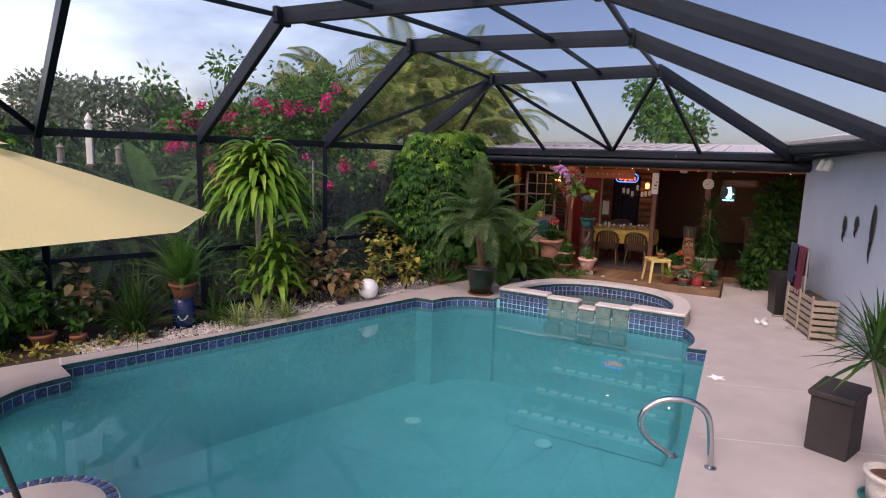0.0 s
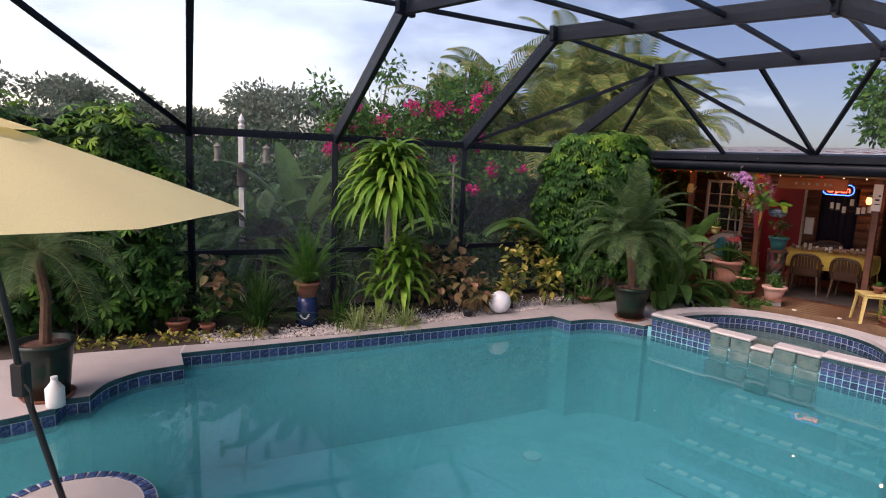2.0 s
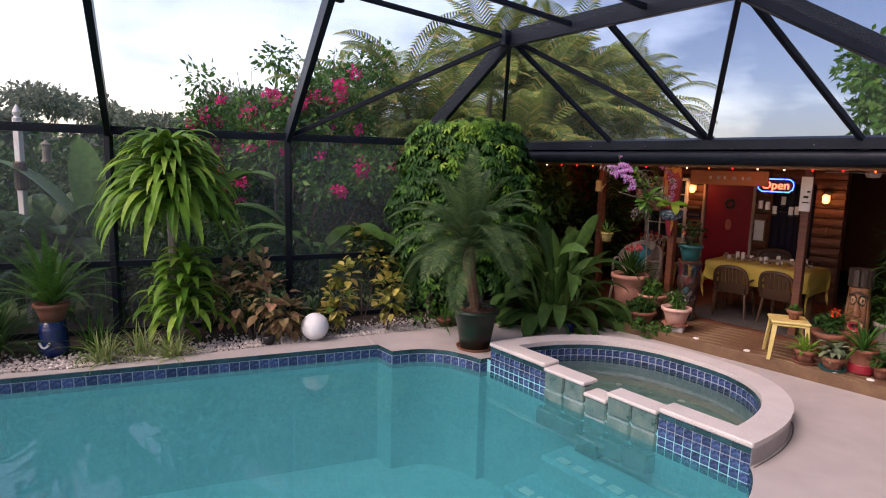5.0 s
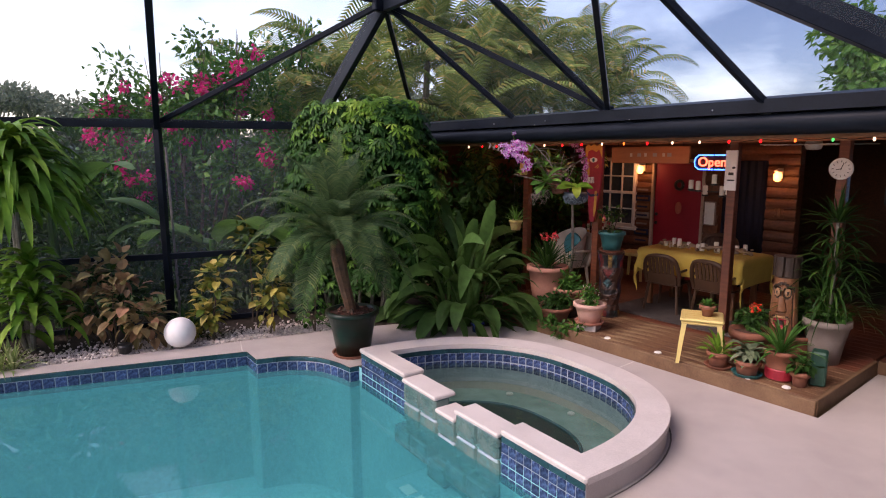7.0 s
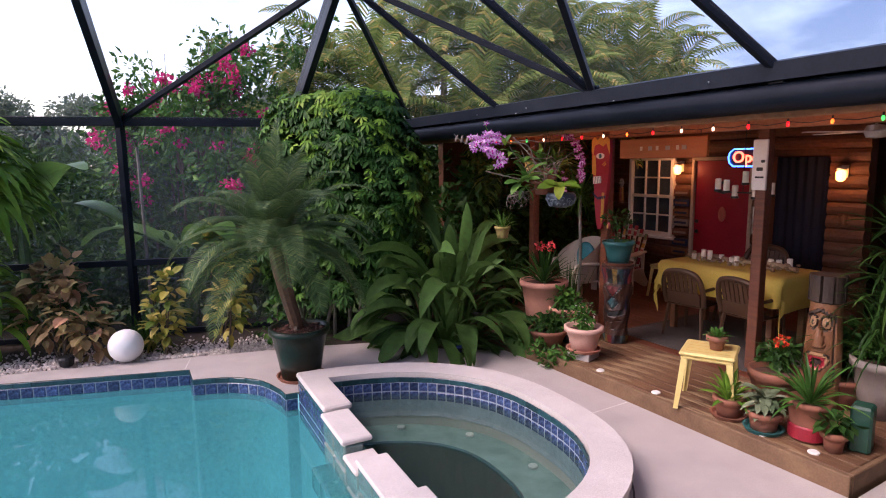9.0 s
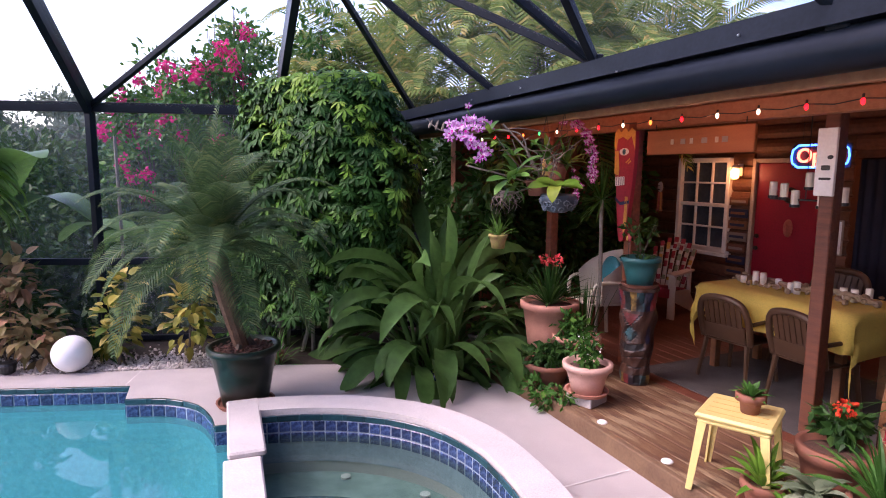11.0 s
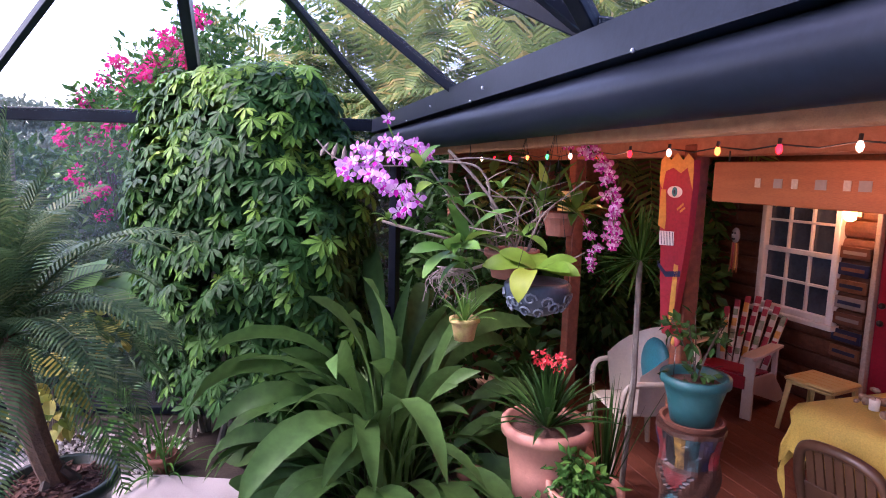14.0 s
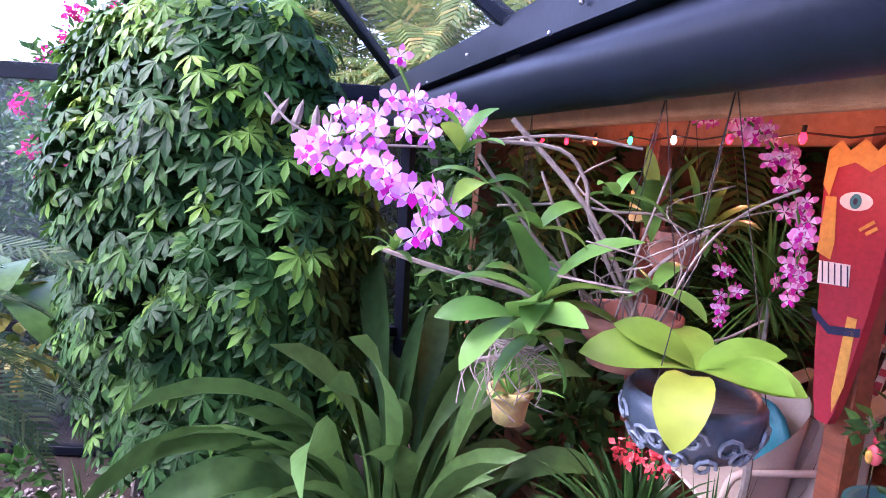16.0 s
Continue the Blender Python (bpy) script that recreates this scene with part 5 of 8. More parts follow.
# pale gravel in the bed, strewn stones
PEB = surface("pale_gravel", (0.74, 0.67, 0.62), (0.58, 0.49, 0.44), 0.8, scale=20, spread=0.35)
gs = Shape()
g = random.Random(81)
EDGE = [(-2.9, 5.98), (-1.35, 6.60), (0.1, 7.48), (1.3, 8.18), (2.3, 8.75)]
for _ in range(5200):
    t_ = g.random() * 3.999
    i = int(t_)
    a, b = Vector(EDGE[i]), Vector(EDGE[i + 1])
    p = a.lerp(b, t_ - i) + Vector((-0.45, 0.89)) * abs(g.gauss(0, 0.26))
    r = g.uniform(0.010, 0.026)
    z = -0.022 + r * 0.4
    m = pose(p.x, p.y, z, g.uniform(0, 60), g.uniform(0, 60), g.uniform(0, 360))
    v = [m @ Vector(q) * 1.0 for q in ((r, 0, 0), (-r, 0, 0), (0, r * 0.8, 0), (0, -r * 0.8, 0), (0, 0, r * 0.6), (0, 0, -r * 0.6))]
    gs.add(v, [(0, 2, 4), (2, 1, 4), (1, 3, 4), (3, 0, 4), (2, 0, 5), (1, 2, 5), (3, 1, 5), (0, 3, 5)])
tagged(part("gravel", gs, PEB), "pale pinkish gravel along the bed's edge", "gravel", "", "stuff")

# banana-like giant leaves behind the screen
def giant_leaf(s, base, way, L, w, droop):
    shp = lambda q: w * (0.03 if q < 0.22 else math.sin(PI * min(0.995, (q - 0.22) / 0.80 * 0.86 + 0.14)) ** 0.6)
    s.leaf(base, way, L, w, droop, 12, 0.10, 0.3, 0, 0, shp)


G_BANANA = leafy("banana_leaf", (0.05, 0.13, 0.03), (0.10, 0.21, 0.05), None, rough=0.35, glow=0.35)
for (x, y), ls, sd in (((-2.3, 8.35), ((-0.7, -0.2, 1.2, 1.8, 0.7), (0.5, -0.1, 1.2, 1.8, 0.7), (0.6, -0.2, 0.9, 1.6, 0.9), (-0.3, 0.3, 1.2, 1.7, 0.5)), 1), ((-1.2, 8.55), ((0.7, -0.2, 1.0, 1.9, 1.0), (-0.7, 0.1, 0.9, 1.8, 1.1), (0.9, 0.1, 0.7, 1.6, 1.1)), 2), ((0.45, 9.3), ((0.9, -0.2, 0.8, 1.6, 1.25), (-0.8, -0.2, 0.8, 1.6, 1.2), (-0.9, 0.2, 0.7, 1.5, 1.2), (0.6, -0.3, 0.9, 1.4, 1.3), (0.9, 0.3, 0.8, 1.5, 1.2)), 3)):
    t = thing("banana_plant", "banana plant with huge paddle leaves behind the screen", "plant", "banana plants", "", (x, y, -0.06))
    rise_ = (0.0, 1.05, 1.25, 0.85)[sd]
    for a in ls:
        s = Shape()
        giant_leaf(s, (0, 0, rise_), a[:3], a[3] * 0.92, 0.44, a[4])
        part("leaf", s, G_BANANA, t, "", True)
    part("stem", Shape().tube([(0, 0, 0), (0.02, 0, rise_ * 0.6), (0, 0, rise_ + 0.2)], [0.08, 0.065, 0.04], 8), G_MID, t)

# birdhouse post outside
bh = thing("bird_feeder_post", "weathered white post with finial and hanging feeders behind the screen", "post", "", "", (-3.15, 8.2, -0.06))
part("post", Shape().box(-0.04, -0.04, 0, 0.04, 0.04, 2.62, None, 0.006), WHITE, bh)
part("finial", Shape().lathe([(0.05, 2.62), (0.055, 2.66), (0.03, 2.68), (0.05, 2.73), (0.02, 2.80), (0, 2.83)], 12), WHITE, bh)
part("arm", Shape().box(-0.42, -0.015, 2.52, 0.42, 0.015, 2.56), WHITE, bh)
for x in (-0.36, 0.36):
    fd = part("feeder", Shape().lathe([(0, 2.12), (0.06, 2.12), (0.06, 2.14), (0.045, 2.15), (0.045, 2.32), (0.06, 2.34), (0, 2.40)], 12, pose(x, 0, 0)), GREYBARK, bh)
    part("wire", Shape().tube([(x, 0, 2.40), (x, 0, 2.52)], 0.004, 4), BLACK, fd)
part("ring", Shape().lathe([(0.045, 1.75), (0.075, 1.77), (0.075, 2.1), (0.045, 2.12)], 12), BARK, bh)

# hedge, bougainvillea, palms and far trees
hedge = thing("hedge", "deep green mixed hedge behind the screen enclosure", "hedge", "", "stuff", (0, 0, -0.06))
g = random.Random(91)
bl = []
for k in range(30):
    q = k / 29
    x, y = -9.5 + 13.5 * q, 6.4 + 5.9 * q
    bl += [(x, y + 0.9, g.uniform(0.5, 0.9), 0.7, 0.6, 0.9), (x - 0.3, y + 1.8, g.uniform(1.2, 1.6), 0.8, 0.7, 0.9)]
for k in range(34):
    q = k / 33
    bl.append((-8.0 + 10.2 * q, 5.9 + 4.0 * q + g.uniform(-0.1, 0.25) + 0.45 * math.sin(q * PI), g.uniform(0.35, 0.75), 0.42, 0.32, 0.55))
for k in range(8):
    bl.append((3.3 + 0.3 * k, 11.6 + 0.3 * k, g.uniform(0.8, 2.2), 0.7, 0.7, 1.0))
part("foliage", cloud(Shape(), bl, 46000, 0.07, seed=92, shell=0.5), G_DEEP, hedge)
hb = thing("leafy_thicket", "dense dark thicket behind the hedge", "hedge", "", "stuff", (0, 0, -0.06))
bl2 = []
for k in range(26):
    q = k / 25
    bl2 += [(-13 + 17 * q, 9.2 + 5.0 * q + g.uniform(0, 1), g.uniform(0.9, 1.6), 1.3, 1.0, 1.3)]
part("foliage", cloud(Shape(), bl2, 16000, 0.12, seed=93, shell=0.6), G_DEEP, hb)

bg_ = thing("bougainvillea", "tall bougainvillea with magenta flower clusters", "shrub", "", "", (-1.0, 11.2, -0.06))
bbl = [(-1.6 + 0.45 * k, g.uniform(-0.5, 0.6), g.uniform(1.8, 2.8), 0.6, 0.6, 0.55) for k in range(9)] + [(g.uniform(-1.3, 1.8), g.uniform(-0.4, 0.4), g.uniform(2.7, 3.5), 0.42, 0.42, 0.45) for _ in range(8)]
part("foliage", cloud(Shape(), bbl, 7500, 0.06, seed=94, shell=0.3), G_MID, bg_)
fl_ = Shape()
fb_ = []
for _ in range(46):
    b = g.choice(bbl)
    fb_.append((b[0] + g.uniform(-0.4, 0.4), b[1] - g.uniform(0.2, 0.5), b[2] + g.uniform(-0.5, 0.2), g.uniform(0.06, 0.16), 0.1, g.uniform(0.06, 0.16)))
part("flower_mass", cloud(fl_, fb_, 2600, 0.042, seed=95, shell=0.2, long=1.3), PINK, bg_, "magenta bracts")
tw = Shape()
for _ in range(40):
    b = g.choice(bbl)
    tw.tube([(b[0] * 0.4, b[1] * 0.3, 0.2), (b[0] * 0.8, b[1] * 0.8, b[2] * 0.7), (b[0] + g.uniform(-.3, .3), b[1], b[2] + g.uniform(0.3, 0.8))], [0.03, 0.015, 0.005], 5)
part("branches", tw, BARK, bg_)
st = thing("garden_stake", "thin pale stake standing among the plants", "stake", "", "", (0.05, 9.1, -0.06))
part("stake_rod", Shape().tube([(0, 0, 0), (-0.03, 0, 2.25)], 0.018, 6), GREYBARK, st)


def palm_clump(at, stems, label, seed, L=2.2, mat=None, name="areca_palm"):
    t = thing(name, label, "palm tree", "palms", "", (at[0], at[1], -0.06))
    g = random.Random(seed)
    for (x, y, z, n) in stems:
        part("trunk", Shape().tube(smooth_line([(x * 0.3, y * 0.3, 0), (x * 0.7, y * 0.7, z * 0.6), (x, y, z)], 4), [0.09, 0.085, 0.08, 0.075, 0.07, 0.065, 0.06, 0.055, 0.05], 8), GREYBARK, t)
        s = Shape()
        for i in range(n):
            a, e = i * 2.399 + g.uniform(-0.3, 0.3), radians(0 + 78 * i / n + g.uniform(-8, 8))
            frond(s, (x, y, z), (math.cos(a) * math.cos(e), math.sin(a) * math.cos(e), math.sin(e)), L * g.uniform(0.75, 1.1), 1.0 + 0.3 * g.random(), 34, L * 0.22, 0.050, 0.25, sag=0.4)
        part("crown", s, mat or G_ARECA, t)
    return t


palm_clump((2.6, 13.2), [(-1.6, 0.2, 3.5, 22), (-0.7, -0.6, 2.8, 20), (0.2, 0.1, 4.0, 24), (1.1, 0.6, 3.7, 24), (2.0, 1.4, 3.9, 24), (-2.4, -0.6, 2.6, 16), (0.9, -0.9, 2.5, 20), (1.9, 0.2, 2.7, 18)], "clump of areca palms with arching yellow-green fronds", 101)
palm_clump((6.0, 17.2), [(-1.0, 0.2, 3.9, 22), (0.2, 0.4, 4.0, 22), (0.8, 0.6, 3.4, 20), (-2.0, -0.4, 3.5, 20), (0.2, -0.8, 2.9, 18)], "clump of areca palms behind the cabana roof", 102, 2.5)
palm_clump((-2.95, 8.35), [(0, 0, 0.85, 26)], "low palm with stiff fronds outside the screen", 103, 1.3, G_DEEP, "low_palm")


def tree(at, h, r, n, size, mat, label, seed, name="tree"):
    t = thing(name, label, "tree", "far trees", "", (at[0], at[1], -0.06))
    g = random.Random(seed)
    tr, bl = Shape(), []
    tr.tube([(0, 0, 0), (0.1, 0, h * 0.35), (0, 0.1, h * 0.6)], [0.03 * h, 0.022 * h, 0.012 * h], 8)
    for k in range(11):
        a, q = k * 2.399, g.uniform(0.45, 1.0)
        c = (r * g.uniform(0.3, 0.8) * math.cos(a), r * g.uniform(0.3, 0.8) * math.sin(a), h * q)
        tr.tube([(0, 0, h * 0.35), (c[0] * 0.5, c[1] * 0.5, h * (0.35 + q) / 2), c], [0.012 * h, 0.008 * h, 0.003 * h], 5)
        bl.append((*c, r * g.uniform(0.28, 0.45), r * g.uniform(0.28, 0.45), h * g.uniform(0.08, 0.15)))
    part("trunk", tr, BARK, t)
    part("crown", cloud(Shape(), bl, n, size, seed=seed, shell=0.25), mat, t)
    return t


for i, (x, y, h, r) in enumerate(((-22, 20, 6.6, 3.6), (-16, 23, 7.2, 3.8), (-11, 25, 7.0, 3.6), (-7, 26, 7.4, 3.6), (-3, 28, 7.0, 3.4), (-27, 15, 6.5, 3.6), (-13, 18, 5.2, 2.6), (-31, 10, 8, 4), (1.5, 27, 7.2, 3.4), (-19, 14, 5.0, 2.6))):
    tree((x, y), h * 0.66, r, 9000, 0.11, G_HAZE, "grey-green tree in the distance", 110 + i)
tree((-1.8, 12.6), 4.3, 1.3, 1500, 0.07, G_MID, "slender open-crowned tree behind the bougainvillea", 130)
tree((0.6, 13.0), 4.4, 1.3, 1300, 0.07, G_MID, "slender open-crowned tree behind the bougainvillea", 131)
tree((11.6, 14.6), 4.7, 1.35, 3400, 0.10, G_MID, "leafy tree beyond the cabana roof", 132)
tree((-9.0, 9.5), 3.4, 1.8, 4000, 0.11, G_MID, "rounded green tree outside the screen", 133)

# ---- things in the cabana ----
YCLOTH = surface("yellow_tablecloth", (0.72, 0.54, 0.10), (0.64, 0.47, 0.085), 0.8, scale=5, fine=120, bump=0.3)
YPLAST = surface("yellow_plastic", (0.68, 0.54, 0.20), (0.61, 0.48, 0.17), 0.4, scale=4, fine=30, bump=0.03, grain=0.13)
BRPLAST = surface("brown_resin", (0.085, 0.042, 0.022), (0.06, 0.03, 0.016), 0.4, scale=5, fine=40, bump=0.05, grain=0.13)
WAX = surface("candle_wax", (0.80, 0.74, 0.62), (0.72, 0.66, 0.55), 0.5, scale=8, fine=40, bump=0.05, grain=0.13)
DRIFT = surface("driftwood", (0.42, 0.30, 0.18), (0.28, 0.19, 0.11), 0.8, scale=12, fine=60, bump=0.5)
RUG = surface("grey_rug", (0.095, 0.078, 0.07), (0.07, 0.056, 0.05), 0.95, scale=6, fine=160, bump=0.5)
ORANGE = surface("orange_sign_board", (0.36, 0.12, 0.035), (0.29, 0.09, 0.026), 0.6, scale=3, fine=50, bump=0.2, stretch=(1, 8, 8))
CREAM = surface("cream_resin", (0.60, 0.52, 0.41), (0.52, 0.45, 0.35), 0.45, scale=4, grain=0.13)
MRED = surface("red_paint", (0.36, 0.02, 0.035), (0.30, 0.016, 0.03), 0.5, scale=5)
MYEL = surface("ochre_paint", (0.62, 0.33, 0.05), (0.54, 0.28, 0.04), 0.55, scale=5)
MTEAL = surface("teal_paint", (0.02, 0.22, 0.25), (0.02, 0.18, 0.21), 0.5, scale=5)
MBLUE = surface("navy_paint", (0.012, 0.02, 0.07), (0.01, 0.016, 0.055), 0.5, scale=5)
BROWN = surface("carved_wood", (0.26, 0.11, 0.045), (0.16, 0.065, 0.028), 0.5, scale=8, fine=50, bump=0.4)
CHROME = surface("stainless_steel", (0.62, 0.62, 0.62), (0.56, 0.56, 0.57), 0.12, 1.0, scale=4, fine=60, bump=0.01)


def at_cab(x, y, z=0.0, rz=0.0):
    return CAB @ pose(x, y, z, 0, 0, rz)


# table, cloth, candles
table = thing("dining_table", "wooden dining table mostly hidden under its cloth", "table", "", "", at_cab(-2.09, 2.06, FZ))
part("tabletop", Shape().box(-0.61, -0.34, 0.71, 0.61, 0.34, 0.74, None, 0.006), BROWN, table)
for sx in (-1, 1):
    for sy in (-1, 1):
        part("leg", Shape().box(sx * 0.54 - 0.03, sy * 0.27 - 0.03, 0, sx * 0.54 + 0.03, sy * 0.27 + 0.03, 0.71, None, 0.005), BROWN, table)
cloth = Shape()
NX, NY = 30, 16
LX, LY = 0.66, 0.38
pts = []
for j in range(NY + 1):
    for i in range(NX + 1):
        u, w = (i / NX * 2 - 1) * (LX + 0.34), (j / NY * 2 - 1) * (LY + 0.30)
        x, y = max(-LX, min(LX, u)), max(-LY, min(LY, w))
        ox, oy = abs(u) - LX, abs(w) - LY
        drop = max(0, ox) + max(0, oy) * (1.0 if ox <= 0 else 0.9)
        rip = 0.018 * math.sin(u * 17 + w * 5) * min(1, drop / 0.15)
        x += math.copysign(rip + (0.03 if ox > 0 else 0), u) if ox > 0 else 0
        y += math.copysign(rip + 0.02, w) if oy > 0 else 0
        pts.append((x, y, 0.752 - drop * 0.96))
cloth.add(pts, [(j * (NX + 1) + i, j * (NX + 1) + i + 1, (j + 1) * (NX + 1) + i + 1, (j + 1) * (NX + 1) + i) for j in range(NY) for i in range(NX)])
tc = thing("tablecloth", "yellow cotton tablecloth hanging in folds over the table", "tablecloth", "", "", at_cab(-2.09, 2.06, FZ))
part("cloth", cloth, YCLOTH, tc, "", True)
g = random.Random(201)
for k in range(12):
    x, y, h = -0.48 + k * 0.088 + g.uniform(-0.02, 0.02), g.uniform(-0.09, 0.09), g.choice((0.06, 0.08, 0.1, 0.12))
    c = thing("candle", "cream pillar candle standing on the yellow cloth", "candle", "table candles", "", at_cab(-2.09 + x, 2.06 + y, FZ + 0.755))
    part("wax", Shape().lathe([(0, 0), (0.025, 0), (0.026, h - 0.004), (0.022, h), (0.012, h - 0.006), (0, h - 0.008)], 14), WAX, c, "", True)
    part("wick", Shape().tube([(0, 0, h - 0.008), (0, 0, h + 0.008)], 0.0015, 4), BLACK, c)
dw = thing("driftwood_centerpiece", "centrepiece of driftwood, shells and dried coral on the table", "centerpiece", "", "", at_cab(-2.09, 2.06, FZ + 0.755))
s = Shape().tube(smooth_line([(-0.6, 0.0, 0.03), (-0.3, 0.05, 0.05), (0, -0.04, 0.04), (0.3, 0.03, 0.06), (0.6, 0, 0.03)], 4), 0.022, 7)
for k in range(70):
    s.ball((g.uniform(-0.62, 0.62), g.uniform(-0.13, 0.13), g.uniform(0.01, 0.06)), (g.uniform(0.012, 0.032), g.uniform(0.012, 0.03), g.uniform(0.01, 0.026)), 7, 5)
part("wood", s, DRIFT, dw)


def resin_chair(m, mat, label, name="garden_chair", group="resin chairs", seat_mat=None):
    """A moulded garden chair; its front looks along +y."""
    t = thing(name, label, "chair", group, "", m)
    part("seat", Shape().box(-0.22, -0.22, 0.40, 0.22, 0.22, 0.425, None, 0.01), seat_mat or mat, t)
    bk = Shape()
    hoop = [(-0.24, -0.20, 0.42), (-0.25, -0.26, 0.62), (-0.21, -0.31, 0.78), (-0.10, -0.335, 0.84), (0.10, -0.335, 0.84), (0.21, -0.31, 0.78), (0.25, -0.26, 0.62), (0.24, -0.20, 0.42)]
    part("back_frame", Shape().tube(smooth_line(hoop, 4), 0.030, 8), mat, t, "", True)
    part("back_panel", Shape().box(-0.21, -0.007, 0.0, 0.21, 0.007, 0.16, Matrix.Translation((0, -0.218, 0.425)) @ pose(0, 0, 0, 15.5, 0, 0), 0.005), mat, t)
    for k in range(7):
        x = -0.165 + k * 0.055
        part("slat", Shape().box(-0.0225, -0.006, 0, 0.0225, 0.006, 0.40, Matrix.Translation((x, -0.215, 0.425)) @ pose(0, 0, 0, 15.5, 0, 0)), mat, t)
    for sx in (-1, 1):
        part("armrest", Shape().tube(smooth_line([(sx * 0.25, -0.26, 0.62), (sx * 0.28, 0.0, 0.64), (sx * 0.27, 0.18, 0.62), (sx * 0.25, 0.21, 0.45)], 4), 0.02, 6), mat, t, "", True)
        for sy in (-1, 1):
            part("leg", Shape().tube([(sx * 0.21, sy * 0.20, 0.41), (sx * 0.25, sy * 0.25, 0)], [0.026, 0.018], 6), mat, t)
    return t


resin_chair(at_cab(-2.32, 1.70, FZ, 6) @ Matrix.Scale(0.86, 4), BRPLAST, "brown resin armchair pushed up to the table")
resin_chair(at_cab(-1.70, 1.74, FZ, -4) @ Matrix.Scale(0.86, 4), BRPLAST, "brown resin armchair pushed up to the table")
resin_chair(at_cab(-2.3, 2.62, FZ, 180), BRPLAST, "brown resin armchair behind the table")
def adirondack(m, label):
    """A low wooden chair with a fan of painted back slats; its front looks along +y."""
    t = thing("adirondack_chair", label, "chair", "", "", m)
    lean = Matrix.Translation((0, -0.20, 0.30)) @ pose(0, 0, 0, 20, 0, 0)
    g = random.Random(55)
    for k in range(7):
        u = k - 3
        h = 0.66 - 0.016 * u * u
        fan_m = lean @ pose(u * 0.062, 0, 0, 0, u * 2.6, 0)
        sl_ = part("back_slat", Shape().box(-0.026, -0.01, 0, 0.026, 0.01, h, fan_m, 0.006), CREAM, t)
        for j in range(4):
            z = h * (0.16 + 0.21 * j) + g.uniform(-0.03, 0.03)
            part("painted_patch", Shape().box(-0.022, 0.0105, z, 0.022, 0.0125, z + g.uniform(0.05, 0.10), fan_m), g.choice((MRED, MRED, MYEL, G_PAINT)), sl_)
        part("tip", Shape().box(-0.0265, -0.0105, h - 0.07, 0.0265, 0.0112, h + 0.004, fan_m, 0.006), MRED, sl_, "red painted tip")
    for k in range(5):
        part("seat_slat", Shape().box(-0.24, -0.18 + 0.095 * k, 0.30 + 0.016 * k, 0.24, -0.095 + 0.095 * k, 0.32 + 0.016 * k, None, 0.005), MRED, t)
    part("apron", Shape().box(-0.25, 0.30, 0.26, 0.25, 0.32, 0.37, None, 0.004), MRED, t)
    for sx in (-1, 1):
        arm = [(sx * 0.25 - 0.05, -0.30), (sx * 0.25 + 0.05, -0.30), (sx * 0.27 + 0.07, 0.25), (sx * 0.27 + 0.04, 0.36), (sx * 0.27 - 0.05, 0.36), (sx * 0.27 - 0.06, 0.2)]
        part("armrest", Shape().prism(arm, 0.53, 0.552), CREAM, t)
        part("front_leg", Shape().box(sx * 0.27 - 0.045, 0.27, 0, sx * 0.27 + 0.045, 0.295, 0.53, None, 0.004), CREAM, t)
        part("back_leg", Shape().add([(sx * 0.255 + o, y, z) for o in (-0.012, 0.012) for y, z in ((0.29, 0.24), (0.29, 0.34), (-0.22, 0.30), (-0.48, 0.06), (-0.46, 0.0), (-0.36, 0.0))], [(0, 1, 2, 3, 4, 5), (11, 10, 9, 8, 7, 6)] + [(i, 6 + i, 6 + (i + 1) % 6, (i + 1) % 6) for i in range(6)]), CREAM, t)
        part("arm_post", Shape().box(sx * 0.25 - 0.02, -0.29, 0.18, sx * 0.25 + 0.02, -0.25, 0.53, None, 0.004), CREAM, t)
    return t


G_PAINT = surface("faded_green_paint", (0.16, 0.24, 0.11), (0.30, 0.28, 0.17), 0.6, scale=14)
adirondack(at_cab(-4.42, 2.85, FZ, -158) @ Matrix.Scale(0.98, 4), "cream wooden garden chair with red seat and painted fan back")
wc = resin_chair(at_cab(-3.72, 1.35, FZ, 170), CREAM, "cream moulded tub chair with a teal cushion", "tub_chair", "")
sh = Shape()
n = 14
for i in range(n + 1):
    a = radians(-20 + 220 * i / n)
    for z, r in ((0.42, 0.23), (0.93 - 0.24 * abs(1 - 2 * i / n) ** 2, 0.28)):
        sh.v.append((r * math.cos(a), -r * math.sin(a) * 1.05, z))
sh.f += [(2 * i, 2 * i + 2, 2 * i + 3, 2 * i + 1) for i in range(n)]
sh.m += [0] * n
part("shell", sh, CREAM, wc, "", True)
cu = thing("cushion", "teal cushion leaning in the tub chair", "cushion", "", "", at_cab(-3.72, 1.35, FZ + 0.43, 170))
part("cover", Shape().ball((0, -0.14, 0.24), (0.19, 0.06, 0.20), 14, 9), MTEAL, cu, "", True)


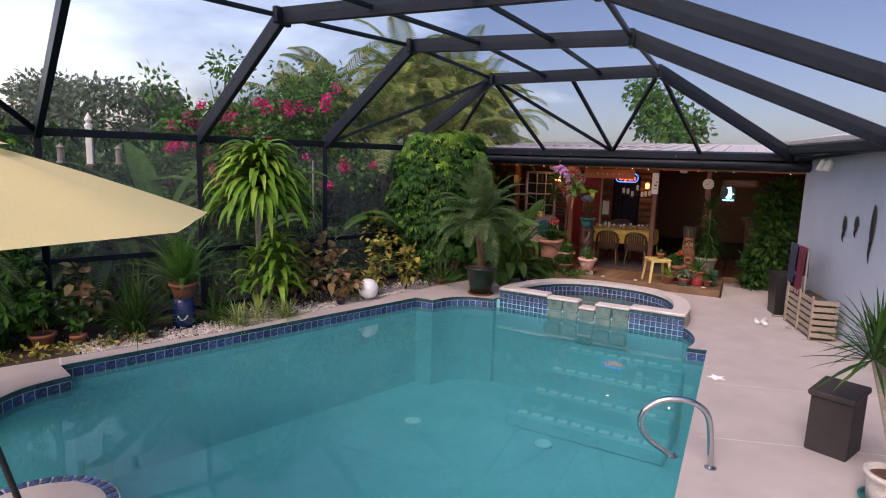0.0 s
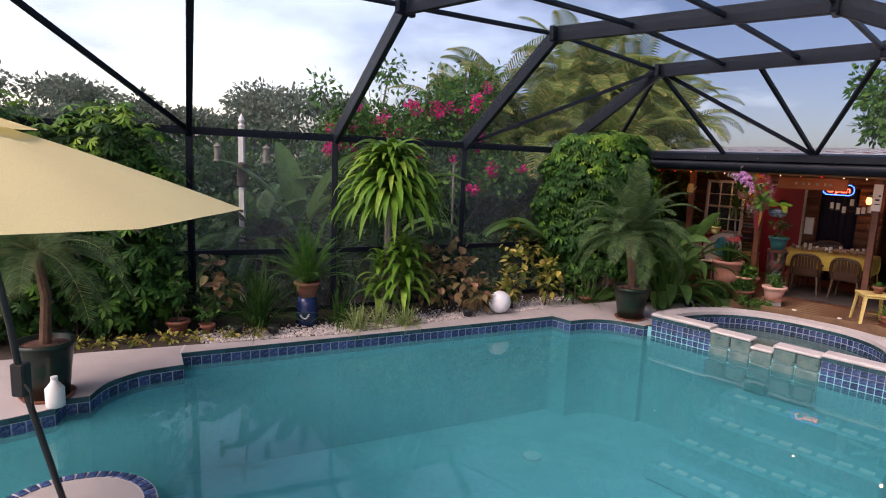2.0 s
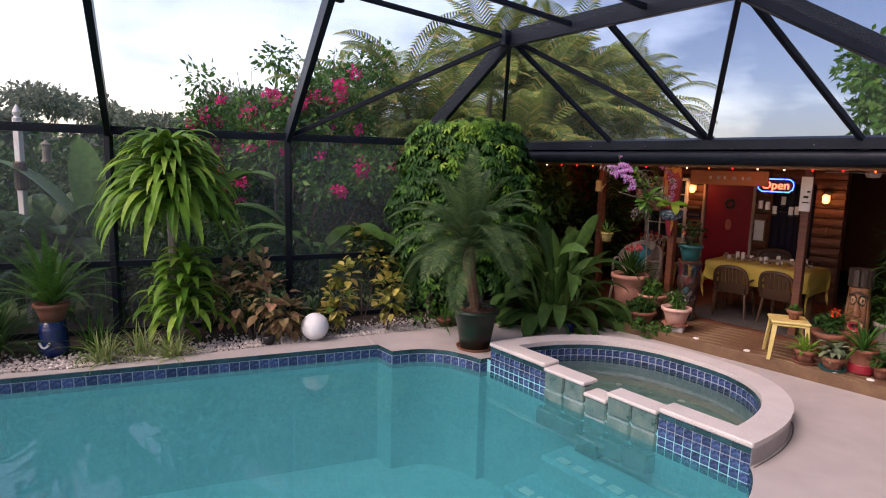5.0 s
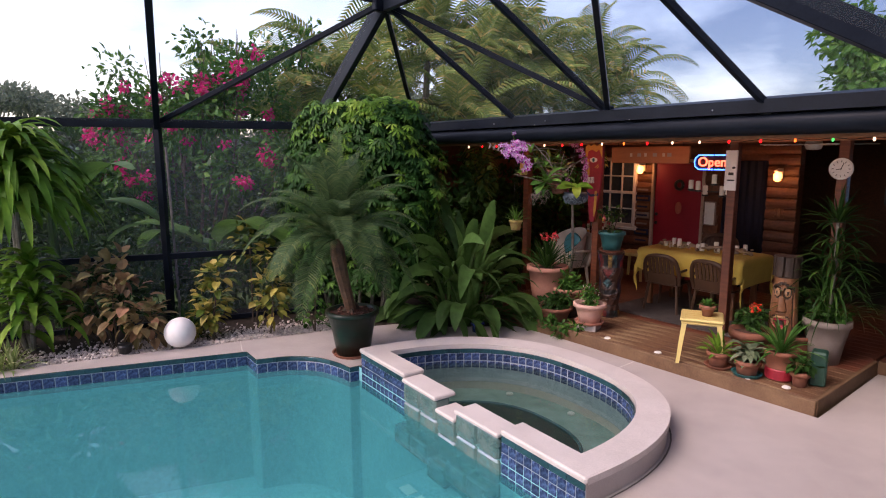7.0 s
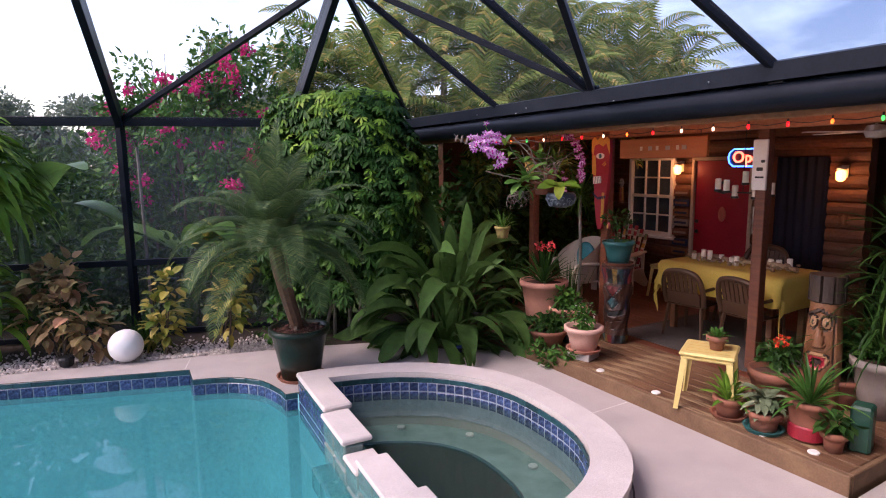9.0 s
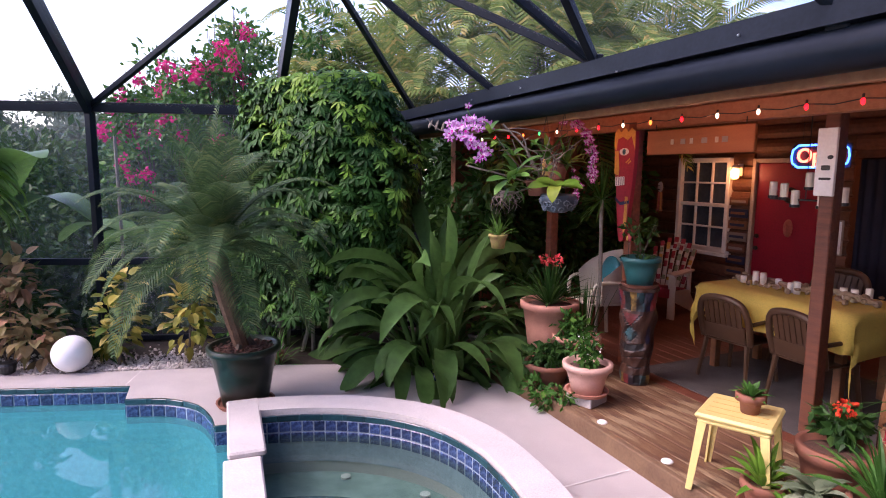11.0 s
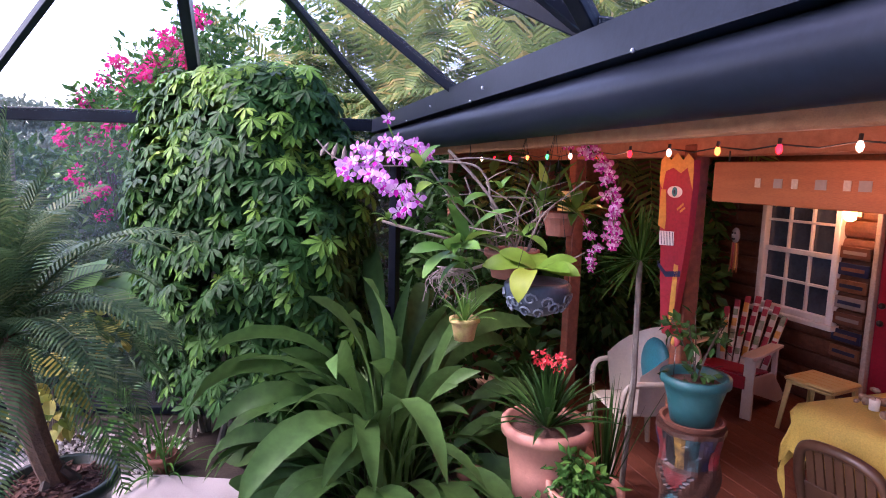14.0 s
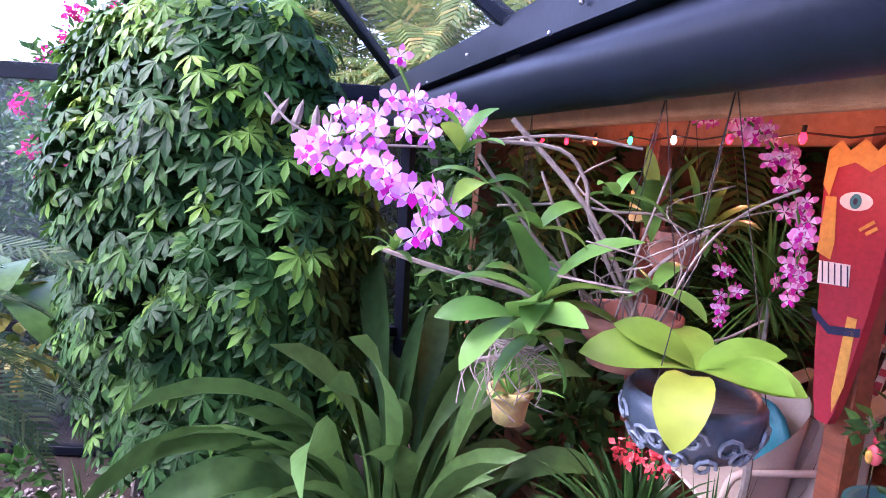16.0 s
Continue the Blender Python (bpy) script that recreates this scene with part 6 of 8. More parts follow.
def plastic_stool(m, label):
    t = thing("plastic_stool", label, "stool", "yellow stools", "", m)
    part("top", Shape().box(-0.19, -0.19, 0.405, 0.19, 0.19, 0.435, None, 0.012), YPLAST, t)
    part("apron", Shape().box(-0.178, -0.178, 0.378, 0.178, 0.178, 0.404, None, 0.01), YPLAST, t)
    for k in range(4):
        part("groove", Shape().box(-0.15, -0.12 + k * 0.075, 0.4352, 0.15, -0.115 + k * 0.075, 0.4358), MYEL, t)
    for sx in (-1, 1):
        for sy in (-1, 1):
            part("leg", Shape().add([Vector((sx * a, sy * b, z)) for z, k in ((0.40, 0.0), (0.0, 0.035)) for a, b in ((0.172 + k, 0.172 + k), (0.128 + k * 1.35, 0.172 + k), (0.128 + k * 1.35, 0.160 + k), (0.160 + k, 0.160 + k), (0.160 + k, 0.128 + k * 1.35), (0.172 + k, 0.128 + k * 1.35))],
                                    [(i, (i + 1) % 6, 6 + (i + 1) % 6, 6 + i) for i in range(6)] + [(0, 1, 2, 3, 4, 5), (6, 7, 8, 9, 10, 11)]), YPLAST, t)
    return t


plastic_stool(at_cab(-1.10, 0.24, FZ, 28), "yellow plastic stool on the wooden deck")
plastic_stool(at_cab(-3.72, 3.05, FZ, 10), "yellow plastic stool beside the red door")
sp = pot(at_cab(-1.06, 0.26, FZ + 0.436), 0.062, 0.045, 0.105, TERRA, "small terracotta pot with a succulent on the stool")
part("leaves", rosette(Shape(), (0, 0, 0.09), 26, 0.085, 0.03, 0.4, (5, 80), 7, 3), G_MID, sp)
rg = thing("rug", "worn grey outdoor rug under the table", "rug", "", "", at_cab(-2.0, 1.85, FZ))
part("weave", Shape().box(-0.85, -0.72, 0.002, 1.0, 0.85, 0.010, None, 0.003), RUG, rg)

# pots at the deck's corner
p1 = pot(at_cab(-0.80, 0.60, FZ), 0.175, 0.135, 0.30, TERRA, "terracotta tub with red-flowered plant on the deck corner", lip_h=0.07)
bushy(p1, 0.28, 0.2, 0.16, 240, 0.038, G_DEEP, 301)
part("flower_head", cloud(Shape(), [(0.05, -0.03, 0.53, 0.05, 0.05, 0.04)], 50, 0.022, seed=5, long=1.2), leafy("red_petal", (0.6, 0.03, 0.02), (0.75, 0.08, 0.03), None, 0.5), p1, "small red flowers")
p2 = pot(at_cab(-0.88, 0.17, FZ), 0.095, 0.075, 0.14, TERRA, "brown pot with a lime green bromeliad", saucer=TERRA)
part("leaves", rosette(Shape(), (0, 0, 0.12), 26, 0.24, 0.036, 0.75, (10, 85), 8), G_LIME, p2)
p3 = pot(at_cab(-0.62, 0.17, FZ), 0.10, 0.08, 0.13, TERRA, "terracotta pot with broad silvery leaves", saucer=TEALPOT)
s = Shape()
g = random.Random(302)
for k in range(34):
    a = k * 2.399
    s.leaf((0, 0, 0.11 + 0.004 * k), (math.cos(a), math.sin(a), g.uniform(0.0, 1.2)), g.uniform(0.14, 0.22), 0.075, 1.0, 5, 0.12, 0.0)
part("leaves", s, leafy("silvery_leaf", (0.06, 0.10, 0.05), (0.20, 0.24, 0.15), (0.32, 0.35, 0.24)), p3)
p4 = pot(at_cab(-0.40, 0.30, FZ), 0.125, 0.10, 0.27, TERRA, "banded terracotta pot with a red foot and grassy plant")
part("band", Shape().lathe([(0.1015, 0.012), (0.115, 0.02), (0.1175, 0.10), (0.1075, 0.115)], 28), MRED, p4)
part("leaves", rosette(Shape(), (0, 0, 0.24), 44, 0.34, 0.026, 0.8, (10, 85), 9), G_MID, p4)
p5 = pot(at_cab(-0.22, 0.26, FZ), 0.065, 0.05, 0.13, TERRA, "small orange terracotta pot with dark leaves")
bushy(p5, 0.12, 0.1, 0.1, 60, 0.045, G_DEEP, 303)
tg = thing("green_trough", "dark green plastic planter standing on end", "planter", "", "", at_cab(-0.14, 0.42, FZ, 15))
part("body", Shape().box(-0.06, -0.07, 0, 0.06, 0.07, 0.30, None, 0.015), surface("dark_green_plastic", (0.01, 0.06, 0.04), (0.008, 0.05, 0.032), 0.4), tg)
p6 = pot(at_cab(-0.33, 1.10, FZ), 0.19, 0.125, 0.42, GREYPOT, "tall taupe planter with a dracaena and trailing grasses", lip_h=0.06)
part("cane", Shape().tube([(0, 0, 0.38), (0.02, 0, 0.9), (0.0, 0.02, 1.35)], [0.022, 0.018, 0.014], 7), GREYBARK, p6)
s = rosette(Shape(), (0.0, 0.02, 1.33), 34, 0.34, 0.032, 0.6, (0, 86), 11)
for j, z in enumerate((1.16, 1.0, 0.84, 0.68)):
    rosette(s, (0.01, 0, z), 26, 0.36 + 0.03 * j, 0.026, 1.3, (-20, 60), 12 + j)
part("leaf_head", s, G_DEEP, p6)
part("grass", rosette(Shape(), (0, 0, 0.40), 90, 0.70, 0.012, 1.3, (25, 88), 13), G_DEEP, p6)
bushy(p6, 0.40, 0.2, 0.14, 160, 0.035, G_MID, 304)
bb = pot(at_cab(-0.62, 1.1, FZ), 0.2, 0.17, 0.22, TERRA, "low terracotta bowl behind the tiki carving")
bushy(bb, 0.2, 0.2, 0.3, 160, 0.06, G_DEEP, 305)

# tiki carving: one plain mesh, its face cut into the round of the log
tk = Shape()


def tiki_cut(z, a):
    """Depth of the carving and the paint at a height and an angle from the front."""
    x = a * 0.115
    if z > 0.80:
        groove = abs((a * 4.5 / PI) % 1 - 0.5)
        return 0.012 if groove < 0.38 else -0.012, 2
    if z < 0.20:
        return 0.0, 0
    eye = ((abs(x) - 0.048) / 0.030) ** 2 + ((z - 0.66) / 0.042) ** 2
    if eye < 0.16:
        return 0.010, 2
    if eye < 1:
        return 0.004, 1
    if eye < 1.9:
        return -0.010, 2
    nose = abs(x) / (0.012 + 0.030 * max(0.0, min(1.0, (0.68 - z) / 0.18)))
    if 0.48 < z < 0.70 and nose < 1:
        return 0.034 * (1 - 0.6 * nose * nose) * min(1.0, (0.72 - z) / 0.16), 0
    mouth = (x / 0.070) ** 2 + ((z - 0.37 - 0.35 * x * x / 0.07) / 0.062) ** 2
    if mouth < 0.22:
        return -0.016, 2
    if mouth < 0.62:
        return 0.006, 3
    if mouth < 1.05:
        return 0.016, 1
    if mouth < 1.35:
        return -0.006, 2
    if abs(z - 0.755 + 0.5 * abs(x)) < 0.016 and abs(x) < 0.10:
        return 0.014, 2
    if abs(abs(x) - 0.105 - 0.12 * (0.5 - z) ** 2) < 0.007 and z < 0.72:
        return -0.008, 2
    return 0.0, 0


NA, NZ = 72, 80
for j in range(NZ + 1):
    z = 1.0 * j / NZ
    r0 = 0.112 + 0.012 * math.sin(z * 5.2) + (0.008 if z > 0.80 else 0.0)
    for k in range(NA):
        a = 2 * PI * k / NA - PI
        r = r0 + tiki_cut(z, a)[0]
        tk.v.append((r * math.sin(a), -r * math.cos(a), z))
for j in range(NZ):
    for k in range(NA):
        tk.f.append((j * NA + k, j * NA + (k + 1) % NA, (j + 1) * NA + (k + 1) % NA, (j + 1) * NA + k))
        tk.m.append(tiki_cut((j + 0.5) / NZ, 2 * PI * (k + 0.5) / NA - PI)[1])
tk.f.append(tuple(NZ * NA + k for k in range(NA)))
tk.m.append(2)
tiki = tagged(part("tiki_carving", tk, [BROWN, surface("pale_wood", (0.40, 0.22, 0.11), None, 0.5), surface("charred_wood", (0.022, 0.014, 0.010), (0.045, 0.026, 0.016), 0.6, scale=12, bump=0.3), MRED]), "carved wooden tiki post with a dark crown on the deck", "carving")
tiki.matrix_basis = at_cab(-0.64, 0.90, FZ, 8) @ Matrix.Scale(1.0, 4)

# painted totem stool with the teal pot
tt = Shape()
NA, NZ = 56, 72
def totem_paint(z, a):
    """Which paint a spot of the carving carries; a is the angle from the front."""
    if z > 0.775 or 0.605 < z < 0.62:
        return 0
    if z > 0.62:
        u = (a / 0.42 + (z - 0.62) * 1.2) % 5
        return (3, 2, 4, 1, 5)[int(u)] if abs(u % 1 - 0.5) < 0.44 else 5
    if z > 0.50:
        return 1 if abs(a) < (z - 0.49) * 5.2 else (5 if abs(a) < (z - 0.49) * 5.2 + 0.1 else 0)
    if z > 0.36:
        u = abs(a) / 0.42 + abs(z - 0.43) / 0.06
        return 2 if u < 1 else (5 if u < 1.35 else (4 if 1.0 < abs(a) < 1.35 else 0))
    if z > 0.27:
        return 5 if abs(a) < 0.9 and abs(z - 0.315 - 0.03 * a * a) < 0.028 else 0
    if z < 0.085:
        return (2, 3, 1, 4, 5)[int((a + 3.2) / 0.40) % 5] if z > 0.012 else 0
    return 5 if abs(math.sin(z * 40) + 0.4 * math.sin(a * 3)) < 0.12 else 0
for j in range(NZ + 1):
    z = 0.80 * j / NZ
    r0 = 0.108 + 0.042 * (z / 0.8) + 0.007 * math.sin(z * 26)
    if z > 0.775:
        r0 = 0.158
    for k in range(NA):
        a = 2 * PI * k / NA - PI
        r = r0 * (1 + 0.035 * math.sin(a * 5 + z * 9) + 0.025 * math.cos(a * 9 - z * 31) - (0.05 if totem_paint(z, a) == 5 else 0.0))
        tt.v.append((r * math.sin(a), -r * math.cos(a), z))
for j in range(NZ):
    for k in range(NA):
        tt.f.append((j * NA + k, j * NA + (k + 1) % NA, (j + 1) * NA + (k + 1) % NA, (j + 1) * NA + k))
        tt.m.append(totem_paint(0.80 * (j + 0.5) / NZ, 2 * PI * (k + 0.5) / NA - PI))
tt.f.append(tuple(NZ * NA + k for k in range(NA)))
tt.m.append(0)
totem = tagged(part("totem_stool", tt, [surface("dark_carved_wood", (0.085, 0.035, 0.02), (0.03, 0.016, 0.012), 0.45, scale=8, fine=50, bump=0.4)] + [surface("aged_" + q, c, (0.03, 0.018, 0.012), 0.5, scale=11, fine=50, bump=0.4) for q, c in (("red", (0.22, 0.016, 0.02)), ("teal", (0.02, 0.13, 0.15)), ("ochre", (0.34, 0.20, 0.04)), ("navy", (0.012, 0.018, 0.06)))] + [BLACK]), "carved totem pedestal painted red, teal, blue and yellow", "carving")
totem.matrix_basis = at_cab(-2.60, 0.86, FZ, 22)
tp_ = pot(at_cab(-2.60, 0.86, FZ + 0.80), 0.145, 0.10, 0.23, TEALPOT, "teal plastic pot with sparse leafy stems on the totem", saucer=TERRA)
s = Shape()
for k in range(5):
    a = k * 1.3
    q = [(0, 0, 0.2), (0.05 * math.cos(a), 0.05 * math.sin(a), 0.35), (0.13 * math.cos(a), 0.13 * math.sin(a), 0.50)]
    s.tube(q, 0.004, 4)
part("stem", s, BARK, tp_)
part("foliage", cloud(Shape(), [(0.11 * math.cos(k * 1.3), 0.11 * math.sin(k * 1.3), 0.46, 0.08, 0.08, 0.08) for k in range(5)] + [(0, 0, 0.26, 0.12, 0.12, 0.05)], 120, 0.03, seed=306, shell=0.1), G_DEEP, tp_)

# big terracotta and its neighbours by the front edge
st0 = thing("pot_stand", "dark round base under the large pot", "stand", "", "", at_cab(-3.22, 0.42, FZ))
part("body", Shape().lathe([(0, 0), (0.19, 0), (0.18, 0.09), (0, 0.09)], 20), BLACK, st0)
p7 = pot(at_cab(-3.22, 0.42, FZ + 0.09), 0.232, 0.172, 0.50, TERRA_PINK, "large pinkish terracotta pot with red-flowered strap leaves", 0.025, 0.06)
part("leaves", rosette(Shape(), (0, 0, 0.46), 70, 0.44, 0.030, 0.55, (25, 88), 14), G_DEEP, p7)
RPET = leafy("coral_red_petal", (0.62, 0.04, 0.06), (0.75, 0.10, 0.10), (0.85, 0.25, 0.22), 0.5)
for k, (x, y) in enumerate(((0.0, -0.05), (0.10, 0.0))):
    part("stalk", Shape().tube([(x * 0.3, y * 0.3, 0.44), (x, y, 0.84)], 0.004, 4), G_MID, p7)
    part("flower_head", cloud(Shape(), [(x, y, 0.87, 0.045, 0.045, 0.045)], 60, 0.020, seed=307 + k, long=1.3), RPET, p7, "coral red flower head")
p8 = pot(at_cab(-2.92, 0.50, FZ + 0.18), 0.185, 0.12, 0.17, TERRA_PINK, "terracotta bowl with a leafy green plant", lip=0.018)
bushy(p8, 0.15, 0.18, 0.18, 260, 0.035, G_MID, 309)
st1 = thing("pot_stand", "dark block used as a pot stand", "stand", "", "", at_cab(-2.92, 0.50, FZ))
part("body", Shape().box(-0.12, -0.12, 0, 0.12, 0.12, 0.18, None, 0.01), BLACK, st1)
p9 = pot(at_cab(-2.88, 0.20, FZ), 0.185, 0.13, 0.17, TERRA, "orange terracotta bowl overflowing with ivy", lip=0.015)
bushy(p9, 0.15, 0.24, 0.14, 330, 0.038, G_DEEP, 310)
st2 = thing("pot_stand", "flat concrete block under a pot", "stand", "", "", at_cab(-2.40, 0.22, FZ, 20))
part("body", Shape().box(-0.11, -0.11, 0, 0.11, 0.11, 0.07, None, 0.006), CONCRETE, st2)
p10 = pot(at_cab(-2.40, 0.22, FZ + 0.07), 0.165, 0.115, 0.225, PALE_POT, "pale pink pot with a small white-flowered bush", 0.02, 0.045, saucer=TERRA_PINK)
bushy(p10, 0.2, 0.14, 0.2, 240, 0.030, G_MID, 311)
part("blossom", cloud(Shape(), [(0, 0, 0.36, 0.12, 0.12, 0.1)], 50, 0.012, seed=312, long=1.2), WHITE, p10, "tiny white blossoms")
iv = thing("ivy", "ivy trailing over the deck boards between the pots", "ivy", "", "", at_cab(-2.75, 0.05, FZ))
part("leaves", cloud(Shape(), [(-0.35, -0.02, 0.03, 0.2, 0.1, 0.05), (0.0, -0.06, 0.03, 0.25, 0.1, 0.06), (0.25, 0.0, 0.04, 0.2, 0.12, 0.06), (-0.6, 0.05, 0.04, 0.2, 0.1, 0.08), (0.1, -0.05, -0.06, 0.15, 0.05, 0.06)], 420, 0.032, seed=313, shell=0.1), G_MID, iv)
for x, y, r, h, mt, lb in ((-3.62, 0.12, 0.07, 0.13, TERRA, "small red clay pot with a seedling"), (-3.95, 0.1, 0.09, 0.14, GREYPOT, "small grey pot with a seedling")):
    q = pot(at_cab(x, y, FZ), r, r * 0.75, h, mt, lb)
    bushy(q, h, r, 0.1, 50, 0.025, G_MID, int(x * -100))
q = pot((3.98, 8.78, -0.02), 0.075, 0.06, 0.14, BLUEPOT, "small cobalt blue pot under the broad leaves")
bushy(q, 0.13, 0.07, 0.08, 40, 0.025, G_MID, 317)
for x, y in ((-2.05, 0.09), (-1.45, 0.09), (-0.58, 0.10), (-0.27, 0.13)):
    dl = thing("deck_light", "small round white light set on the deck edge", "deck light", "deck lights", "", at_cab(x, y, FZ))
    part("lens", Shape().lathe([(0, 0), (0.035, 0), (0.035, 0.006), (0.028, 0.012), (0, 0.013)], 16), WHITE, dl)
yu = thing("yucca", "spiky dracaena with thin radiating leaves on a bare stem", "plant", "", "", at_cab(-3.42, 1.08, FZ))
part("cane", Shape().tube([(0, 0, 0), (0.05, 0, 0.7), (0, 0.02, 1.46)], 0.018, 6), GREYBARK, yu)
part("leaf_head", rosette(Shape(), (0, 0.02, 1.46), 80, 0.38, 0.016, 0.2, (-45, 85), 15, 3), G_MID, yu)
part("leaf_head", rosette(Shape(), (0.1, -0.2, 0.0), 26, 0.75, 0.016, 0.12, (68, 88), 16, 3), G_DEEP, yu)

# signs, mask, clock and lights of the cabana
bd = thing("sign_board", "orange wooden board with faded lettering hung from the beam", "sign", "", "", at_cab(-2.26, 1.02, 1.98))
part("board", Shape().box(-0.50, -0.015, 0, 0.50, 0.015, 0.19, None, 0.005), ORANGE, bd)
for k, (x, w) in enumerate(((-0.24, 0.03), (-0.14, 0.045), (-0.05, 0.03), (0.06, 0.05), (0.18, 0.03), (0.24, 0.05))):
    part("letter_bar", Shape().box(x, -0.0175, 0.075, x + w, -0.0152, 0.115), (TRIM, GREYPOT)[k % 2], bd)
for x in (-0.42, 0.42):
    part("hook", Shape().tube([(x, 0, 0.19), (x, 0, 0.24)], 0.004, 5), BLACK, bd)

mk = Shape()
outl = [(-0.105, 0.96), (0.105, 0.96), (0.11, 0.85), (0.10, 0.60), (0.085, 0.42), (0.06, 0.22), (0.035, 0.05), (0.02, 0.0), (-0.02, 0.0), (-0.04, 0.10), (-0.06, 0.30), (-0.075, 0.5), (-0.10, 0.66), (-0.11, 0.85)]
mk.add([(x, y, z) for y in (-0.02, 0.02) for x, z in outl], [tuple(range(len(outl)))[::-1], tuple(range(len(outl), 2 * len(outl)))] + [(i, (i + 1) % len(outl), len(outl) + (i + 1) % len(outl), len(outl) + i) for i in range(len(outl))], 0)
def flat(pts, slot, y=-0.0235):
    mk.add([(x, y, z) for x, z in pts], [tuple(range(len(pts)))], slot)
flat([(-0.11, 0.84), (-0.085, 0.80), (-0.07, 0.90), (-0.02, 0.92), (0.03, 0.89), (0.07, 0.92), (0.112, 0.80), (0.107, 0.96), (0.07, 0.995), (0.04, 0.96), (0.0, 1.0), (-0.04, 0.96), (-0.07, 0.995), (-0.107, 0.96)], 1)
flat([(-0.095, 0.80), (-0.06, 0.80), (-0.045, 0.64), (-0.05, 0.58), (-0.098, 0.60)], 1)
flat([(0.0 + 0.05 * math.cos(a * PI / 8), 0.79 + 0.032 * math.sin(a * PI / 8)) for a in range(16)], 2)
flat([(0.0 + 0.018 * math.cos(a * PI / 8), 0.79 + 0.026 * math.sin(a * PI / 8)) for a in range(16)], 3, -0.025)
flat([(0.0 + 0.007 * math.cos(a * PI / 4), 0.79 + 0.012 * math.sin(a * PI / 4)) for a in range(8)], 4, -0.0262)
flat([(-0.085, 0.57), (0.015, 0.575), (0.02, 0.50), (-0.08, 0.49)], 2)
for k in range(5):
    flat([(-0.075 + k * 0.02, 0.57), (-0.070 + k * 0.02, 0.57), (-0.060 + k * 0.02, 0.497), (-0.065 + k * 0.02, 0.497)], 4, -0.025)
for k in range(2):
    flat([(0.02 + 0.02 * k, 0.70 - 0.01 * k), (0.06 + 0.01 * k, 0.735 - 0.02 * k), (0.066 + 0.01 * k, 0.725 - 0.02 * k), (0.026 + 0.02 * k, 0.69 - 0.01 * k)], 1)
flat([(-0.085, 0.40), (-0.02, 0.35), (0.075, 0.37), (0.075, 0.34), (-0.02, 0.32), (-0.08, 0.37)], 4)
flat([(0.03, 0.40), (0.06, 0.40), (0.055, 0.16), (0.03, 0.05), (0.02, 0.12)], 1)
mask = tagged(part("painted_mask", mk, [MRED, MYEL, WHITE, MTEAL, MBLUE]), "tall painted wooden mask, red with ochre crest, on a post", "mask")
mask.matrix_basis = at_cab(-3.02, 1.02, 1.24, 2) @ Matrix.Diagonal((1.15, 1, 0.98, 1))
wm = Shape().box(-0.062, -0.012, 0, 0.062, 0.012, 0.42, None, 0.004)
wm.box(-0.02, -0.02, 0.16, 0.035, -0.012, 0.19, None, 0.003, 1)
wm.box(-0.03, -0.02, 0.10, 0.045, -0.012, 0.115, None, 0.003, 1)
wm.ball((0.03, -0.012, 0.24), (0.02, 0.008, 0.013), 8, 5, 1)
wmo = tagged(part("white_mask_plaque", wm, [WHITE, BLACK]), "whitewashed carved plaque fixed to a cabana post", "plaque")
wmo.matrix_basis = at_cab(-1.38, 1.18, 1.70)

ck = thing("wall_clock", "round white clock hanging on a cabana post", "clock", "", "", at_cab(-0.42, 1.34, 1.94) @ Matrix.Scale(0.82, 4))
part("case", Shape().lathe([(0.0, 0), (0.115, 0), (0.125, 0.012), (0.125, 0.028), (0.11, 0.034), (0.108, 0.02), (0, 0.02)], 28, pose(0, 0.012, 0, 90)), WHITE, ck)
for k in range(12):
    a = k * PI / 6
    part("hour_mark", Shape().box(-0.004, -0.0105, 0.075, 0.004, -0.0095, 0.095, pose(0, 0, 0, 0, math.degrees(a), 0)), BLACK, ck)
for a, L in ((-100, 0.05), (20, 0.075)):
    part("clock_hand", Shape().box(-0.004, -0.0125, -0.01, 0.004, -0.0112, L, pose(0, 0, 0, 0, a, 0)), BLACK, ck)

N_RED, N_BLUE, N_GREEN = glowing("red_neon", (1.0, 0.10, 0.05), 3.5), glowing("blue_neon", (0.03, 0.16, 1.0), 3.5), glowing("green_neon", (0.1, 1.0, 0.45), 4.0)
N_CYAN = glowing("cyan_neon", (0.1, 0.55, 1.0), 6.0)
neon = thing("neon_sign", "glowing neon sign reading Open in red with a blue border", "neon sign", "", "", at_cab(-2.11, 2.20, 1.98) @ Matrix.Scale(1.05, 4))
tcu = bpy.data.curves.new("letters", "FONT")
tcu.body, tcu.size, tcu.align_x, tcu.align_y, tcu.extrude, tcu.bevel_depth = "Open", 0.155, "CENTER", "CENTER", 0.004, 0.002
tcu.materials.append(N_RED)
tob = new("letters", tcu)
tob.parent, tob.matrix_basis = neon, pose(0, -0.02, 0.0, 90)
ol = [(-0.17, -0.085), (0.17, -0.085), (0.215, -0.05), (0.225, 0.0), (0.215, 0.05), (0.17, 0.085), (-0.17, 0.085), (-0.215, 0.05), (-0.225, 0.0), (-0.215, -0.05), (-0.17, -0.085)]
part("border_tube", Shape().tube([(x, -0.015, z) for x, z in ol], 0.008, 6), N_BLUE, neon)
part("backing", Shape().box(-0.23, 0.0, -0.09, 0.23, 0.008, 0.09, None, 0.003), BLACK, neon)
for x in (-0.15, 0.15):
    part("wire", Shape().tube([(x, 0, 0.09), (x, 0, 0.36)], 0.002, 4), BLACK, neon)
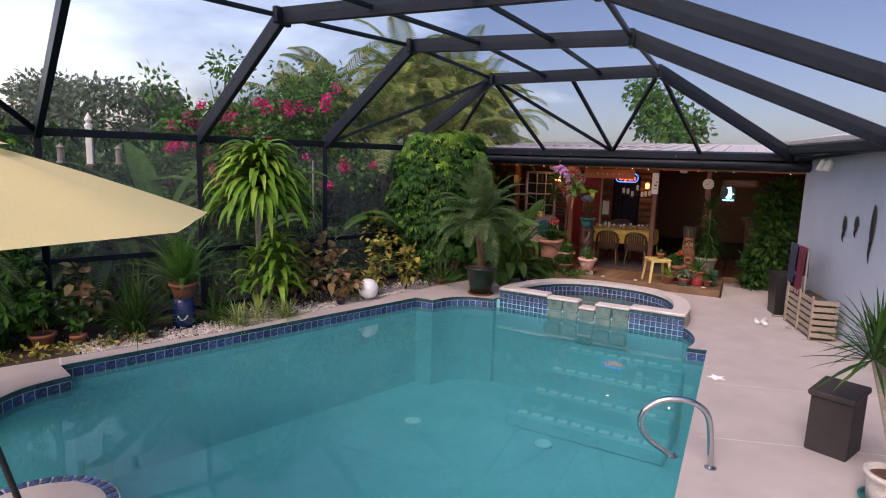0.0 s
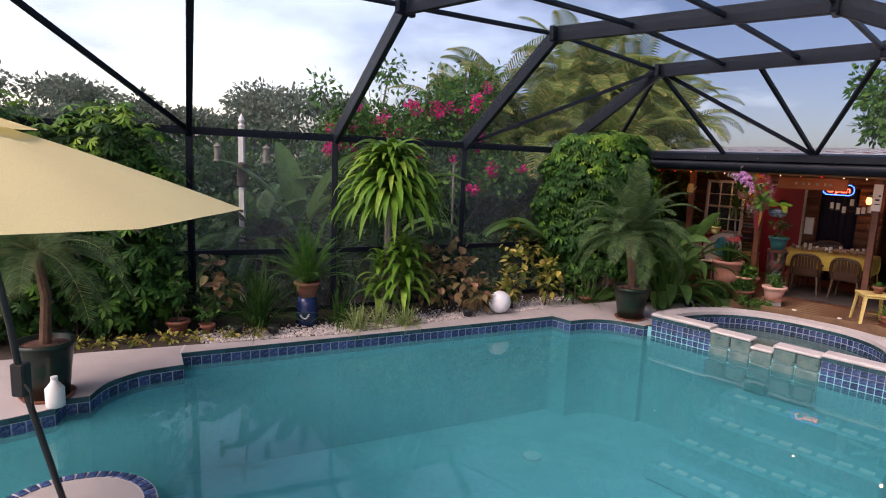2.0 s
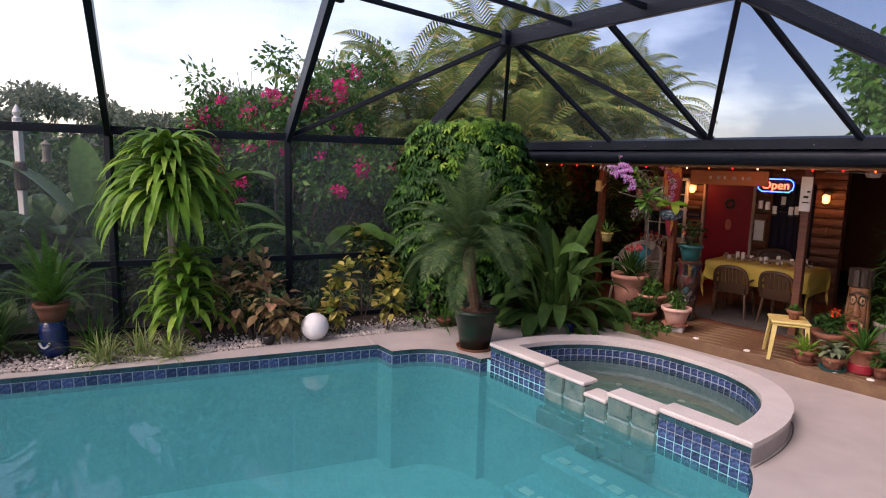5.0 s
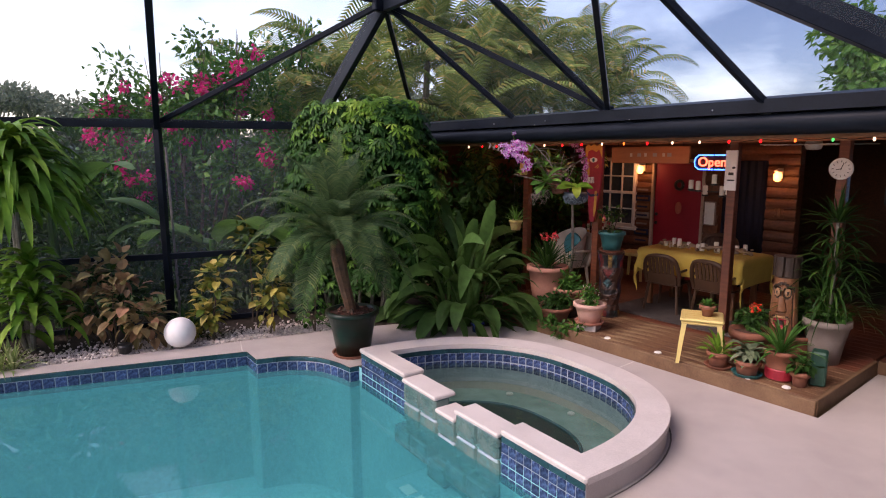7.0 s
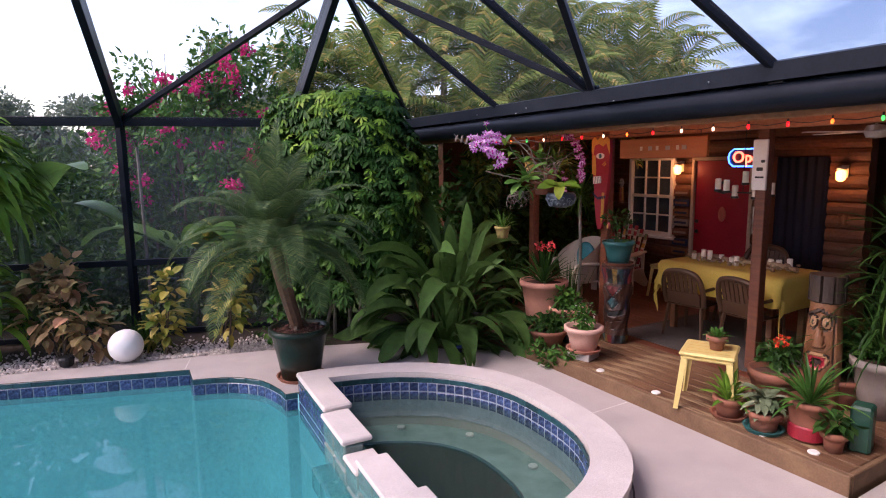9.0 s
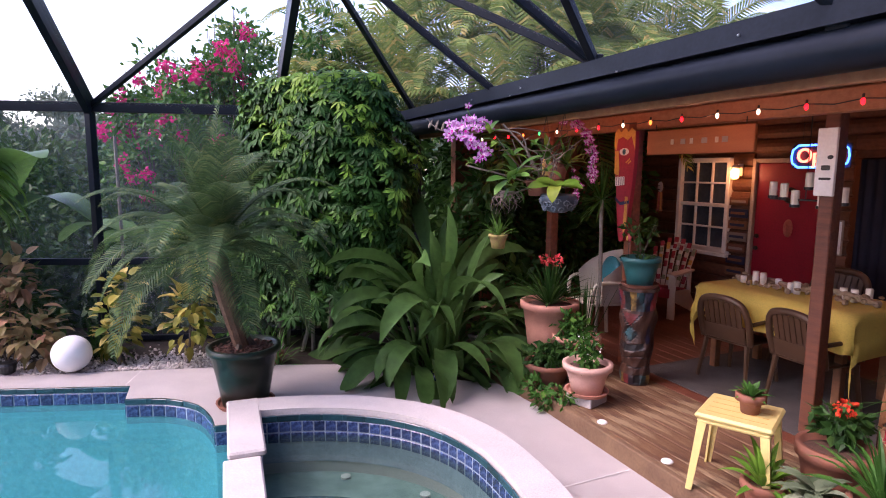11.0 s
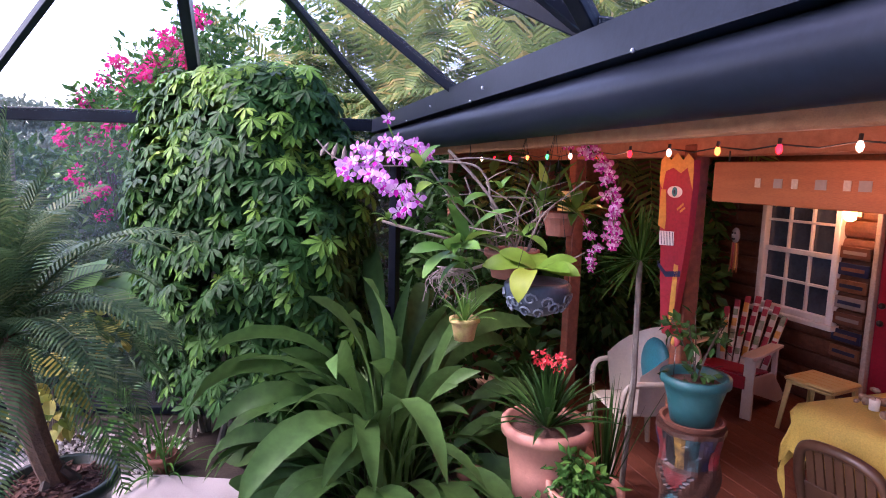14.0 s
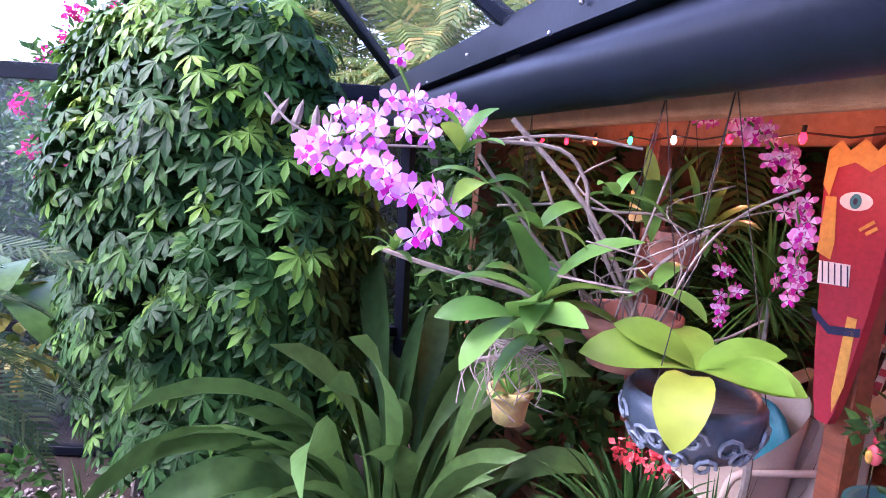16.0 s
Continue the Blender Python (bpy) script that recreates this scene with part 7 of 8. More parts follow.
n2 = thing("neon_sign", "glowing blue neon crescent with a small green palm", "neon sign", "", "", at_cab(-0.12, 1.95, 1.75))
part("crescent", Shape().tube([(0.10 * math.cos(a), -0.01, 0.03 + 0.14 * math.sin(a)) for a in [radians(-70 + 14 * k) for k in range(11)]], 0.010, 6), N_CYAN, n2)
part("crescent", Shape().tube([(0.06 * math.cos(a), -0.01, 0.03 + 0.11 * math.sin(a)) for a in [radians(-80 + 16 * k) for k in range(11)]], 0.010, 6), N_CYAN, n2)
part("palm_tube", Shape().tube([(0.10, -0.012, -0.10), (0.11, -0.012, -0.02), (0.15, -0.012, 0.0)], 0.008, 6).tube([(0.11, -0.012, -0.02), (0.06, -0.012, 0.0)], 0.008, 6), N_GREEN, n2)
part("bar", Shape().tube([(-0.04, -0.01, -0.13), (0.16, -0.01, -0.13)], 0.009, 6), N_CYAN, n2)
part("backing", Shape().box(-0.10, 0.0, -0.17, 0.18, 0.008, 0.19, None, 0.003), BLACK, n2)
part("wire", Shape().tube([(0.04, 0, 0.19), (0.04, 0, 0.58)], 0.002, 4), BLACK, n2)

BULBS = [glowing("white_bulb", (1.0, 0.66, 0.42), 1.5), glowing("red_bulb", (1.0, 0.012, 0.012), 1.9), glowing("amber_bulb", (1.0, 0.16, 0.02), 1.7), glowing("green_bulb", (0.01, 0.55, 0.10), 1.3)]
sl = thing("string_lights", "string of small coloured bulbs along the header beam", "string lights", "", "", at_cab(0, 0.66, 2.215))
cord = []
for k in range(24):
    x = -5.0 + k * 0.295
    cord += [(x - 0.15, 0.0, -0.016), (x, 0.0, 0.0)]
    b = part("bulb", Shape().lathe([(0, -0.036), (0.008, -0.030), (0.012, -0.018), (0.009, -0.006), (0.006, 0.0), (0, 0.0)], 9, pose(x, -0.012, 0)), BULBS[(0, 1, 1, 2, 3, 0, 1, 1, 0, 2, 1, 0)[k % 12]], sl, "", True)
    part("socket", Shape().tube([(x, -0.012, 0.0), (x, -0.010, 0.022)], 0.007, 6), BLACK, b)
part("cord", Shape().tube(cord, 0.003, 4), BLACK, sl)
# the bulbs' own light, a lamp for each stretch of the string
for x in (-4.3, -3.1, -1.9, -0.7, 0.7):
    lm = new("string_lamp", bpy.data.lights.new("string_lamp", "POINT"))
    lm.data.energy, lm.data.color, lm.data.shadow_soft_size = 0.95, (1.0, 0.34, 0.16), 0.02
    lm.matrix_basis = at_cab(x, 0.60, 2.12)

WARM = glowing("lantern_glass", (1.0, 0.42, 0.10), 3.5)
for x, z in ((-3.97, 1.84), (-1.85, 1.78)):
    ln = thing("wall_lantern", "lit wall lantern with a warm glass on the log wall", "wall lamp", "wall lanterns", "", at_cab(x, 3.55, z))
    part("glass", Shape().lathe([(0.02, -0.07), (0.045, -0.05), (0.05, 0.03), (0.03, 0.06), (0, 0.06)], 14, pose(0, -0.09, 0)), WARM, ln)
    part("cap", Shape().lathe([(0.055, 0.058), (0.05, 0.075), (0.015, 0.10), (0, 0.10)], 14, pose(0, -0.09, 0)), WHITE, ln)
    part("bracket", Shape().box(-0.03, -0.09, 0.07, 0.03, 0.0, 0.085).box(-0.035, -0.012, -0.03, 0.035, 0.0, 0.11), WHITE, ln)
    lm = new("lantern_lamp", bpy.data.lights.new("lantern_lamp", "POINT"))
    lm.data.energy, lm.data.color, lm.data.shadow_soft_size = 2.0, (1.0, 0.42, 0.16), 0.05
    lm.matrix_basis = at_cab(x, 3.36, z)

ch = thing("candle_chandelier", "hanging iron rack of white candles before the door", "chandelier", "", "", at_cab(-1.80, 1.62, 1.72))
part("rack", Shape().tube([(-0.28, 0, -0.07), (0.28, 0, -0.07)], 0.007, 6).tube([(0, 0, -0.07), (0, 0, 0.72)], 0.004, 5), BLACK, ch)
for x, z in ((-0.26, 0.0), (-0.17, -0.01), (-0.08, -0.06), (0.02, 0.07), (0.12, -0.06), (0.19, -0.05), (0.27, -0.03)):
    part("candle", Shape().lathe([(0, -0.055), (0.028, -0.055), (0.028, 0.055), (0.02, 0.06), (0, 0.055)], 12, pose(x, 0, z)), WAX, ch)
    part("cup", Shape().lathe([(0.0, -0.07), (0.034, -0.066), (0.036, -0.045), (0.03, -0.05)], 12, pose(x, 0, z)), BLACK, ch)
pl = thing("wall_plaque", "pale rectangular plaque on the log wall", "plaque", "", "", at_cab(-2.80, 3.55, 1.02))
part("panel", Shape().box(-0.09, -0.02, 0, 0.09, 0.0, 0.36, None, 0.005), GREYPOT, pl)
part("inset", Shape().box(-0.075, -0.023, 0.015, 0.075, -0.0205, 0.345), PALE, pl)
for k in range(7):
    ls = thing("license_plate", "small weathered nameboard on the wall by the window", "plaque", "small boards", "", at_cab(-3.95, 3.55, 1.46 - 0.14 * k))
    part("board", Shape().box(-0.13, -0.02, 0, 0.13, 0.0, 0.10, None, 0.004), (DARKWOOD, MBLUE, BROWN, GREYPOT)[k % 4], ls)
    part("bar", Shape().box(-0.10, -0.023, 0.035, 0.10, -0.0205, 0.065), (GREYPOT, BROWN, MBLUE, MBLUE)[k % 4], ls)
# folded sheet whose near-black navy stands in for the dark of the doorway
bc = thing("curtain", "dark navy sheet standing in for the dark doorway beside the red door", "curtain", "", "", at_cab(-2.35, 3.66, FZ))
s = Shape()
for i in range(25):
    x = -0.33 + 0.66 * i / 24
    y = 0.02 * math.sin(i * 1.7)
    s.v += [(x, y, 0.0), (x, y, 1.86)]
s.f += [(2 * i, 2 * i + 2, 2 * i + 3, 2 * i + 1) for i in range(24)]
s.m += [0] * 24
part("cloth", s, surface("doorway_dark_navy", (0.006, 0.009, 0.030), (0.004, 0.006, 0.018), 0.9, scale=6, fine=120, bump=0.2), bc, "", True)
fan = thing("ceiling_fan", "white ceiling fan with still blades under the cabana roof", "ceiling fan", "", "", at_cab(-0.95, 2.1, 2.44))
part("rod", Shape().tube([(0, 0, 0), (0, 0, -0.22)], 0.012, 8), WHITE, fan)
part("motor", Shape().lathe([(0, -0.32), (0.07, -0.31), (0.09, -0.26), (0.07, -0.21), (0, -0.20)], 18), WHITE, fan)
for k in range(5):
    part("blade", Shape().box(0.09, -0.055, -0.262, 0.58, 0.055, -0.254, pose(0, 0, 0, 0, 0, 72 * k + 20), 0.003), WHITE, fan)
bar_ = thing("bar_counter", "dark bar counter deep in the cabana", "bar counter", "", "", at_cab(1.4, 3.6, FZ))
part("front", Shape().box(-1.1, 0.0, 0, 1.1, 0.08, 0.98, None, 0.005), DARKWOOD, bar_)
part("counter_top", Shape().box(-1.2, -0.15, 0.98, 1.2, 0.4, 1.03, None, 0.01), BROWN, bar_)
for x in (0.6, 1.3, 2.0):
    bs_ = thing("bar_stool", "tall wooden bar stool in front of the counter", "bar stool", "bar stools", "", at_cab(x, 3.15, FZ))
    part("seat", Shape().lathe([(0, 0.70), (0.16, 0.70), (0.17, 0.72), (0.15, 0.745), (0, 0.745)], 18), BROWN, bs_)
    for k in range(4):
        a = PI / 4 + k * PI / 2
        part("leg", Shape().tube([(0.10 * math.cos(a), 0.10 * math.sin(a), 0.70), (0.18 * math.cos(a), 0.18 * math.sin(a), 0)], 0.016, 6), BROWN, bs_)
tv = thing("box_fan_heater", "white box standing on the bar counter", "box", "", "", at_cab(0.9, 3.7, FZ + 1.03))
part("case", Shape().box(-0.16, -0.1, 0, 0.16, 0.1, 0.09, None, 0.01), WHITE, tv)

RPET0 = surface("coral_glass", (0.62, 0.12, 0.12), (0.55, 0.08, 0.10), 0.15, scale=6)
wch = thing("wind_chime", "small carved mask with orange streamers hanging under the roof", "wind chime", "", "", at_cab(-3.78, 2.15, 1.42))
part("mask_face", Shape().ball((0, 0, 0.27), (0.034, 0.022, 0.055), 12, 9), GREYPOT, wch, "", True)
for x in (-0.012, 0.012):
    part("eye", Shape().ball((x, -0.02, 0.285), (0.006, 0.005, 0.008), 7, 5), BLACK, wch)
part("mouth", Shape().box(-0.015, -0.0245, 0.238, 0.015, -0.017, 0.25, None, 0.002), BLACK, wch)
for k in range(5):
    x = -0.026 + 0.013 * k
    part("streamer", Shape().tube([(x, 0, 0.215), (x * 1.2, 0.004, 0.1), (x * 1.3, -0.003, 0.02 * (k % 2))], 0.0045, 5), (ORANGE, MRED, ORANGE, MYEL, ORANGE)[k], wch)
part("cord", Shape().tube([(0, 0, 0.32), (0, 0, 0.95)], 0.0015, 4), BLACK, wch)
pk = thing("bird_ornament", "small glass bird ornament on a thin rod in the teal pot", "ornament", "", "", at_cab(-2.68, 0.80, FZ + 1.02))
part("rod", Shape().tube([(0, 0, -0.04), (0, 0, 0.16)], 0.0025, 5), CHROME, pk)
part("body", Shape().ball((0, 0, 0.17), (0.022, 0.018, 0.032), 10, 8), RPET0, pk, "", True)
part("head", Shape().ball((0.006, 0, 0.215), (0.016, 0.014, 0.018), 10, 7), MRED, pk, "", True)
part("wing", Shape().ball((-0.004, -0.016, 0.165), (0.012, 0.006, 0.022), 8, 6), MYEL, pk, "", True)
cs = thing("sign_board", "dark plank sign with white lettering hung under the roof", "sign", "", "", at_cab(0.12, 1.90, 1.96))
part("board", Shape().box(-0.30, -0.012, -0.075, 0.30, 0.012, 0.075, None, 0.004), DARKWOOD, cs)
ccu = bpy.data.curves.new("letters", "FONT")
ccu.body, ccu.size, ccu.align_x, ccu.align_y, ccu.extrude = "CLOTHING", 0.098, "CENTER", "CENTER", 0.001
ccu.materials.append(GREYPOT)
cob = new("letters", ccu)
cob.parent, cob.matrix_basis = cs, pose(0, -0.0135, 0, 90)
for x in (-0.26, 0.26):
    part("wire", Shape().tube([(x, 0, 0.075), (x, 0, 0.44)], 0.0015, 4), BLACK, cs)
cr = thing("wall_ornament", "small copper lizard ornament on the log pillar", "ornament", "wall ornaments", "", at_cab(-1.82, 3.53, 1.28))
part("body", Shape().ball((0, 0, 0), (0.025, 0.012, 0.07), 10, 7), BROWN, cr, "", True)
for sx in (-1, 1):
    for z in (-0.04, 0.04):
        part("foot", Shape().tube([(0, 0, z), (sx * 0.05, 0, z + 0.02), (sx * 0.065, 0, z - 0.02)], 0.007, 5), BROWN, cr)

# ---- orchids hanging before the cabana ----
O_PINK = leafy("orchid_petal", (0.55, 0.12, 0.52), (0.66, 0.24, 0.64), (0.80, 0.55, 0.78), 0.45, 0.3)
O_PALE = leafy("pale_petal_heart", (0.72, 0.42, 0.70), (0.84, 0.62, 0.82), (0.90, 0.80, 0.88), 0.45, 0.3)
O_LIP = leafy("orchid_lip", (0.42, 0.01, 0.26), (0.55, 0.02, 0.34), None, 0.45, 0.2)
O_DARK = leafy("magenta_orchid_petal", (0.50, 0.05, 0.30), (0.62, 0.12, 0.42), (0.75, 0.45, 0.62), 0.45, 0.3)
G_ORCH = leafy("orchid_leaf", (0.06, 0.16, 0.03), (0.11, 0.24, 0.04), (0.22, 0.32, 0.05), 0.35)
G_YEL = leafy("yellow_green_leaf", (0.09, 0.19, 0.018), (0.14, 0.235, 0.026), (0.22, 0.26, 0.03), 0.45)
TWIG = surface("pale_twig", (0.28, 0.235, 0.19), (0.16, 0.125, 0.10), 0.75, scale=20, fine=60, bump=0.3)


def blossom(s, p, face, r, g):
    """One orchid flower: five spread petals (slot 0) and a lip (slot 1)."""
    f = Vector(face).normalized()
    u = f.cross(Vector((0, 0, 1))).normalized()
    w = u.cross(f)
    a0 = g.uniform(-0.3, 0.3)
    for k in range(5):
        a = a0 + PI / 2 + k * 2 * PI / 5
        d = u * math.cos(a) + w * math.sin(a) + f * 0.22
        L = r * (1.0 if k in (0, 2, 3) else 1.05)
        wd = r * (0.44 if k in (0, 2, 3) else 0.66)
        side = d.cross(f).normalized()
        v = [Vector(p)]
        for q, ww in ((0.50, 0.5), (0.80, 0.40), (1.0, 0.0)):
            c = Vector(p) + d * L * q - f * r * 0.25 * q * q
            v += [c - side * wd * ww, c + side * wd * ww] if ww else [c]
        s.add(v[:3], [(0, 1, 2)], 2)
        s.add(v[1:], [(0, 2, 3, 1), (2, 4, 3)], 0)
    c = Vector(p) + f * r * 0.18
    d = -w * 0.75 + f * 0.65
    s.add([c - u * r * 0.12, c + u * r * 0.12, c + d * r * 0.35 + u * r * 0.26, c + d * r * 0.7, c + d * r * 0.35 - u * r * 0.26], [(0, 1, 2, 3, 4)], 1)


def spray(t, line, n, r, mat, seed, loose=0.025):
    """A flower spray: a bending stalk with single blossoms, each a part."""
    g = random.Random(seed)
    line = smooth_line(line, 8)
    part("flower_stalk", Shape().tube(line, 0.0035, 5), G_ORCH, t)
    for k in range(n):
        p = Vector(line[min(len(line) - 1, int((0.12 + 0.88 * k / n) * len(line)))]) + Vector((g.gauss(0, loose), g.gauss(0, loose), g.gauss(0, loose)))
        s = Shape()
        blossom(s, p, Vector((0.35, -0.85, 0.05)) + Vector((g.gauss(0, 0.45), g.gauss(0, 0.35), g.gauss(0, 0.3))), r * g.uniform(0.8, 1.15), g)
        part("blossom", s, [mat, O_LIP, O_PALE], t)


def hung(t, p, top, n=3, r=0.1):
    for k in range(n):
        a = k * 2 * PI / n
        part("wire", Shape().tube([(p[0] + r * math.cos(a), p[1] + r * math.sin(a), p[2]), (top[0], top[1], top[2])], 0.0011, 4), BLACK, t)


o1 = thing("hanging_orchid", "orchid with lilac flower sprays in a hanging terracotta pot", "orchid", "hanging orchids", "")
part("pot", Shape().lathe([(a, b + 1.665) for a, b in pot_shape(0.105, 0.08, 0.115, 0.01, 0.028)], 28, pose(4.88, 8.50, 0)), TERRA, o1, "", True)
hung(o1, (4.88, 8.50, 1.775), (4.90, 8.56, 2.24), 3, 0.10)
spray(o1, [(4.56, 8.42, 2.14), (4.50, 8.40, 2.17), (4.40, 8.34, 2.185), (4.31, 8.29, 2.16), (4.26, 8.26, 2.12)], 22, 0.034, O_PINK, 401, 0.014)
spray(o1, [(4.53, 8.30, 2.14), (4.40, 8.21, 2.14), (4.29, 8.15, 2.10), (4.33, 8.17, 2.08)], 9, 0.036, O_PINK, 402, 0.012)
spray(o1, [(4.40, 8.20, 2.13), (4.37, 8.18, 2.08), (4.44, 8.20, 2.04), (4.49, 8.23, 2.00), (4.51, 8.24, 1.95)], 15, 0.041, O_PINK, 404, 0.020)
spray(o1, [(4.50, 8.26, 2.03), (4.55, 8.28, 1.98), (4.59, 8.29, 1.95)], 2, 0.040, O_PINK, 405, 0.006)
spray(o1, [(4.46, 8.36, 2.11), (4.41, 8.36, 2.19), (4.36, 8.35, 2.29), (4.35, 8.35, 2.32)], 3, 0.030, O_PINK, 403, 0.012)
s = Shape()
for q, r in (([(4.91, 8.54, 1.73), (4.77, 8.51, 1.99), (4.60, 8.45, 2.18)], 0.0065), ([(4.90, 8.53, 1.73), (4.78, 8.51, 1.96), (4.76, 8.51, 2.05), (4.70, 8.49, 2.12), (4.56, 8.42, 2.13)], 0.005),
             ([(4.56, 8.42, 2.13), (4.71, 8.50, 2.15), (4.86, 8.58, 2.13)], 0.0035), ([(4.59, 8.42, 1.99), (4.72, 8.49, 2.0), (4.82, 8.54, 1.99), (4.92, 8.59, 1.99)], 0.003),
             ([(4.88, 8.52, 1.75), (4.91, 8.56, 1.86), (5.01, 8.63, 1.96)], 0.0055), ([(4.85, 8.51, 1.75), (4.88, 8.55, 1.91), (4.92, 8.61, 2.09)], 0.003),
             ([(4.38, 8.29, 1.88), (4.49, 8.33, 1.85), (4.64, 8.41, 1.81), (4.80, 8.47, 1.76)], 0.006), ([(4.59, 8.35, 1.65), (4.70, 8.41, 1.68), (4.80, 8.47, 1.72)], 0.007),
             ([(4.46, 8.36, 2.11), (4.28, 8.27, 2.11), (4.18, 8.22, 2.14), (4.11, 8.20, 2.21)], 0.003), ([(4.96, 8.56, 1.75), (5.05, 8.61, 1.72), (5.14, 8.67, 1.77)], 0.003),
             ([(4.80, 8.47, 1.76), (4.74, 8.48, 1.90), (4.67, 8.47, 2.07)], 0.0035), ([(4.84, 8.48, 1.77), (4.70, 8.40, 1.92), (4.58, 8.33, 2.10)], 0.004)):
    s.tube(smooth_line(q, 4), r, 6)
g = random.Random(404)
for k in range(16):
    a, z, b = g.uniform(0, 6.28), g.uniform(0.05, 0.36), g.uniform(0.06, 0.24)
    c, d = math.cos(a), math.sin(a)
    s.tube(smooth_line([(4.88 + 0.06 * c, 8.50 + 0.06 * d, 1.75), (4.88 + (0.06 + b * 0.3) * c, 8.50 + 0.09 * d, 1.77 + z * 0.5), (4.88 + b * math.cos(a + 0.7), 8.50 + b * math.sin(a + 0.7) * 0.7, 1.77 + z * 0.8), (4.88 + b * 1.3 * math.cos(a + 0.2), 8.50 + b * math.sin(a + 0.2), 1.77 + z)], 4), g.choice((0.0012, 0.0018, 0.0028)), 4)
for k in range(34):
    a, b, z = g.uniform(0, 6.28), g.uniform(0.03, 0.13), g.uniform(0.03, 0.16)
    s.tube(smooth_line([(4.66 + g.uniform(-0.08, 0.08), 8.37, 1.70), (4.66 + b * 0.6 * math.cos(a), 8.37 + b * 0.6 * math.sin(a), 1.70 - z * 0.2), (4.66 + b * math.cos(a + 0.5), 8.37 + b * math.sin(a + 0.5), 1.69 - z * 0.6), (4.66 + b * math.cos(a + 1.1), 8.37 + b * math.sin(a + 1.1), 1.69 - z)], 3), 0.0014, 4)
part("cane_tangle", s, TWIG, o1, "bare grey canes and roots")
s = Shape()
for (x, y, z), n, L, sd, e in (((4.55, 8.31, 2.10), 5, 0.13, 1, (35, 85)), ((4.61, 8.32, 2.04), 5, 0.14, 2, (-15, 30)), ((4.73, 8.36, 1.80), 10, 0.22, 3, (5, 70)), ((4.93, 8.48, 1.84), 5, 0.14, 4, (0, 50)), ((4.72, 8.36, 1.73), 6, 0.17, 5, (-35, 30)), ((4.44, 8.24, 1.89), 8, 0.075, 6, (5, 75)), ((4.84, 8.46, 2.03), 4, 0.12, 7, (0, 60)), ((4.70, 8.40, 1.95), 5, 0.15, 8, (10, 60))):
    gg = random.Random(410 + sd)
    for i in range(n):
        a = i * 2.399 + gg.uniform(-0.4, 0.4)
        e0 = e[0] + (e[1] - e[0]) * i / max(1, n - 1)
        arch(s, (x, y, z), a, e0, e0 - 65, L * gg.uniform(0.75, 1.15), L * 0.30, 7, 1.2, 0.0, 0.14, gg.uniform(-0.8, 0.8))
for a, e0, L, w, rl in ((205, 12, 0.17, 0.075, -0.9), (222, -28, 0.16, 0.075, -0.5), (330, 25, 0.20, 0.07, 0.8), (300, 40, 0.19, 0.07, 0.6)):
    arch(s, (4.70, 8.30, 1.78), radians(a), e0, e0 - 40, L, w, 8, 1.2, 0.0, 0.10, rl)
part("leaves", s, G_ORCH, o1, "", True)
pd = Shape()
for k in range(4):
    p = Vector((4.12 + 0.045 * k, 8.21 + 0.02 * k, 2.15 - 0.012 * k))
    pd.lathe([(0.001, 0), (0.011, 0.02), (0.009, 0.05), (0.001, 0.075)], 7, pose(p.x, p.y, p.z - 0.01, 20 * k - 30, 15, 0))
part("dry_pods", pd, TWIG, o1, "dry brown seed pods")
o2 = thing("hanging_orchid", "orchid with a long arching magenta flower spray", "orchid", "hanging orchids", "")
spray(o2, [(4.90, 9.12, 2.22), (5.02, 9.0, 2.24), (5.14, 8.94, 2.12), (5.20, 8.92, 1.94), (5.19, 8.93, 1.79)], 50, 0.031, O_DARK, 421, 0.018)
spray(o2, [(5.0, 9.2, 1.85), (5.05, 9.25, 1.72), (5.04, 9.28, 1.60)], 11, 0.028, O_DARK, 422, 0.02)
s = rosette(Shape(), (4.80, 9.15, 1.95), 16, 0.24, 0.055, 0.7, (-10, 80), 423, 5)
rosette(s, (4.95, 9.2, 1.9), 14, 0.22, 0.05, 0.7, (-10, 80), 424, 5)
part("leaves", s, G_ORCH, o2, "", True)
part("pot", Shape().lathe([(a, b + 1.78) for a, b in pot_shape(0.09, 0.065, 0.12, 0.01, 0.03)], 20, pose(4.88, 9.18, 0)), TERRA, o2)
hung(o2, (4.88, 9.18, 1.9), (4.9, 9.1, 2.28), 3, 0.08)
o3 = thing("hanging_orchid", "moth orchid with broad yellow-green leaves in a blue openwork basket", "orchid", "hanging orchids", "")
BASK = surface("blue_grey_ceramic", (0.022, 0.036, 0.052), (0.05, 0.068, 0.088), 0.35, scale=14, fine=60, bump=0.2)
BX, BY = 5.035, 8.38
part("basket", Shape().lathe([(0, 1.555), (0.05, 1.555), (0.10, 1.580), (0.128, 1.630), (0.128, 1.670), (0.115, 1.685), (0.105, 1.670), (0, 1.660)], 26, pose(BX, BY, 0)), BASK, o3, "", True)
s = Shape()
g = random.Random(431)
for k in range(26):
    a, z = k * 2 * PI / 26, 1.605 + 0.03 * math.sin(k * 2.6)
    ring_ = []
    for h in range(10):
        q = h * 0.75
        rr = 0.024 * (1 - h / 14)
        zz = z + rr * math.sin(q)
        rad = 0.075 + 0.053 * min(1, max(0, (zz - 1.555) / 0.075)) ** 0.6 + 0.003
        ring_.append((BX + rad * math.cos(a + rr * math.cos(q) / 0.12), BY + rad * math.sin(a + rr * math.cos(q) / 0.12), zz))
    s.tube(ring_, 0.004, 5)
part("scrollwork", s, surface("pale_glaze", (0.14, 0.175, 0.205), None, 0.35), o3)
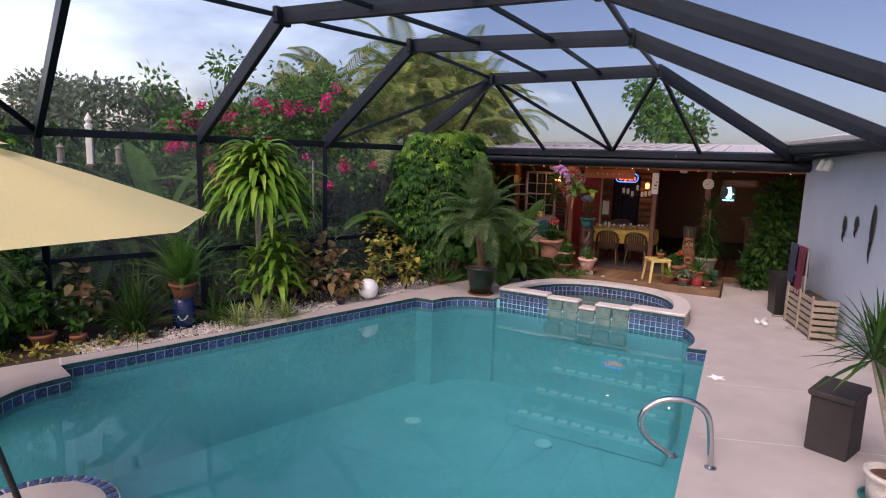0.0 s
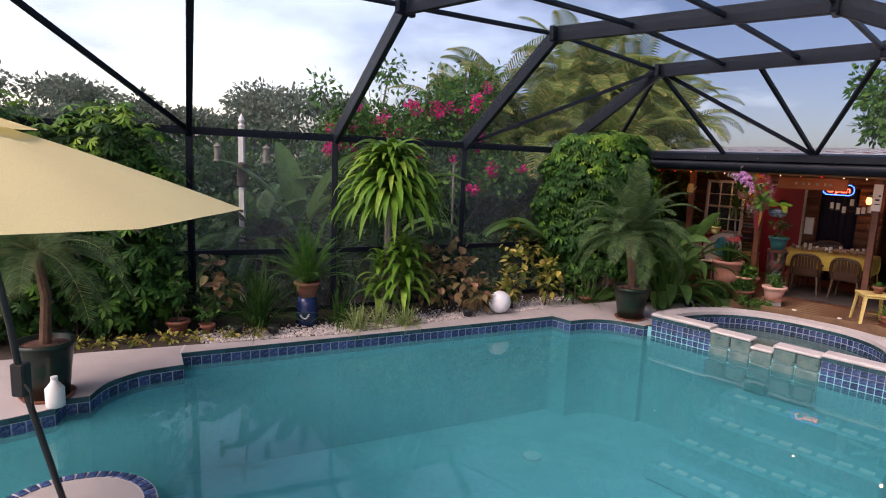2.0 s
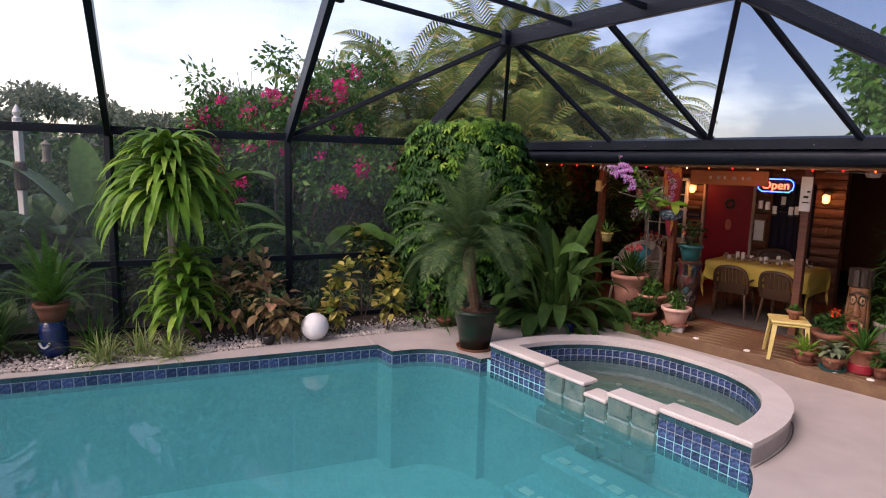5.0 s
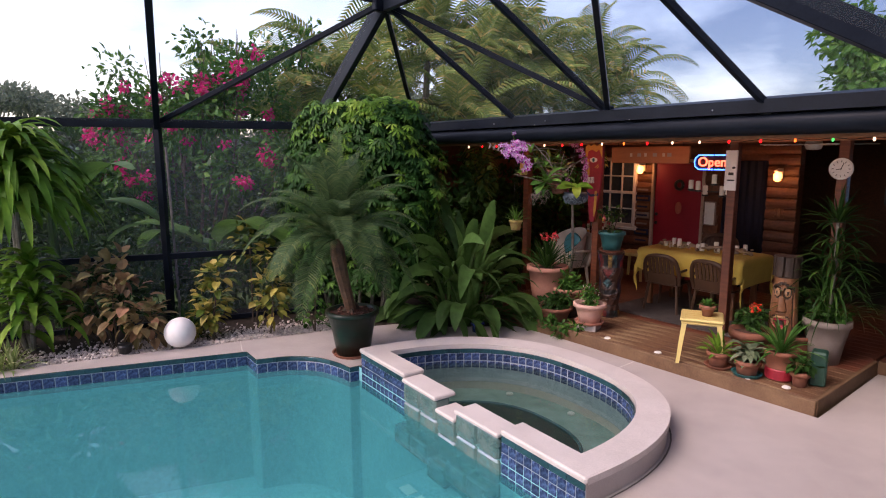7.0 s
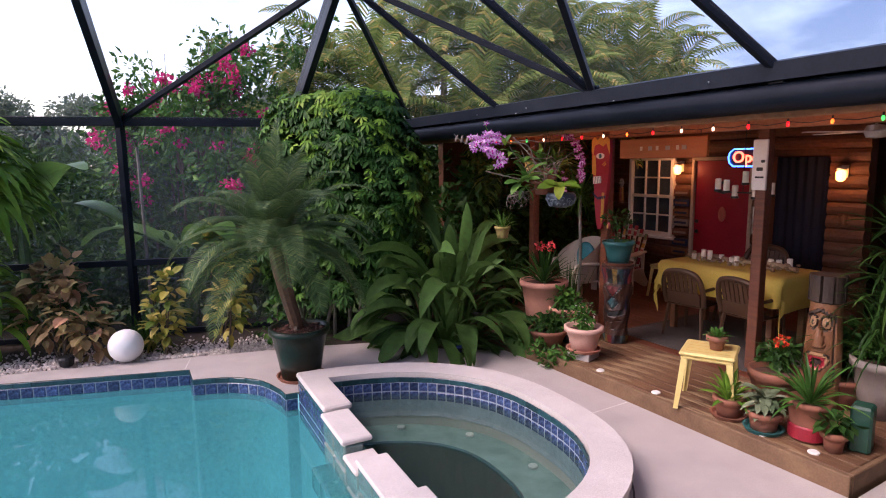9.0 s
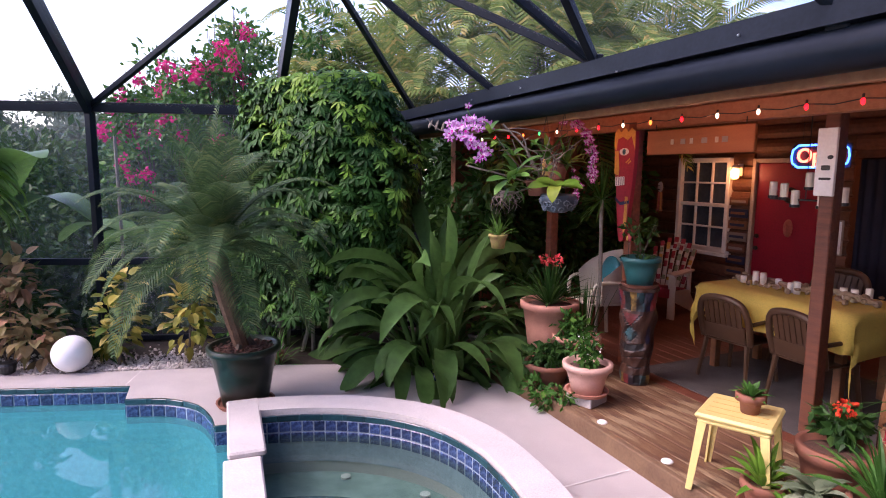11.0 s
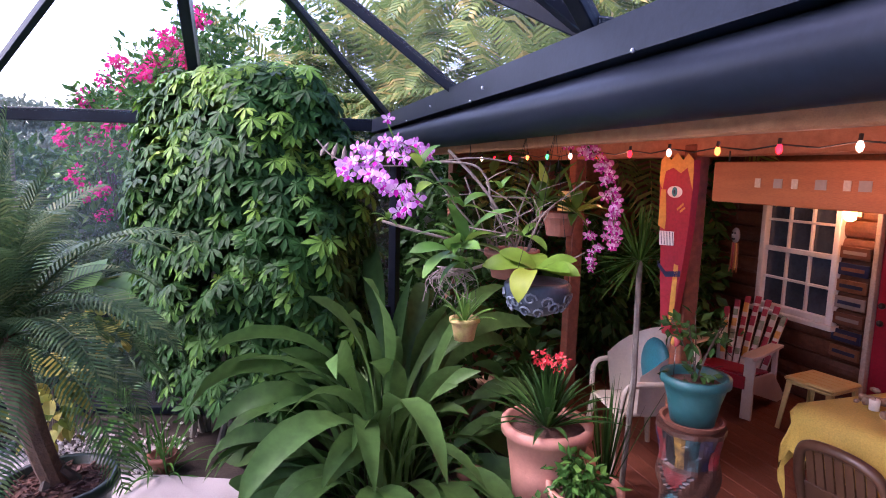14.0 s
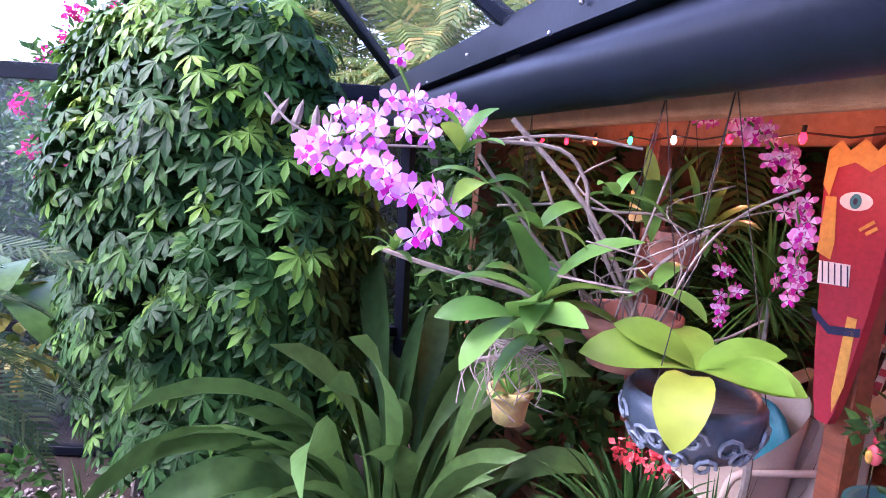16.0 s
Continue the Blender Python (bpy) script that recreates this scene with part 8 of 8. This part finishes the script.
s = Shape()
for a, e0, L, w, rl in ((188, 14, 0.215, 0.105, -1.0), (176, 34, 0.17, 0.085, -0.8), (266, 22, 0.18, 0.095, 0.1), (330, 20, 0.18, 0.085, 0.6), (352, 14, 0.18, 0.085, 0.9), (20, 30, 0.16, 0.08, 0.8), (110, 30, 0.16, 0.09, 0.0)):
    e1 = -100 if a == 266 else e0 - 38
    arch(s, (BX, BY - (0.075 if a == 266 else 0.03), 1.73), radians(a), e0, e1, L, w, 9, 0.75 if a == 266 else 1.3, 0.0, 0.10, rl)
part("leaves", s, G_YEL, o3, "", True)
hung(o3, (BX, BY, 1.66), (BX, BY + 0.14, 2.26), 3, 0.125)
o4 = thing("hanging_orchid", "small orchid in a mossy yellow pot hung on wires", "orchid", "hanging orchids", "")
part("pot", Shape().lathe([(a, b + 1.19) for a, b in pot_shape(0.075, 0.055, 0.12, 0.008, 0.025)], 18, pose(4.42, 9.05, 0)), surface("mossy_pot", (0.40, 0.36, 0.10), (0.30, 0.18, 0.08), 0.8, scale=14), o4, "", True)
part("leaves", rosette(Shape(), (4.42, 9.05, 1.29), 14, 0.2, 0.028, 0.5, (20, 85), 441, 5), G_ORCH, o4)
hung(o4, (4.42, 9.05, 1.30), (4.42, 9.06, 2.24), 3, 0.07)

# ---- pool side things ----
def canvas(name, col):
    """Cloth that lets light through."""
    mat = surface(name, col, tuple(c * 0.94 for c in col), 0.85, scale=3, fine=200, bump=0.15)
    nt = mat.node_tree
    tr, mx = nt.nodes.new("ShaderNodeBsdfTranslucent"), nt.nodes.new("ShaderNodeMixShader")
    tr.inputs["Color"].default_value = (*col, 1)
    mx.inputs[0].default_value = 0.45
    nt.links.new(nt.nodes["Principled BSDF"].outputs[0], mx.inputs[1])
    nt.links.new(tr.outputs[0], mx.inputs[2])
    nt.links.new(mx.outputs[0], nt.nodes["Material Output"].inputs["Surface"])
    return mat


um = Shape()
A, RC, NU = Vector((0, 0, 0)), 1.30, 8
apex = Vector((-2.55, 2.26, 2.34))
a0 = math.atan2(2.80 - 2.40, -1.28 + 2.50)
rows_ = 6
for i in range(rows_ + 1):
    q = i / rows_
    for k in range(NU * 4):
        a = a0 + 2 * PI * k / (NU * 4)
        c = (k % 4) / 4
        edge = 1.0 - 0.075 * math.sin(PI * c) * (0.4 + 0.6 * q)
        sagz = -0.44 * q ** 1.15 - 0.02 * math.sin(PI * c) * math.sin(PI * q)
        um.v.append(tuple(apex + Vector((RC * q * edge * math.cos(a), RC * q * edge * math.sin(a), sagz))))
m = NU * 4
um.f += [(i * m + k, i * m + (k + 1) % m, (i + 1) * m + (k + 1) % m, (i + 1) * m + k) for i in range(rows_) for k in range(m)]
um.m += [0] * (rows_ * m)
umb = thing("parasol", "pale yellow parasol tilted over the pool's table", "parasol", "", "", (0, 0, 0))
CANV = canvas("yellow_canvas", (0.97, 0.83, 0.43))
part("canopy", um, CANV, umb, "", True)
vt = Shape()
for i in range(3):
    q = 0.06 + 0.20 * i / 2
    for k in range(m):
        a = a0 + 2 * PI * k / m
        vt.v.append(tuple(apex + Vector((RC * q * math.cos(a) * 0.95, RC * q * math.sin(a) * 0.95, 0.05 - 0.40 * q))))
vt.f += [(i * m + k, i * m + (k + 1) % m, (i + 1) * m + (k + 1) % m, (i + 1) * m + k) for i in range(2) for k in range(m)]
vt.m += [0] * (2 * m)
part("vent", vt, CANV, umb, "", True)
part("pole", Shape().tube([(-2.38, 2.74, -0.3), (-2.62, 2.66, 0.85), (-2.62, 2.60, 1.2), apex], [0.019, 0.019, 0.019, 0.017], 10), BLACK, umb)
part("crank_box", Shape().box(-0.04, -0.04, -0.10, 0.04, 0.04, 0.10, pose(-2.62, 2.66, 0.85), 0.01), BLACK, umb)
part("crank_handle", Shape().tube([(-2.58, 2.63, 0.83), (-2.53, 2.60, 0.80), (-2.52, 2.60, 0.72)], 0.007, 6), BLACK, umb)
part("finial", Shape().ball(apex + Vector((0, 0, 0.06)), 0.03), CANV, umb)
for k in range(NU):
    a = a0 + 2 * PI * k / NU
    part("rib", Shape().tube([apex + Vector((0, 0, -0.02)), apex + Vector((0.6 * RC * math.cos(a), 0.6 * RC * math.sin(a), -0.265)), apex + Vector((RC * math.cos(a), RC * math.sin(a), -0.455))], 0.007, 5), BLACK, umb)
isl = tagged(new("pool_table_island"), "round tiled table island rising from the pool water", "island", "", "structure")
isl.matrix_basis = pose(-2.40, 2.66, 0)
part("pedestal", Shape().lathe([(0.30, -1.44), (0.30, -0.14), (0.50, -0.08), (0.50, -0.005), (0, -0.005)], 40), COPING, isl)
part("table_surface", Shape().lathe([(0, 0.0), (0.41, 0.0), (0.41, -0.006)], 40), CONCRETE, isl)
ti_m = Shape().box(-0.028, -0.035, 0, 0.028, 0.035, 0.008, None, 0.003).mesh("tile_rim", TILE)
for k in range(42):
    ob = new("tile", ti_m)
    a = 2 * PI * k / 42
    ob.matrix_basis = pose(0.455 * math.cos(a), 0.455 * math.sin(a), -0.004, 0, 0, math.degrees(a) + 90)
    ob.parent = isl
for k in range(8):
    ob = new("tile", ti_m)
    a = 2 * PI * k / 8
    ob.matrix_basis = pose(0.12 * math.cos(a), 0.12 * math.sin(a), 0.0, 0, 0, math.degrees(a) + 90)
    ob.parent = isl
hr_ = thing("pool_handrail", "polished stainless handrail at the pool edge", "handrail", "", "", (0, 0, 0))
part("rail", Shape().tube(smooth_line([(2.24, 2.0, 0.0), (2.22, 2.02, 0.32), (2.17, 2.05, 0.46), (2.05, 2.12, 0.52), (1.90, 2.20, 0.50), (1.80, 2.26, 0.40), (1.80, 2.29, 0.26), (1.90, 2.28, 0.13), (2.08, 2.23, 0.0)], 6), 0.024, 10), CHROME, hr_, "", True)
for x, y in ((2.24, 2.0), (2.08, 2.23)):
    part("flange", Shape().lathe([(0.0, 0.0), (0.045, 0.0), (0.045, 0.01), (0.026, 0.02), (0, 0.02)], 16, pose(x, y, 0)), CHROME, hr_)
spk = thing("speaker_box", "black box cover standing on the deck by the house wall", "box", "", "", pose(3.47, 1.98, 0, 0, 0, 20))
part("cover", Shape().add([(-0.17, -0.15, 0), (0.17, -0.15, 0), (0.17, 0.15, 0), (-0.17, 0.15, 0), (-0.15, -0.15, 0.48), (0.17, -0.15, 0.52), (0.17, 0.15, 0.52), (-0.15, 0.15, 0.48), ], [(0, 1, 5, 4), (1, 2, 6, 5), (2, 3, 7, 6), (3, 0, 4, 7), (4, 5, 6, 7)]), surface("charcoal_fabric", (0.030, 0.024, 0.024), (0.022, 0.018, 0.018), 0.85, fine=150, bump=0.3), spk)
part("lid", Shape().box(-0.18, -0.17, 0, 0.19, 0.17, 0.05, pose(0, 0, 0.48, 0, -6, 0), 0.01), surface("charcoal_lid", (0.038, 0.03, 0.03), None, 0.8), spk)
wp = pot((3.10, 1.26, 0.0), 0.16, 0.14, 0.22, surface("worn_white_pot", (0.55, 0.52, 0.48), (0.42, 0.38, 0.34), 0.7), "white tub with a spiky dracaena on the deck", saucer=TEALPOT)
for k, (x, y, z) in enumerate(((-0.06, 0.20, 0.98), (0.12, 0.30, 1.04))):
    part("cane", Shape().tube(smooth_line([(0, 0, 0.18), (x * 0.4, y * 0.4, 0.55), (x, y, z)], 4), 0.02, 7), GREYBARK, wp)
    part("leaf_head", rosette(Shape(), (x, y, z), 60, 0.42, 0.022, 0.3, (-35, 88), 450 + k, 4), G_DEEP, wp)
wb = thing("lattice_planter", "weathered wooden lattice planter against the house wall", "planter", "", "", pose(6.50, 4.74, 0, 0, 0, 58))
LATT = surface("weathered_lath", (0.34, 0.28, 0.22), (0.26, 0.21, 0.16), 0.8, scale=8, stretch=(1, 6, 6))
for k in range(6):
    part("lath", Shape().box(-0.5, 0.13, 0.04 + 0.09 * k, 0.5, 0.15, 0.10 + 0.09 * k), LATT, wb)
    part("lath", Shape().box(-0.52, -0.15, 0.04 + 0.09 * k, -0.50, 0.15, 0.10 + 0.09 * k), LATT, wb)
for x in (-0.5, 0.0, 0.5):
    part("upright", Shape().box(x - 0.02, 0.15, 0, x + 0.02, 0.17, 0.60), LATT, wb)
part("liner", Shape().box(-0.48, -0.13, 0.02, 0.48, 0.12, 0.50), SOIL, wb)
MAROON = surface("maroon_towelling", (0.12, 0.012, 0.03), (0.08, 0.008, 0.02), 0.95, scale=5, fine=160, bump=0.5)
NAVYT = surface("navy_towelling", (0.02, 0.025, 0.06), (0.015, 0.018, 0.045), 0.95, scale=5, fine=160, bump=0.5)
rack = thing("towel_rack", "slim metal rack hung with pool towels by the house wall", "towel rack", "", "", pose(6.62, 5.12, 0, 0, 0, 58))
for x in (-0.34, 0.34):
    part("upright", Shape().tube([(x, 0, 0), (x, 0, 1.16)], 0.014, 8), GREYPOT, rack)
    part("foot", Shape().box(x - 0.02, -0.18, 0, x + 0.02, 0.18, 0.025, None, 0.006), GREYPOT, rack)
part("crossbar", Shape().tube([(-0.36, 0, 1.16), (0.36, 0, 1.16)], 0.013, 8), GREYPOT, rack)
for x0, x1, zl, mt, lb in ((-0.32, -0.02, 0.48, MAROON, "maroon pool towel folded over the rack"), (0.03, 0.31, 0.60, NAVYT, "navy pool towel folded over the rack")):
    tw_ = thing("towel", lb, "towel", "pool towels", "", pose(6.62, 5.12, 0, 0, 0, 58))
    q = Shape()
    for i in range(15):
        x = x0 + (x1 - x0) * i / 14
        w_ = 0.012 * math.sin(i * 1.3)
        q.v += [(x, 0.045 + w_, zl + 0.02 * math.sin(i * 0.9)), (x, 0.028 + w_ * 0.6, 1.0), (x, 0.018, 1.165), (x, 0.0, 1.178), (x, -0.018, 1.165), (x, -0.03 - w_, 0.75)]
    q.f += [(6 * i + j, 6 * i + 6 + j, 6 * i + 7 + j, 6 * i + 1 + j) for i in range(14) for j in range(5)]
    q.m += [0] * 70
    part("cloth", q, mt, tw_, "", True)
bn = thing("storage_bin", "dark lidded storage bin at the end of the house wall", "bin", "", "", pose(6.95, 5.62, 0, 0, 0, 58))
part("body", Shape().add([(sx * r, sy * r * 0.8, z) for z, r in ((0, 0.17), (0.62, 0.21)) for sx, sy in ((-1, -1), (1, -1), (1, 1), (-1, 1))], [(0, 3, 2, 1), (4, 5, 6, 7), (0, 1, 5, 4), (1, 2, 6, 5), (2, 3, 7, 6), (3, 0, 4, 7)]), BLACK, bn)
part("lid", Shape().box(-0.225, -0.185, 0.62, 0.225, 0.185, 0.66, None, 0.012), BLACK, bn)
pipe = tagged(part("pool_float", Shape().tube(smooth_line([(0, 0, 0.035), (0.14, 0.05, 0.035), (0.3, 0.02, 0.04)], 5), 0.033, 10).tube([(0.05, 0.11, 0.03), (0.24, 0.16, 0.03)], 0.03, 10), WHITE, None, "", True), "short white foam floats lying on the deck", "pool float")
pipe.matrix_basis = pose(6.05, 5.05, 0.0, 0, 0, 40)
dk = thing("shade_palm", "dark bushy palm at the end of the house wall", "palm", "", "", (*cab(0.75, 1.2)[:2], 0.0))
part("foliage", cloud(Shape(), [(0, 0, 0.9, 0.35, 0.35, 0.7), (0.25, 0.1, 1.6, 0.4, 0.4, 0.5), (-0.1, 0.2, 0.4, 0.3, 0.3, 0.4)], 2200, 0.075, seed=463, shell=0.3), G_DEEP, dk)
part("trunk", Shape().tube([(0, 0, 0), (0.1, 0.1, 1.6)], 0.03, 6), BARK, dk)
for k, (x, z, L) in enumerate(((-1.55, 1.55, 0.13), (-1.9, 1.6, 0.10), (-2.35, 1.62, 0.26))):
    orn = thing("wall_ornament", "dark metal lizard ornament on the house wall", "ornament", "wall ornaments", "", hm @ pose(x, 0.012, z))
    part("body", Shape().ball((0, 0.01, 0), (0.05, 0.015, L), 10, 8).tube([(0, 0.01, -L * 0.8), (0.02, 0.01, -L * 1.4), (-0.01, 0.01, -L * 1.8)], [0.02, 0.012, 0.004], 5), BLACK, orn)
for x in (-0.75, -1.0):
    fl2 = thing("floodlight", "white cylindrical floodlight under the eave", "floodlight", "floodlights", "", hm @ pose(x, 0.1, 2.38))
    part("head", Shape().lathe([(0, -0.12), (0.045, -0.12), (0.05, -0.10), (0.045, 0.03), (0, 0.04)], 14, pose(0, 0, 0, 20)), WHITE, fl2)
    part("arm", Shape().tube([(0, 0, 0.03), (0, 0.0, 0.25)], 0.012, 6), WHITE, fl2)
sf = tagged(part("starfish", Shape().add([(0.11 * (1 if k % 2 == 0 else 0.5) * math.cos(k * PI / 5), 0.11 * (1 if k % 2 == 0 else 0.5) * math.sin(k * PI / 5), 0.006) for k in range(10)] + [(0, 0, 0.02)], [(k, (k + 1) % 10, 10) for k in range(10)]), PALE), "pale starfish lying on the pool deck", "starfish")
sf.matrix_basis = pose(3.75, 3.55, 0)

# plants in the shade at the cabana's open end
sd = thing("shade_plants", "dark leafy plants crowding the open end of the cabana", "plants", "", "stuff", at_cab(0, 0, 0))
part("foliage", cloud(Shape(), [(-5.2, 0.5, 0.9, 0.35, 0.4, 0.9), (-5.25, 1.2, 1.1, 0.3, 0.5, 1.0), (-5.2, 2.0, 1.0, 0.3, 0.5, 1.0), (-5.2, 2.9, 1.0, 0.3, 0.5, 1.0), (-4.9, 0.2, 0.5, 0.3, 0.3, 0.5), (-4.75, 0.6, 1.7, 0.25, 0.3, 0.4), (-4.5, 0.9, 0.5, 0.25, 0.25, 0.4)], 3800, 0.07, seed=471, shell=0.3), G_DEEP, sd)
yw = thing("watering_can", "yellow watering can hanging on a post", "watering can", "", "", at_cab(-4.25, 1.03, 1.80))
part("can", Shape().lathe([(0, 0), (0.05, 0), (0.055, 0.02), (0.055, 0.15), (0.045, 0.17), (0, 0.17)], 16), YPLAST, yw)
part("spout", Shape().tube([(0.05, 0, 0.04), (0.12, 0, 0.12)], [0.014, 0.008], 6), YPLAST, yw)
